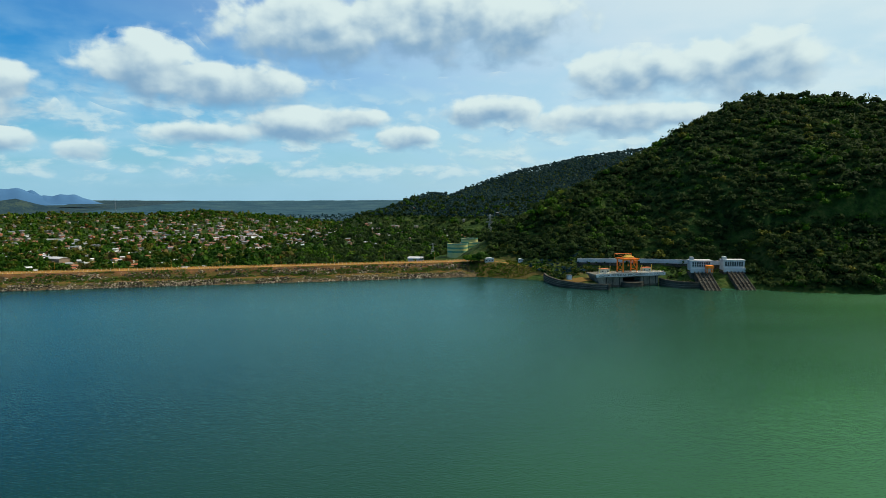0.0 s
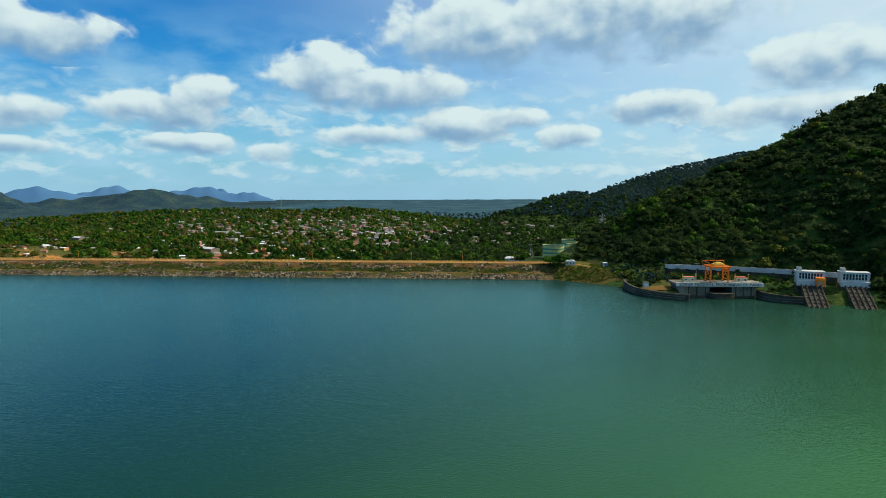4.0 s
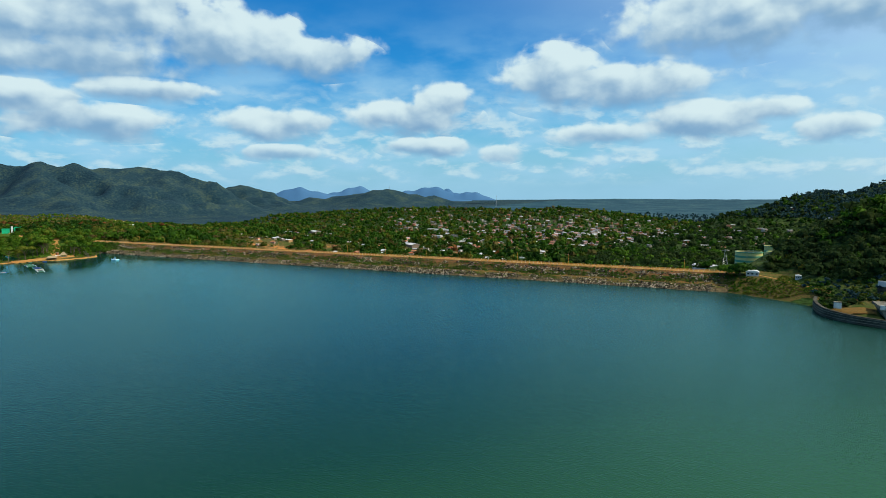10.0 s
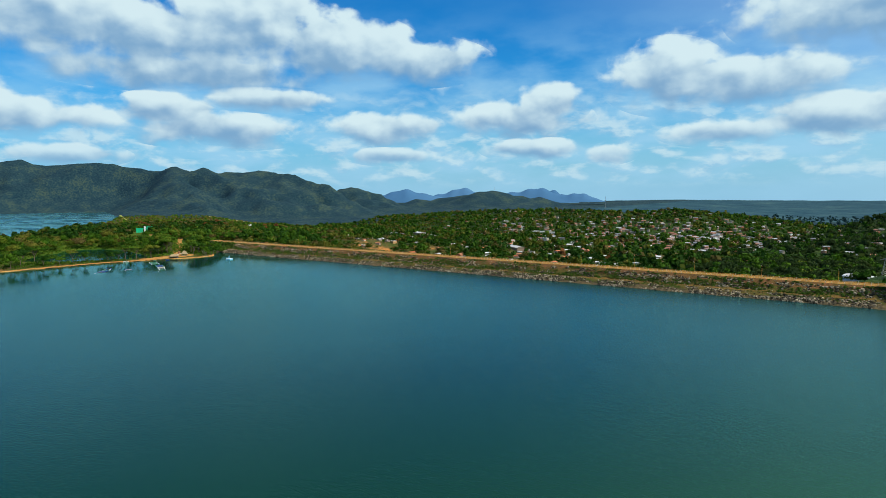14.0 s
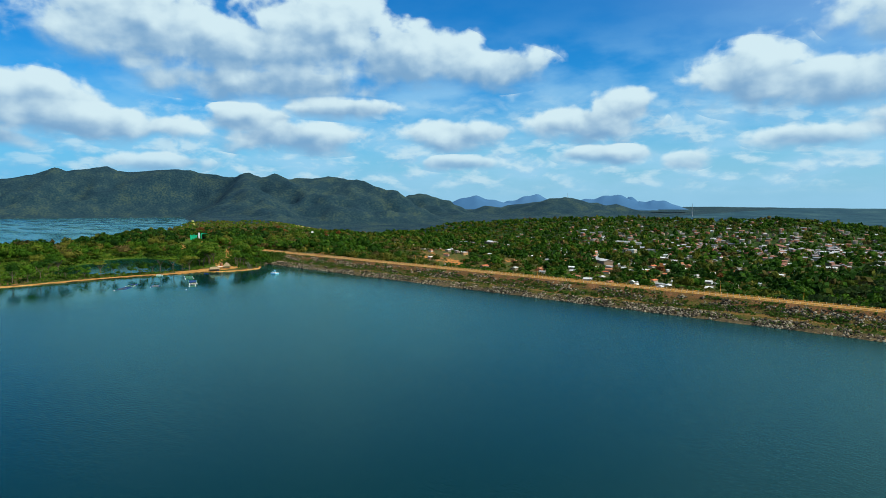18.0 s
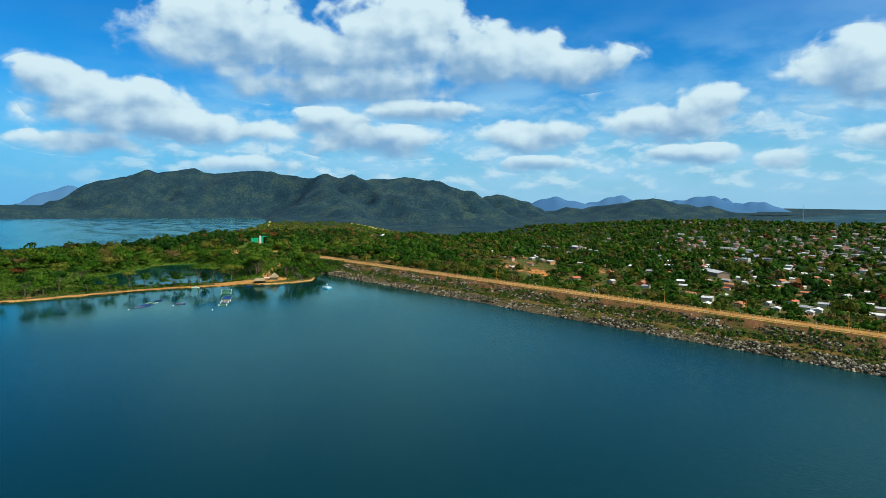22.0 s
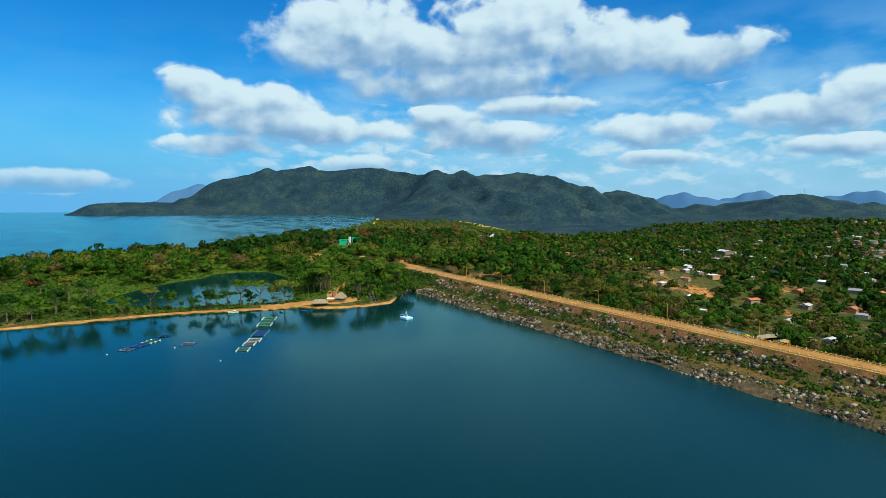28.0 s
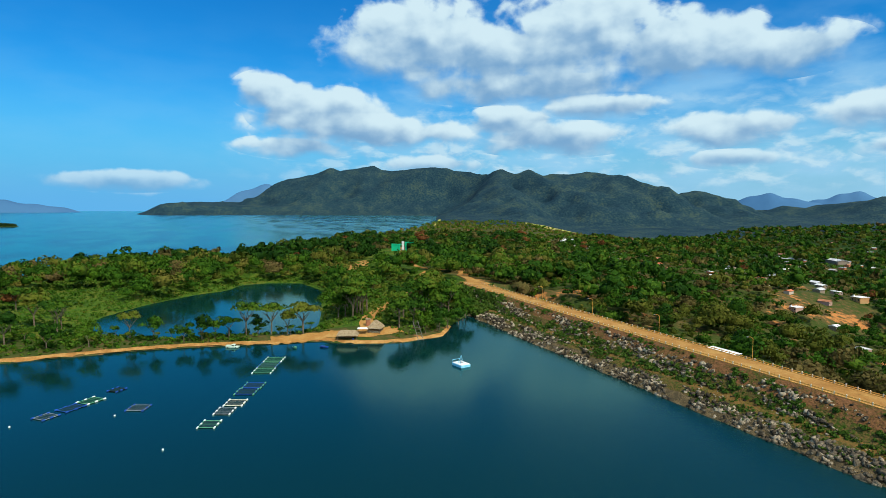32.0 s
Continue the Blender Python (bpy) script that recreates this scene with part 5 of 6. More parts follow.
# tanks
for x, y, r, h, lab in ((0, 648, 10.8, 14.3, "wide pale green round tank with darker green bands"), (22.5, 656, 9.6, 14.8, "round pale tank with green band beside trees"),
                        (16, 694, 9.5, 16.8, "round pale tank standing behind others"), (44, 702, 9.5, 17.2, "round pale tank close to the wooded hill")):
    t = thing("storage_tank", pose(x, y, 1.3), lab, "tank", "round tanks by the dam")
    part("shell", lathe([(r, 0), (r, h), (r - 0.3, h), (r - 0.3, h - 1.2)], 48), M_TANK, t)
    part("rim", lathe([(r + 0.02, h - 0.7), (r + 0.35, h - 0.65), (r + 0.35, h + 0.1), (r - 0.1, h + 0.12)], 48), M_TANK_G, t, "dark green top rim")
    for zz in (h * 0.45, h * 0.72):
        part("band", lathe([(r + 0.01, zz - 0.9), (r + 0.08, zz - 0.85), (r + 0.08, zz + 0.85), (r + 0.01, zz + 0.9)], 48), M_TANK_G, t, "green painted band")
    # the open tank's dark inside is painted as a black disc
    part("roof", lathe([(r - 0.3, h - 1.0), (r * 0.5, h - 0.4), (0.01, h - 0.2)], 48), M_BLACK, t, "black disc for the shaded inside of the open top")
    part("ladder", boxes((-0.35, -r - 0.25, 0, -0.25, -r - 0.1, h), (0.25, -r - 0.25, 0, 0.35, -r - 0.1, h)), M_STEEL, t)

# low white buildings and the yard behind the dam's end
for x, y, w, l, h, rz, lab in ((20, 518, 7.5, 5, 2.6, 8, "low white-roofed guard house at the dam's end"), (47, 517, 3.4, 3, 2.0, 8, "small white shed near the guard house"),
                               (-42, 690, 12, 22, 6.5, 70, "pale industrial hall with a white roof")):
    z0 = float(land(np.array([x]), np.array([y]))[0])
    t = thing("service_building", pose(x, y, max(z0, 10.2) if y < 540 else z0, 0, 0, rz), lab, "building")
    part("wall", boxes((-w / 2, -l / 2, -6, w / 2, l / 2, h)), M_WHITE_SHADE, t)
    bm = bmesh.new()
    rise = w * 0.12
    rows = [[bm.verts.new((w * 0.56 * math.cos(a), yy, h + rise * 1.3 * math.sin(a))) for a in np.linspace(0, math.pi, 9)] for yy in (-l / 2 - 0.5, l / 2 + 0.5)]
    for k in range(8):
        bm.faces.new((rows[0][k], rows[0][k + 1], rows[1][k + 1], rows[1][k]))
    bm.faces.new(rows[0])
    bm.faces.new(list(reversed(rows[1])))
    part("roof", bm, M_ROOF_W, t)
    for k in range(3):
        xx = -w / 3 + w / 3 * k
        part("window", boxes((xx - w * 0.08, -l / 2 - 0.06, h * 0.4, xx + w * 0.08, -l / 2 + 0.02, h * 0.75)), M_GLASS, t)


def lattice(name, x, y, z, h, w, arms, label):
    t = thing(name, pose(x, y, z, 0, 0, 20), label, "pylon", "steel lattice pylons")
    r = max(0.1, h * 0.006)
    for sx in (-1, 1):
        for sy in (-1, 1):
            part("leg", rods(((sx * w, sy * w, 0), (sx * w * 0.3, sy * w * 0.3, h * 0.7), r), ((sx * w * 0.3, sy * w * 0.3, h * 0.7), (sx * 0.2, sy * 0.2, h), r * 0.8), n=5), M_STEEL, t)
    n = 6
    bm = bmesh.new()
    for k in range(n):
        za, zb = h * 0.7 * k / n, h * 0.7 * (k + 1) / n
        wa, wb = w * (1 - 0.7 * k / n), w * (1 - 0.7 * (k + 1) / n)
        for sx, sy, tx, ty in ((-1, -1, 1, -1), (1, -1, 1, 1), (1, 1, -1, 1), (-1, 1, -1, -1)):
            rod(bm, (sx * wa, sy * wa, za), (tx * wb, ty * wb, zb), r * 0.6, n=4)
    part("bracing", bm, M_STEEL, t)
    for zz, ww in arms:
        part("crossarm", rods(((-ww, 0, h * zz), (ww, 0, h * zz), r), ((-ww, 0, h * zz), (0, 0, h * (zz + 0.06)), r * 0.7), ((ww, 0, h * zz), (0, 0, h * (zz + 0.06)), r * 0.7), n=5), M_STEEL, t)
    return t


lattice("steel_frame", -26, 692, -2, 15, 2.2, ((0.93, 3.6),), "short steel lattice gantry beside the tanks")
lattice("power_pylon", 52, 812, 6, 36, 3.6, ((0.7, 6.5), (0.82, 5.2), (0.93, 4.0)), "tall steel power pylon at the foot of the ridge")
lattice("power_pylon", -75, 2135, 52, 26, 3, ((0.75, 6), (0.9, 5)), "far power pylon on the ridge")
lattice("radio_mast", -1279, 2448, 20, 52, 2.2, (), "tall thin radio mast over the far town")
lattice("radio_mast", -2620, 3300, 112, 34, 2.0, (), "radio mast on a far hilltop")

# the sandy shoulder and path down from the crest to the guide wall
def strip(name, pts, width, mat, label, lift=0.12, kind="structure", cat="path"):
    line = arc(pts, 8)
    V, F = [], []
    for k, (x, y) in enumerate(line):
        a, b = Vector(line[max(k - 1, 0)]), Vector(line[min(k + 1, len(line) - 1)])
        n = (b - a).normalized()
        for s in (-1, -0.35, 0.35, 1):
            wob = width / 2 * s * (1 + 0.15 * math.sin(k * 1.7 + s))
            V.append((x - n.y * wob, y + n.x * wob))
    V = np.array(V)
    Z = land(V[:, 0], V[:, 1]) + lift
    for k in range(len(line) - 1):
        for j in range(3):
            F.append((4 * k + j, 4 * k + 4 + j, 4 * k + 5 + j, 4 * k + 1 + j))
    ob = new(name, mesh_np(name, np.column_stack([V, Z]), F, mat, smooth=True))
    return tagged(ob, label, cat, kind=kind)


east = bmesh.new()
EX, EY = np.meshgrid(np.linspace(2, 66, 33), np.linspace(470, 545, 38))
# a broad earth bank that closes the dam against the hill
run = (EY - (500 - (EX - 8) * 0.5)) / 1.0
EZ = np.clip(run * 0.52, -3, 10.35 - np.clip((EX - 25) / 30, 0, 1) * 2.4) + 0.25 * waves(EX, EY, 12, 77)
ii = np.arange(EX.size).reshape(EX.shape)
qq = np.stack([ii[:-1, :-1], ii[:-1, 1:], ii[1:, 1:], ii[1:, :-1]], -1).reshape(-1, 4)
east.free()
bank = new("bank", mesh_np("bank", np.stack([EX.ravel(), EY.ravel(), EZ.ravel()], 1), qq, M_DAM, smooth=True))
tagged(bank, "earth and grass bank joining dam and hill", "bank", kind="structure")

# pale footpath down the bank to the guide wall
fp = np.array(arc([(13.9, 521.2), (27.3, 516.1), (39.9, 507.5), (49.9, 499.0), (59.5, 489.0)], 6))
V, F = [], []
for k, (x, y) in enumerate(fp):
    a, b = fp[max(k - 1, 0)], fp[min(k + 1, len(fp) - 1)]
    n = np.array((a[1] - b[1], b[0] - a[0])) / np.hypot(*(b - a))
    for side in (-0.9, 0.9):
        wx, wy = x + n[0] * side, y + n[1] * side
        pth = float(np.clip((y - (500 - (x - 8) * 0.5)) * 0.52, -3, 10.35 - np.clip((x - 25) / 30, 0, 1) * 2.4)) + 0.35
        V += [(wx, wy, pth), (wx, wy, pth - 0.9)]
    if k:
        o = 4 * k
        F += [(o - 4, o - 2, o + 2, o), (o - 3, o - 4, o, o + 1), (o - 2, o - 1, o + 3, o + 2)]
tagged(new("footpath", mesh_np("footpath", V, F, M_DIRT)), "narrow pale footpath down the grassy bank", "path", kind="structure")


def patch(name, x0, x1, y0, y1, mat, label, cat, lift=0.15):
    """A draped patch of ground cover."""
    X, Y = np.meshgrid(np.linspace(x0, x1, 14), np.linspace(y0, y1, 10))
    j = np.arange(X.size).reshape(X.shape)
    F = np.stack([j[:-1, :-1], j[:-1, 1:], j[1:, 1:], j[1:, :-1]], -1).reshape(-1, 4)
    return tagged(new(name, mesh_np(name, np.stack([X.ravel(), Y.ravel(), land(X, Y).ravel() + lift], 1), F, mat, True)), label, cat, kind="stuff")


patch("dry_grass", 66, 87, 437, 449, M_BERM, "yellowish dry grass inside the guide wall", "grass")
# scrub and stones round the intake and on the joining bank
sp = scatter(62, 262, 385, 486, 3.4, lambda x, y: (poly_dist(x, y, SHORE) > 1.5) & ~((x > 86) & (x < 146) & (y > 428) & (y < 458)) & ~((x > 64) & (x < 88) & (y < 450)) & ~((x > 156) & (x < 206) & (y > 405) & (y < 452)) & (waves(x, y, 30, 55) > -0.6), 95, 0.4, 1.9)
forest("scrub", sp, KIND_BUSH, HILL_SPECIES, "dark scrub on the banks round the intake", "bushes")
ez = lambda x, y: np.clip((y - (500 - (x - 8) * 0.5)) * 0.52, -3, 10.35 - np.clip((x - 25) / 30, 0, 1) * 2.4)
er = np.random.default_rng(17)
bx, by = er.uniform(4, 64, 1500), er.uniform(486, 530, 1500)
kz = ez(bx, by)
ok = (kz > 0.4) & (kz < 9.5)
forest("bank_bushes", np.stack([bx, by, kz, er.uniform(0.25, 0.7, 1500)], 1)[ok], KIND_BUSH, [(M_LEAF_DARK, 0.35), (M_LEAF, 0.25), (M_LEAF_OLIVE, 0.4)], "low green growth on the joining bank", "bushes")
foot_trees = scatter(48, 118, 500, 552, 6.0, lambda x, y: (y > np.interp(x, [48, 70, 118], [524, 506, 500])) & (np.hypot(x - 47, y - 517) > 6), 97, 0.5, 1.0)
foot_trees[:, 2] = np.maximum(foot_trees[:, 2], np.where(foot_trees[:, 0] < 66, ez(foot_trees[:, 0], foot_trees[:, 1]), -9)) - 0.8
forest("foot_trees", foot_trees, KIND_HILL, HILL_SPECIES, "dark trees at the foot of the wooded hill")
cover = scatter(52, 104, 452, 508, 3.2, lambda x, y: (y > np.interp(x, [52, 66, 88, 104], [494, 462, 456, 474])), 98, 0.5, 1.6)
cover[:, 2] = np.maximum(cover[:, 2], np.where((cover[:, 0] < 66) & (cover[:, 1] > 484), ez(cover[:, 0], cover[:, 1]), -9))
forest("cover", cover, KIND_BUSH, [(M_LEAF_DARK, 0.45), (M_LEAF_RIDGE, 0.4), (M_LEAF_OLIVE, 0.15)], "dark scrub on the slope behind the guide wall", "bushes")
# ---- riprap, rails, lamps and growth on the dam ----
def rock_shape(seed):
    r = np.random.default_rng(seed)
    """An angular split stone: a skewed block with one corner knocked off."""
    V = np.array([(-1, -1, -1), (1, -1, -1), (1, 1, -1), (-1, 1, -1), (-1, -1, 1), (1, -1, 1), (1, 1, 1), (-1, 1, 1)], float) * 0.72
    V = V * r.uniform(0.55, 1.25, (8, 3)) * (1.1, r.uniform(0.65, 1.0), r.uniform(0.5, 0.85))
    a, b = r.uniform(-0.5, 0.5, 2)
    V = V @ np.array(((1, 0, 0), (0, math.cos(a), -math.sin(a)), (0, math.sin(a), math.cos(a)))) @ np.array(((math.cos(b), 0, math.sin(b)), (0, 1, 0), (-math.sin(b), 0, math.cos(b))))
    F = np.array([(0, 2, 1), (0, 3, 2), (4, 5, 6), (4, 6, 7), (0, 1, 5), (0, 5, 4), (1, 2, 6), (1, 6, 5), (2, 3, 7), (2, 7, 6), (3, 0, 4), (3, 4, 7)])
    return V, F


ROCKS = [rock_shape(k) for k in range(8)]


def face_height(s, d):
    return np.interp(d, pd, pz) + 0.0 * s


def rock_field(n, s0, s1, d0, d1, lo, hi, seed, cut=-0.35):
    r = np.random.default_rng(seed)
    s, d = r.uniform(s0, s1, n), r.uniform(d0, d1, n)
    keep = waves(s, d * 3, 26, seed) + 0.5 * waves(s, d * 3, 9, seed + 1) > cut
    s, d = s[keep], d[keep]
    return np.stack([s, d, face_height(s, d) + 0.05, lo + (hi - lo) * r.random(len(s)) ** 2.2], 1)


def rocks_mesh(name, P, seed):
    r = np.random.default_rng(seed)
    Vs, Fs, off = [], [], 0
    for w, (V, F) in enumerate(ROCKS):
        Q = P[w::len(ROCKS)]
        a = r.uniform(0, 6.28, len(Q))
        ca, sa = np.cos(a)[:, None], np.sin(a)[:, None]
        X = np.stack([V[None, :, 0] * ca - V[None, :, 1] * sa, V[None, :, 0] * sa + V[None, :, 1] * ca, np.repeat(V[None, :, 2], len(Q), 0)], -1) * Q[:, 3][:, None, None] + Q[:, None, :3]
        Vs.append(X.reshape(-1, 3))
        Fs.append((F[None] + (np.arange(len(Q)) * 8)[:, None, None] + off).reshape(-1, 3))
        off += 8 * len(Q)
    return mesh_np(name, np.concatenate(Vs), np.concatenate(Fs), M_ROCK)


lower = rock_field(16000, -60, DAM_END + 2, -0.6, 6.6, 0.16, 1.05, 61, -0.25)
upper = rock_field(12500, -70, DAM_END, 10.8, 18.4, 0.14, 1.05, 62, 0.05)
loose = rock_field(3200, -70, DAM_END, 7.0, 20.0, 0.12, 0.6, 63)
allr = np.concatenate([lower, upper, loose])
near = (allr[:, 0] > 150) & (allr[:, 0] < 205) & (allr[:, 3] > 0.4)
pick = np.flatnonzero(near)[:290]
mask = np.ones(len(allr), bool)
mask[pick] = False
ob = new("riprap", rocks_mesh("riprap", allr[mask], 5))
ob.parent = dam
tagged(ob, "grey and pale riprap boulders", kind="stuff")

DAM_LEAF = noisy("slope_bush_leaves", [(0.026, 0.066, 0.009), (0.050, 0.105, 0.012), (0.085, 0.135, 0.020)], 0.2, 0.8, island=0.4, coords="World", trans=0.3)


def slope_growth(n, d0, d1, lo, hi, seed, cut, s1=DAM_END):
    r = np.random.default_rng(seed)
    s, d = r.uniform(-75, s1, n), r.uniform(d0, d1, n)
    k = waves(s, d * 4, 34, seed) + 0.4 * waves(s, d, 12, seed + 3) > cut
    s, d = s[k], d[k]
    p = np.array([dam_point(a, b, c) for a, b, c in zip(s, d, face_height(s, d))])
    return np.column_stack([p, lo + (hi - lo) * r.random(len(s)) ** 2])


forest("slope_bushes", np.concatenate([slope_growth(8200, 8, 19.6, 0.16, 0.80, 71, -0.08), slope_growth(5200, 2, 8, 0.13, 0.48, 72, -0.10), slope_growth(1500, 34, 95, 0.5, 1.9, 73, -0.5), slope_growth(700, 1, 19, 0.5, 1.5, 74, -9.0, -14.0)]), KIND_BUSH, DAM_LEAF, "bright green bushes growing on the dam slope", "bushes")

# guard rails: short white posts with an orange rail
post_me = bpy.data.meshes.new("post")
bm = boxes((-0.14, -0.14, -0.1, 0.14, 0.14, 0.95), bevel=0.03)
bm.to_mesh(post_me)
bm.free()
post_me.materials.append(M_CREAM)
cap_me = bpy.data.meshes.new("rail")
bm = boxes((0.17, -0.07, 0.42, 3.13, 0.07, 0.68), bevel=0.02)
bm.to_mesh(cap_me)
bm.free()
cap_me.materials.append(M_RAIL)
for d, lab in ((21.2, "white posts and orange rail on the road's lake side"), (30.9, "white posts and orange rail on the road's valley side")):
    t = thing("guard_rail", DAM_ROT @ pose(0, d, CREST + 0.06), lab, "guard rail", "guard rails of the crest road")
    for k in range(int((DAM_END + 72) / 3.3)):
        piece("post", post_me, t, pose(-72 + 3.3 * k, 0, 0))
        piece("rail", cap_me, t, pose(-72 + 3.3 * k, 0, 0))
    part("kerb", boxes((-74, -0.28, -0.08, DAM_END - 2, 0.28, 0.1)), M_RAIL, t)

first = None
for k in range(16):
    m = DAM_ROT @ pose(2 + 43.0 * k, 31.6, CREST - 0.1)
    if first:
        copy_thing(first, m)
        continue
    first = thing("street_lamp", m, "ochre painted street lamp beside the crest road", "street lamp", "street lamps along the dam")
    part("pole", rods(((0, 0, -0.5), (0, 0, 7.2), 0.085, 0.06)), M_RAIL, first)
    part("arm", rods(((0, 0, 7.1), (0, -0.9, 7.8), 0.07), ((0, -0.9, 7.8), (0, -2.3, 7.95), 0.06), n=6), M_RAIL, first)
    part("lamp_head", boxes((-0.16, -2.9, 7.86, 0.16, -2.2, 8.04), bevel=0.03), M_STEEL, first)
    part("base", boxes((-0.3, -0.3, -0.4, 0.3, 0.3, 0.25), bevel=0.03), M_CONC, first)

# white flat-roofed shed and the yellow booth just below the crest
t = thing("shed", pose(-534, 484, -6, 0, 0, 10), "open shed with a wide white roof below the dam", "shed")
part("roof", boxes((-7, -3.6, 8.6, 7, 3.6, 8.85), bevel=0.03), M_WHITE, t)
for x in (-6, 0, 6):
    for y in (-3, 3):
        part("post", boxes((x - 0.12, y - 0.12, -6, x + 0.12, y + 0.12, 8.6)), M_STEEL, t)
M_AWNING = noisy("faded_blue_sheet", [(0.03, 0.10, 0.15), (0.07, 0.18, 0.22)], 0.6, 0.7, fine=0.6, coords="World")
t = thing("booth", pose(-524, 594, -24, 0, 0, 12), "small yellow booth with a blue awning", "booth")
part("wall", boxes((-2.2, -2.2, -2, 2.2, 2.2, 3.4)), M_YELLOW, t)
part("awning", boxes((-12, -3.6, 3.5, -1.4, 3.6, 3.75), bevel=0.05), M_AWNING, t)
for x in (-12.4, -7, -2.4):
    part("post", boxes((x - 0.12, -3.7, -2, x + 0.12, -3.5, 3.5)), M_STEEL, t)

# the road that curves through the valley behind the dam between pale parapets
M_ASPHALT = noisy("worn_asphalt", [(0.045, 0.045, 0.045), (0.075, 0.073, 0.068)], 0.3, 0.9, 0.3, 4.0, fine=0.5, coords="World")
RAMP_W = [(-504, 562, -21.3), (-509, 575, -21.5), (-513, 586, -21.5), (-515, 597, -21.5), (-515, 608, -21.5), (-512, 620, -21.5), (-506, 630, -21.5)]
RAMP_E = [(-494, 566, -21.3), (-499, 579, -21.5), (-503, 588, -21.5), (-505, 597, -21.5), (-505, 607, -21.5), (-503, 616, -21.5), (-498, 624, -21.5)]
M_PARAPET = noisy("weathered_pale_plaster", [(0.30, 0.27, 0.20), (0.48, 0.44, 0.34)], 0.25, 0.85, fine=0.5, coords="World")
t = thing("side_road", pose(0, 0, 0), "grey asphalt road curving between pale parapets below the dam", "road", kind="structure")
bm = bmesh.new()
rows = [[bm.verts.new(c) for c in ((*a[:2], a[2]), (*b[:2], b[2]), (b[0] + 4, b[1] + 1, -34), (a[0] - 4, a[1] + 1, -34))] for a, b in zip(RAMP_W, RAMP_E)]
for a, b in zip(rows, rows[1:]):
    for k in range(4):
        bm.faces.new((a[k], b[k], b[(k + 1) % 4], a[(k + 1) % 4]))
bm.faces.new(rows[-1])
bmesh.ops.recalc_face_normals(bm, faces=bm.faces[:])
part("embankment", bm, M_REDSOIL, t, "earth embankment")
bm = bmesh.new()
rows = [[bm.verts.new((*a[:2], a[2] + 0.05)), bm.verts.new((*b[:2], b[2] + 0.05))] for a, b in zip(RAMP_W, RAMP_E)]
for a, b in zip(rows, rows[1:]):
    bm.faces.new((a[0], a[1], b[1], b[0]))
bmesh.ops.solidify(bm, geom=bm.faces[:], thickness=-0.04)
part("carriageway", bm, M_ASPHALT, t, "worn grey asphalt")
for side in (RAMP_W, RAMP_E):
    part("parapet", wall_along([p[:2] for p in side], [p[2] + (2.4 if side is RAMP_W else 1.2) for p in side], 0.4, -33.0), M_PARAPET, t, "pale plastered parapet")
    part("plinth", wall_along([(p[0] + 0.02, p[1]) for p in side], [p[2] + 0.3 for p in side], 0.5, -32.9), M_RAIL, t, "ochre painted plinth")

# two low spreading trees at the dam's east end
for x, y, s in ((4.5, 520, 1.6), (12.5, 519, 1.75)):
    t = thing("tree", pose(x, y, 10.2, 0, 0, x * 20) @ Matrix.Scale(s, 4), "low dense round-topped green tree at the dam's end", "tree", "trees at the dam's end")
    part("trunk", trunk_bm(2.4, 0.3, 2.6, int(x)), M_BARK, t)
    V, F, N = crown_cards(1300, 4.4, 2.6, 0.55, int(x) + 3, lumps=12, flat=0.2)
    piece("crown", mesh_np("crown", V + (0, 0, 2.5), F, M_LEAF_DARK, normals=N), t)

# boulders that one can tell apart, nearest to the end of the flight
rock_me = [mesh_np("boulder", V, F, M_ROCK) for V, F in ROCKS]
rr = random.Random(3)
for k, j in enumerate(pick):
    s, d, z, sc = allr[j]
    piece("boulder", rock_me[k % 8], dam, pose(s, d, z, 0, 0, rr.uniform(0, 360)) @ Matrix.Scale(sc, 4))
# ---- the wooded peninsula, the fishing camp and the bay ----
def ground_z(x, y):
    return float(land(np.array([float(x)]), np.array([float(y)]))[0])


shore_line = [(-616, 394), (-597, 384), (-589, 362), (-592, 342), (-600, 328), (-598, 312), (-600, 290), (-600, 267), (-597, 245), (-590, 210), (-585, 175), (-600, 120), (-680, 70)]
strip("beach", [(x - 2.0, y) for x, y in shore_line], 3.6, M_SAND, "narrow sandy beach along the water's edge", 0.05, cat="beach")
strip("dirt_yard", [(-606, 366), (-602, 350), (-606, 334), (-603, 318), (-602, 308)], 9.0, M_DIRT, "bare earth yard in front of the thatched huts", 0.18, cat="yard")
strip("dirt_road", [(-606, 350), (-632, 356), (-668, 374), (-692, 386), (-728, 399), (-758, 410), (-790, 428)], 6.5, M_DIRT, "dirt track climbing from the beach to the road", 0.22, cat="road")
strip("dirt_road", [(-690, 440), (-716, 437), (-762, 443), (-808, 458), (-850, 466), (-900, 470), (-1000, 500), (-1200, 560)], 8.5, M_DIRT, "ochre dirt road leading on from the dam", 0.25, cat="road")
strip("dirt_road", [(-800, 455), (-835, 430), (-880, 425), (-940, 430), (-1000, 440)], 6.0, M_DIRT, "dirt lane to the green gateway", 0.25, cat="road")
strip("bare_bank", [(-826, 370), (-845, 374), (-868, 378), (-885, 388)], 17.0, M_DIRT, "bare reddish earth clearing among the trees", 0.5, cat="clearing")
strip("far_dike", [(-1900, 700), (-2219, 790), (-2500, 870)], 9.0, M_FIELD, "long straight pale dike beyond the trees", 2.0, cat="dike")
strip("field", [(-2300, 1150), (-2050, 1100), (-1900, 1080)], 90.0, M_FIELD, "pale green open field", 1.0, cat="field")
strip("field", [(-1750, 1400), (-1640, 1345), (-1560, 1330)], 60.0, M_FIELD, "ochre open field among woods", 1.0, cat="field")


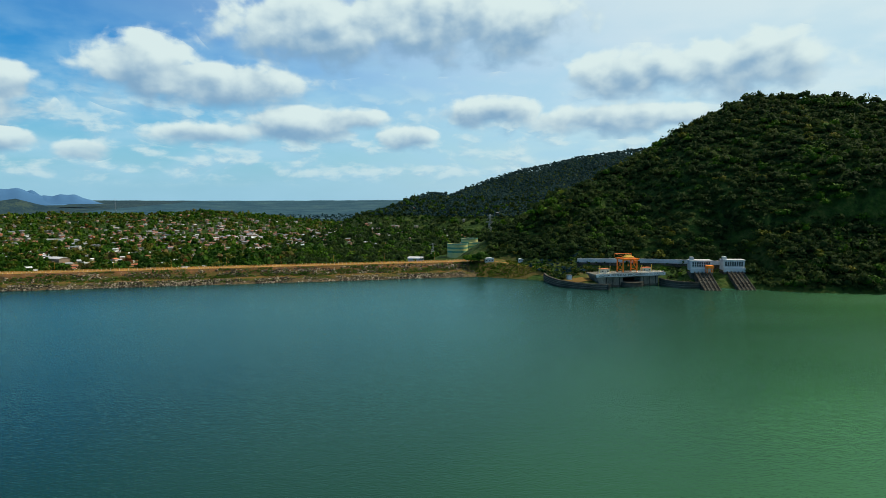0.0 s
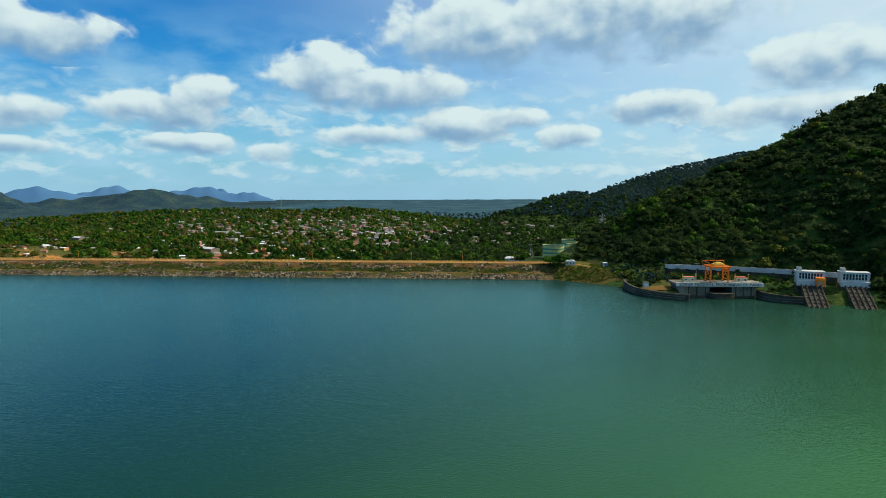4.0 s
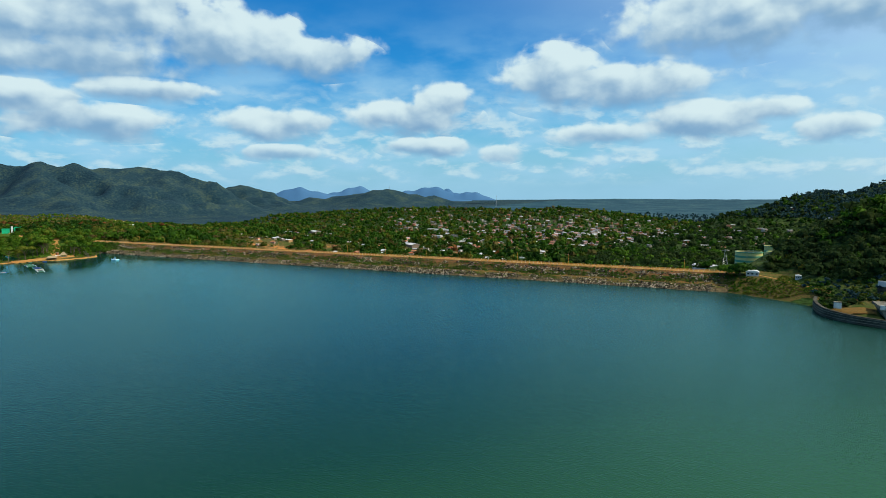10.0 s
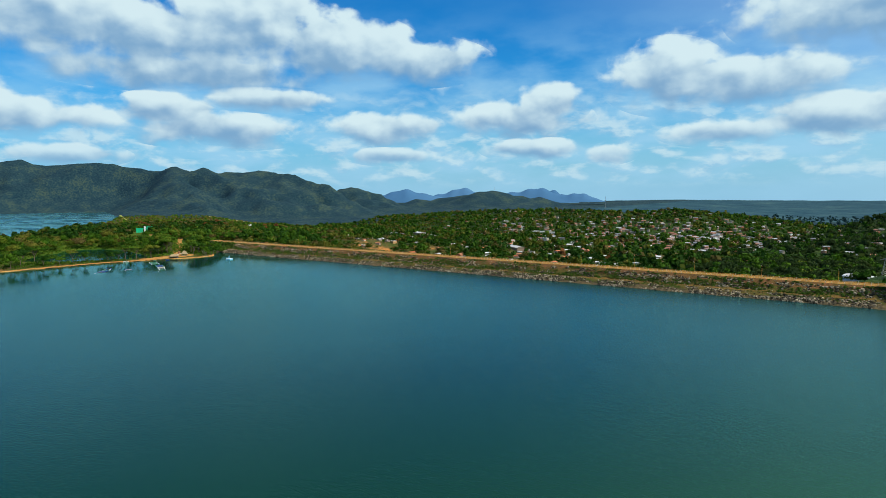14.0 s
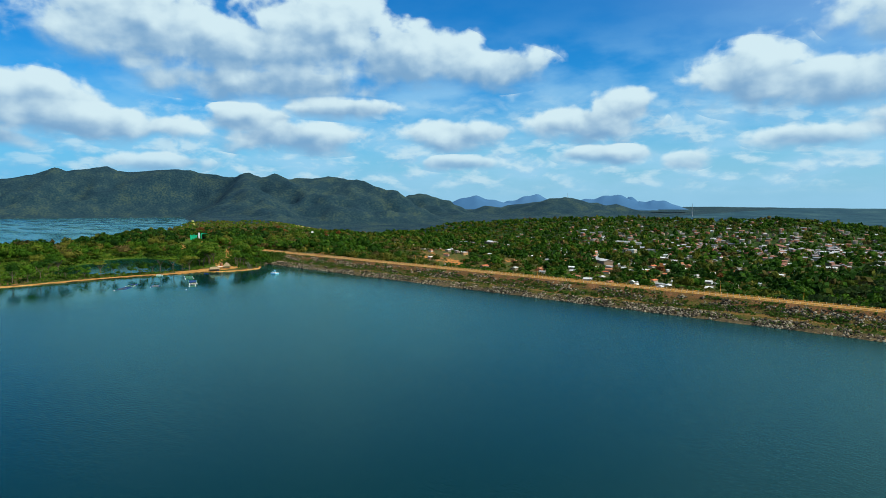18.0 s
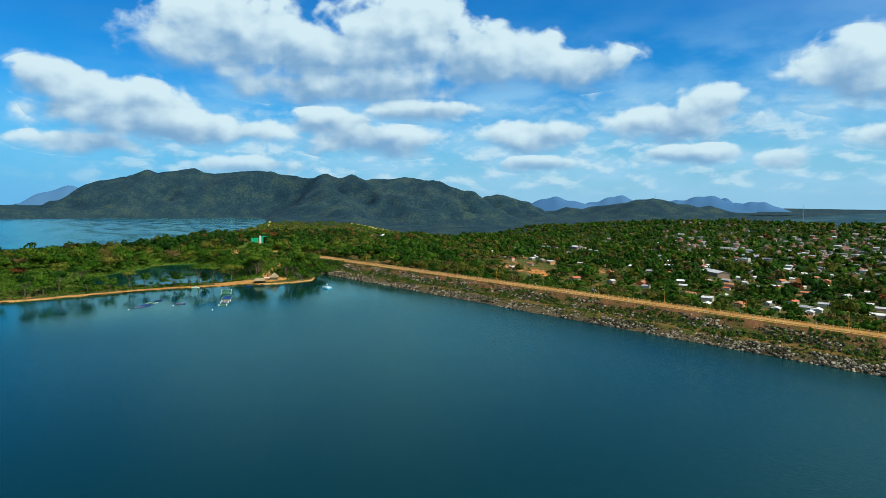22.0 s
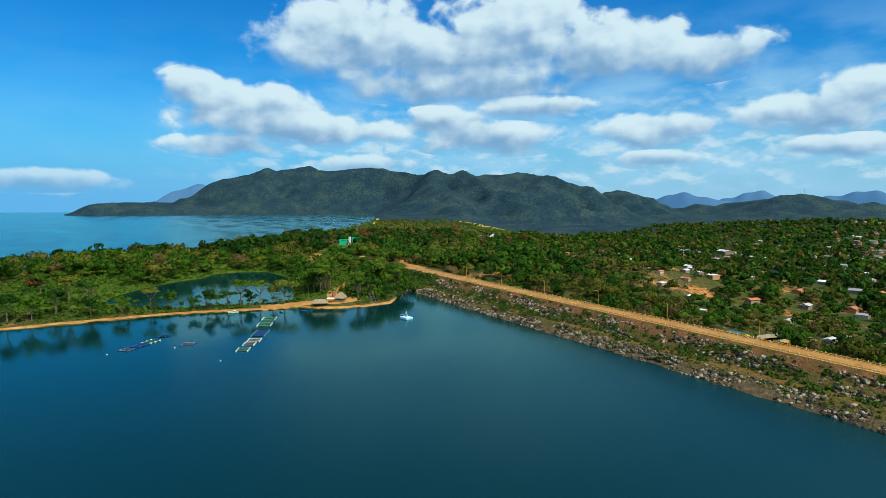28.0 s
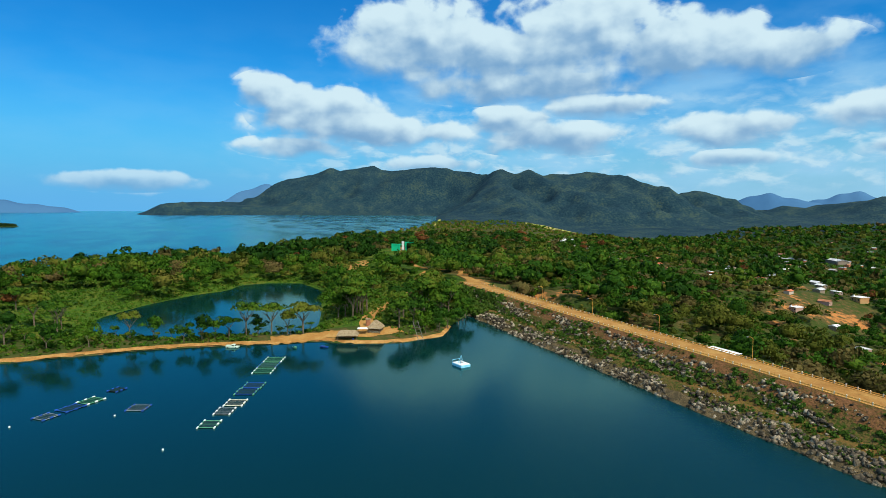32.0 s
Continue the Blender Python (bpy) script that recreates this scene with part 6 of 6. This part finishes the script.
def keep_pen(x, y):
    pd_, sd_ = poly_dist(x, y, POND), poly_dist(x, y, SHORE)
    d, s = behind_dam(x, y)
    roads = np.full(len(x), 1e9)
    for line in (((-606, 350), (-632, 356), (-668, 374), (-728, 399), (-790, 428)), ((-690, 440), (-762, 443), (-850, 466), (-1000, 500)), ((-800, 455), (-880, 425), (-1000, 440)), ((-826, 370), (-885, 388))):
        for a, b in zip(line, line[1:]):
            roads = np.minimum(roads, seg_dist(x, y, a, b)[0])
    bare = (np.hypot(x + 608, y - 345) < 24) | ((x > -622) & (y < 336)) | ((x > -640) & (y < 345) & (y > 215))
    meadow = (np.hypot((x + 690) / 1.6, y - 180) < 42)
    open_ = np.full(len(x), 1e9)
    for a, b, gap in (((-1010, 440), (-880, 412), 0.45), ((-922, 424), (-845, 404), 0.7), ((-860, 380), (-795, 366), 0.6), ((-815, 462), (-700, 436), 0.6), ((-735, 402), (-655, 366), 0.6)):
        open_ = np.minimum(open_, seg_dist(x, y, a, b)[0] * gap)
    return (open_ > 9) & (sd_ > 5) & (pd_ < -3) & ((d < 4) & (s < -18) | (s < -84)) & ~bare & (roads > 6.5) & ~(meadow & (np.sin(x * 1.3) * np.sin(y * 1.7) < 0.6))


pen = scatter(-1300, -585, 60, 700, 10.2, lambda x, y: keep_pen(x, y) & (y < 470 + (-620 - x) * 0.35), 51, 0.8, 2.1)
closest = (pen[:, 0] > -690) & (rng.random(len(pen)) < 0.55) | (pen[:, 0] > -640)
far_pen = pen[:, 0] < -860
forest("trees", pen[far_pen], KIND_MID, SPECIES, "green treetops towards the open lake")
forest("trees", pen[~closest & ~far_pen & (rng.random(len(pen)) < 0.94)], KIND_NEAR, SPECIES, "leafy green trees of the wooded peninsula")
forest("dry_trees", pen[~closest][::70] + (2, 2, 0.8, 0.1), KIND_NEAR, M_LEAF_DRY, "reddish dry-leaved trees among the green")

# trees near the shore, each one with its trunk and limbs
TREES = [
    tree_kind("tree", 7.5, 4.8, 2.0, 760, 0.46, 201, M_LEAF, "spreading umbrella-crowned tree on the shore", 0.3, 0.8, 5),
    tree_kind("tree", 8.0, 4.2, 3.2, 760, 0.5, 202, M_LEAF, "tall leafy tree on the shore", 0.3, 0.5, 4),
    tree_kind("tree", 6.0, 3.6, 2.8, 520, 0.46, 203, M_LEAF_DARK, "round bushy tree on the shore", 0.24, 0.3, 4),
    tree_kind("tree", 10.5, 5.4, 2.6, 520, 0.52, 204, M_LEAF, "broad thin-crowned tree with pale limbs", 0.34, 0.75, 6),
]
spots = [(-611, 322, 0, 1.25), (-613, 308, 3, 0.95), (-613, 297, 3, 1.0), (-610, 290, 0, 0.8), (-607, 279, 2, 1.0), (-611, 259, 2, 0.9), (-614, 249, 3, 0.8), (-609, 315, 1, 0.8), (-621, 219, 3, 1.0),
         (-636, 205, 1, 1.2), (-606, 272, 2, 0.7), (-607, 366, 1, 1.1), (-612, 374, 0, 1.1), (-618, 368, 1, 1.15), (-624, 380, 2, 1.2), (-608, 378, 2, 0.8), (-616, 384, 2, 0.9), (-632, 392, 1, 1.0), (-628, 372, 3, 1.1),
         (-616, 302, 2, 0.8), (-614, 284, 2, 0.75), (-604, 236, 2, 0.8), (-600, 222, 2, 1.0), (-606, 205, 1, 1.1), (-618, 232, 2, 0.7), (-598, 196, 2, 1.2), (-596, 186, 1, 1.1), (-640, 344, 1, 1.2), (-634, 352, 3, 1.0), (-648, 356, 3, 1.2)]
tr = random.Random(9)
for k in range(24):                                   # thicket on the spit between bay and pond
    spots.append((tr.uniform(-628, -606), 205 + 5.3 * k + tr.uniform(-2, 2), tr.choice((2, 2, 2, 1, 0)), tr.uniform(0.22, 0.42)))
spots += [(-604, 384, 2, 0.7), (-612, 391, 2, 0.9), (-621, 399, 2, 0.9), (-600, 377, 2, 0.7), (-609, 386, 1, 0.7), (-630, 404, 2, 1.0), (-638, 408, 1, 0.9)]
for x, y, z, sc in pen[closest][:170]:
    spots.append((x, y, tr.choice((0, 1, 1, 2, 3)), tr.uniform(0.95, 1.55) * (0.62 if y < 265 else 1.0)))
for x, y, k, sc in spots:
    copy_thing(TREES[k], pose(x, y, ground_z(x, y) - 0.1, 0, 0, tr.uniform(0, 360)) @ Matrix.Scale(sc * 1.2, 4))
for h in TREES:
    for o in (*h.children_recursive, h):
        bpy.data.objects.remove(o)
# undergrowth on the banks
ug = scatter(-870, -586, 150, 405, 2.9, lambda x, y: (poly_dist(x, y, SHORE) > 4.5) & (poly_dist(x, y, POND) < -1) & (np.hypot(x + 604, y - 346) > 17) & ~((x > -612) & (y > 302) & (y < 336)) & (waves(x, y, 22, 91) > -1.0), 92, 0.35, 1.1)
forest("undergrowth", ug, KIND_BUSH, [(M_GRASS, 0.35), (M_LEAF, 0.35), (M_LEAF_DARK, 0.3)], "bright green undergrowth along the shore", "bushes")

spit = scatter(-634, -602, 176, 334, 2.3, lambda x, y: (poly_dist(x, y, SHORE) > 4.0) & (poly_dist(x, y, POND) < 0) & ~((x > -610) & (y > 300)) & (waves(x, y, 26, 93) > -0.2), 94, 0.3, 1.05)
forest("thicket", spit, KIND_BUSH, [(M_LEAF_DARK, 0.4), (M_LEAF, 0.35), (M_GRASS, 0.25)], "leafy green thicket on the narrow spit", "bushes")

# palm-thatched huts
def hut(x, y, rz, w, l, wall_h, rise, label, open_front):
    t = thing("thatched_hut", pose(x, y, ground_z(x, y) + 0.1, 0, 0, rz) @ Matrix.Scale(0.86, 4), label, "hut", "thatched huts on the shore")
    bm = bmesh.new()
    ring = []
    for k, (f, z) in enumerate(((1.0, wall_h - 0.5), (0.96, wall_h - 0.15), (0.55, wall_h + rise * 0.55), (0.12, wall_h + rise))):
        row = []
        for sx, sy in ((-1, -1), (0, -1.02), (1, -1), (1.02, 0), (1, 1), (0, 1.02), (-1, 1), (-1.02, 0)):
            lx = (w / 2 + 0.9) * f if not open_front else (w / 2 + 0.7) * (f if k < 2 else max(f, 0.0) ** 0.2 * 0.95)
            row.append(bm.verts.new((sx * lx, sy * (l / 2 + 0.9) * f, z + 0.1 * math.sin(7 * sx + 5 * sy))))
        ring.append(row)
    for a, b in zip(ring, ring[1:]):
        for k in range(8):
            bm.faces.new((a[k], a[(k + 1) % 8], b[(k + 1) % 8], b[k]))
    bm.faces.new(ring[-1])
    bm.faces.new(list(reversed(ring[0])))
    part("thatch_roof", bm, M_THATCH, t)
    for sx in (-1, 1):
        for sy in (-1, 1):
            part("post", rods(((sx * w / 2, sy * l / 2, -0.6), (sx * w / 2, sy * l / 2, wall_h), 0.11), n=6), M_WOOD, t)
    if not open_front:
        for z in (0.25, 0.85):
            part("rail", boxes((-w / 2, -l / 2 - 0.05, z, w / 2, -l / 2 + 0.05, z + 0.35), (w / 2 - 0.05, -l / 2, z, w / 2 + 0.05, l / 2, z + 0.35)), M_WOOD, t)
        part("counter", boxes((-w / 2 + 0.2, -l / 2 + 0.1, 0, w / 2 - 0.2, -l / 2 + 0.6, 1.0)), M_CREAM, t)
    else:
        part("back_wall", boxes((-w / 2, l / 2 - 0.1, -0.4, w / 2, l / 2, wall_h - 0.3)), M_WOOD, t)
        part("table", boxes((-w / 3, -l / 2 + 0.3, 0.65, w / 4, -l / 2 + 1.2, 0.75)), M_WOOD, t)
        part("tub", rods(((w / 3, -l / 2 - 0.4, 0), (w / 3, -l / 2 - 0.4, 0.8), 0.3), n=10), M_BLUEP, t, "blue plastic tub")
    return t


hut(-604, 354.5, 66, 6.0, 7.0, 2.6, 3.6, "hip-roofed palm-thatched hut with open sides", False)
hut(-598, 341, 76, 9.6, 5.6, 2.3, 2.1, "long low thatched shelter facing the water", True)
t = thing("awning", pose(-602, 348.2, ground_z(-602, 348), 0, 0, 76), "white tarpaulin awning between two huts", "awning")
part("sheet", boxes((-2.4, -1.9, 2.6, 2.4, 1.9, 2.68)), M_WHITE, t)
for x in (-2.2, 2.2):
    for y in (-1.7, 1.7):
        part("post", rods(((x, y, -0.4), (x, y, 2.6), 0.05), n=5), M_WOOD, t)
t = thing("brick_kiln", pose(-612, 352, ground_z(-612, 352)), "small reddish brick tower behind the huts", "kiln")
part("body", boxes((-1.0, -1.0, -0.4, 1.0, 1.0, 3.2), bevel=0.06), M_RUST, t)
part("cap", boxes((-1.25, -1.25, 3.22, 1.25, 1.25, 3.5), bevel=0.05), M_THATCH, t)
t = thing("slipway_ramp", pose(-592, 372, 0.4, 0, 0, 100), "steep pale wooden ladder ramp by the water", "ramp")
for x in (-1.2, 1.2):
    part("rail", rods(((x, -3.0, 0.0), (x, 4.0, 7.5), 0.14), n=6), M_CONC, t)
for k in range(8):
    part("rung", rods(((-1.2, -2.6 + 0.85 * k, 0.45 + 0.91 * k), (1.2, -2.6 + 0.85 * k, 0.45 + 0.91 * k), 0.07), n=5), M_CONC, t)

# pickup truck parked on the beach
t = thing("pickup_truck", pose(-596.5, 292.5, ground_z(-598, 292.5) + 0.15, 0, 0, 72), "pale green pickup truck parked on the sand", "pickup truck")
M_CAR = noisy("pale_car_paint", [(0.42, 0.55, 0.46), (0.52, 0.64, 0.55)], 0.5, 0.35, coords="World")
part("body", boxes((-2.7, -0.95, 0.45, 2.7, 0.95, 1.05), bevel=0.1), M_CAR, t)
part("cab", boxes((-0.3, -0.88, 1.0, 1.3, 0.88, 1.85), bevel=0.2), M_CAR, t)
part("bed_wall", boxes((-2.65, -0.93, 1.0, -0.4, -0.83, 1.35), (-2.65, 0.83, 1.0, -0.4, 0.93, 1.35), (-2.68, -0.9, 1.0, -2.58, 0.9, 1.35)), M_CAR, t)
part("windscreen", boxes((1.22, -0.7, 1.15, 1.33, 0.7, 1.68)), M_GLASS, t)
part("side_window", boxes((0.0, -0.9, 1.2, 0.95, -0.86, 1.65)), M_GLASS, t)
for x in (-1.7, 1.75):
    for y in (-0.85, 0.85):
        w = part("wheel", rods(((x, y - 0.12, 0.38), (x, y + 0.12, 0.38), 0.38), n=14), M_BLACK, t)
        part("rim", rods(((x, y - 0.14, 0.38), (x, y + 0.14, 0.38), 0.2), n=10), M_STEEL, w)


# floating fish cages: tube frames with floats and a net
def cage(x, y, rz, w, l, frame_mat, float_mat, label, net=M_NET):
    t = thing("fish_cage", pose(x, y, 0.12, 0, 0, rz), label, "fish cage", "floating fish cages in the bay")
    for a, b in (((-w, -l), (w, -l)), ((w, -l), (w, l)), ((w, l), (-w, l)), ((-w, l), (-w, -l))):
        part("frame_tube", rods(((a[0] / 2, a[1] / 2, 0.1), (b[0] / 2, b[1] / 2, 0.1), 0.1), n=7), frame_mat, t)
    for sx in (-1, 0, 1):
        for sy in (-1, 1):
            c = Vector((sx * w / 2, sy * l / 2, 0.1))
            part("float", rods((c - Vector((0.42, 0, 0)), c + Vector((0.42, 0, 0)), 0.26), n=10), float_mat, t)
    part("net", boxes((-w / 2 + 0.15, -l / 2 + 0.15, 0.06, w / 2 - 0.15, l / 2 - 0.15, 0.1)), net, t)
    bm = bmesh.new()
    for k in range(1, 5):
        box(bm, -w / 2 + w * k / 5 - 0.02, -l / 2, 0.101, -w / 2 + w * k / 5 + 0.02, l / 2, 0.13)
    part("net_line", bm, frame_mat, t)
    return t


M_DARKNET = noisy("dark_wet_net", [(0.002, 0.016, 0.018), (0.005, 0.030, 0.030)], 2.0, 0.6, coords="World")
for x, y in ((-504.5, 294), (-514.5, 297)):
    cage(x, y, 167, 5.2, 4.6, M_TANK_G if x > -510 else M_STEEL, M_WHITE, "square fish cage with white floats", M_DARKNET)
cage(-521.5, 299.5, 167, 5.4, 5.4, M_CREAM, M_WHITE, "square fish cage with a pale frame", M_DARKNET)
for x, y in ((-532, 302), (-538.5, 304)):
    cage(x, y, 167, 5.4, 6.0, M_BLUEP, M_TANK_G, "dark blue fish cage low in the water", M_DARKNET)
for x, y, m in ((-556, 306.5, M_WHITE), (-563.5, 308, M_BLUEP), (-571.5, 310, M_WHITE)):
    cage(x, y, 167, 6.0, 6.6, M_TANK_G, m, "green-netted fish cage near the shore", M_DARKNET if m is M_BLUEP else M_NET)
cage(-521.5, 248.5, 145, 4.6, 4.4, M_STEEL, M_BLUEP, "loose fish cage with blue and white floats", M_DARKNET)
cage(-528, 252.8, 145, 6.0, 4.4, M_BLUEP, M_BLUEP, "dark fish cage with blue floats", M_DARKNET)
cage(-534, 256.4, 145, 5.6, 4.6, M_TANK_G, M_WHITE, "green-netted fish cage with white floats")
cage(-544, 261.2, 150, 3.8, 3.4, M_BLACK, M_BLUEP, "small dark fish cage", M_DARKNET)
cage(-523.5, 272, 165, 4.8, 5.0, M_STEEL, M_BLUEP, "square fish cage with blue floats", M_DARKNET)
for x, y in ((-515, 242), (-518, 267), (-489, 285)):
    t = thing("buoy", pose(x, y, 0.1), "small white floating buoy", "buoy", "buoys in the bay")
    part("body", lathe([(0.01, -0.3), (0.22, -0.15), (0.27, 0.1), (0.2, 0.28), (0.01, 0.34)], 12), M_WHITE, t)

# floating work raft
t = thing("raft", pose(-546.5, 378.6, 0.0, 0, 0, 20), "pale blue floating raft with a small derrick", "raft")
part("hull", boxes((-3.0, -2.2, -0.4, 3.0, 2.2, 0.95), bevel=0.12), M_LIGHTBLUE, t)
part("deck", boxes((-2.9, -2.1, 0.955, 2.9, 2.1, 1.05)), M_WHITE, t)
part("derrick", rods(((-0.9, -0.9, 1.0), (0, 0, 4.0), 0.08), ((0.9, -0.9, 1.0), (0, 0, 4.0), 0.08), ((0, 1.1, 1.0), (0, 0, 4.0), 0.08), n=6), M_LIGHTBLUE, t)
part("winch", boxes((-0.5, -0.4, 1.051, 0.5, 0.4, 1.7), bevel=0.06), M_STEEL, t)
part("handrail", rods(((-2.8, -2.0, 1.0), (-2.8, -2.0, 2.0), 0.05), ((-2.8, 2.0, 1.0), (-2.8, 2.0, 2.0), 0.05), ((-2.8, -2.0, 2.0), (-2.8, 2.0, 2.0), 0.05), n=5), M_LIGHTBLUE, t)
for x, y, rz, mat, lab in ((-589, 318, 20, M_TANK_G, "green rowing boat pulled to the beach"), (-587.5, 330, 60, M_BLUEP, "small blue boat at the beach")):
    t = thing("rowing_boat", pose(x, y, 0.1, 0, 0, rz), lab, "boat", "small boats at the beach")
    bm = bmesh.new()
    rows = []
    for k, xx in enumerate((-1.8, -0.9, 0.2, 1.2, 2.0)):
        h = (0.55, 0.7, 0.75, 0.5, 0.05)[k]
        rows.append([bm.verts.new(c) for c in ((xx, -h, 0.55), (xx, -h * 0.6, 0.0), (xx, h * 0.6, 0.0), (xx, h, 0.55), (xx, h * 0.8, 0.5), (xx, h * 0.45, 0.15), (xx, -h * 0.45, 0.15), (xx, -h * 0.8, 0.5))])
    for a, b in zip(rows, rows[1:]):
        for k in range(8):
            bm.faces.new((a[k], b[k], b[(k + 1) % 8], a[(k + 1) % 8]))
    bm.faces.new(rows[0][::-1])
    part("hull", bm, mat, t)
    part("thwart", boxes((-0.15, -0.6, 0.38, 0.15, 0.6, 0.44)), M_WOOD, t)

# green gateway and houses at the head of the lane
gz = ground_z(-960, 435)
t = thing("gateway", pose(-960, 435, gz + 1.6, 0, 0, 62) @ Matrix.Scale(0.9, 4), "bright green painted gateway on the lane", "gate")
for x in (-13, -4, 4, 13):
    part("pillar", boxes((x - 0.8, -0.8, -1.5, x + 0.8, 0.8, 8.2 if x > 0 else 6.0), bevel=0.05), M_GREEN, t)
part("beam", boxes((3.2, -0.9, 8.21, 13.8, 0.9, 9.6), bevel=0.05), M_GREEN, t)
part("side_beam", boxes((-13.8, -0.7, 6.01, 3.1, 0.7, 7.0), bevel=0.05), M_GREEN, t)
part("panel", boxes((-12, -0.2, -1.2, -5, 0.2, 5.9)), M_GREEN, t)
part("door_leaf", boxes((5, -0.15, -1.0, 12, 0.15, 7.4)), M_BLACK, t)
part("finial", boxes((-1.0, -1.0, -1.2, 1.6, 1.0, 10.4), bevel=0.06), M_WHITE, t)
# ---- far hills and shores, a plain backdrop ----
def far_hill(x, y, w, h, base, seed, mat, name="backdrop_hill"):
    """A long rounded hill seen far off, across the line of sight from the lake."""
    r = np.random.default_rng(seed)
    out = Vector((x + 150, y - 200, 0)).normalized()
    side = Vector((-out.y, out.x, 0))
    n, m = 40, 6
    V, F = [], []
    for k in range(n + 1):
        u = 2 * k / n - 1
        top = h * max(0.0, (1 - abs(u) ** 1.7)) * (1 + 0.10 * math.sin(u * 7 + seed) + 0.06 * math.sin(u * 17 + 2 * seed))
        for j in range(m + 1):
            v = j / m
            p = Vector((x, y, 0)) + side * (u * w) + out * (-160 * (1 - v))
            V.append((p.x, p.y, base + top * math.sin(v * math.pi / 2)))
    for k in range(n):
        for j in range(m):
            a = k * (m + 1) + j
            F.append((a, a + m + 1, a + m + 2, a + 1))
    ob = new(name, mesh_np(name, V, F, mat, smooth=True))
    return tagged(ob, "hazy blue hills far beyond the plain", "hills", kind="structure")


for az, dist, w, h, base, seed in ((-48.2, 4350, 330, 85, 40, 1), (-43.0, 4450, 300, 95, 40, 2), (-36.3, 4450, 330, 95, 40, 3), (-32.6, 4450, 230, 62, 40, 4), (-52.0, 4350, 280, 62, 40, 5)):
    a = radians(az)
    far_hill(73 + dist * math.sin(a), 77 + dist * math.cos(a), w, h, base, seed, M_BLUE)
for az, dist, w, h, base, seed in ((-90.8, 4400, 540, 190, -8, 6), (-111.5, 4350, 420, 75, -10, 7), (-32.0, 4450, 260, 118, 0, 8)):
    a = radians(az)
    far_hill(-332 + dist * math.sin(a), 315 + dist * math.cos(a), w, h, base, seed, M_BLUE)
# a wooded islet in the lake
ix, iy = np.meshgrid(np.linspace(-2060, -1990, 15), np.linspace(-420, -320, 21))
iz = 4.5 * np.clip(1 - ((ix + 2025) / 33) ** 2 - ((iy + 372) / 48) ** 2, -0.5, 1)
k = np.arange(ix.size).reshape(ix.shape)
islet = new("islet", mesh_np("islet", np.stack([ix.ravel(), iy.ravel(), iz.ravel()], 1), np.stack([k[:-1, :-1], k[:-1, 1:], k[1:, 1:], k[1:, :-1]], -1).reshape(-1, 4), M_FOREST_FLOOR, True))
tagged(islet, "low wooded islet in the lake", "islet", kind="structure")
ip = np.stack([ix.ravel(), iy.ravel(), iz.ravel() - 1.5, np.full(ix.size, 0.8)], 1)[iz.ravel() > 1.0]
forest("islet_trees", ip, KIND_FAR, M_LEAF_HILL, "dark trees covering the islet")
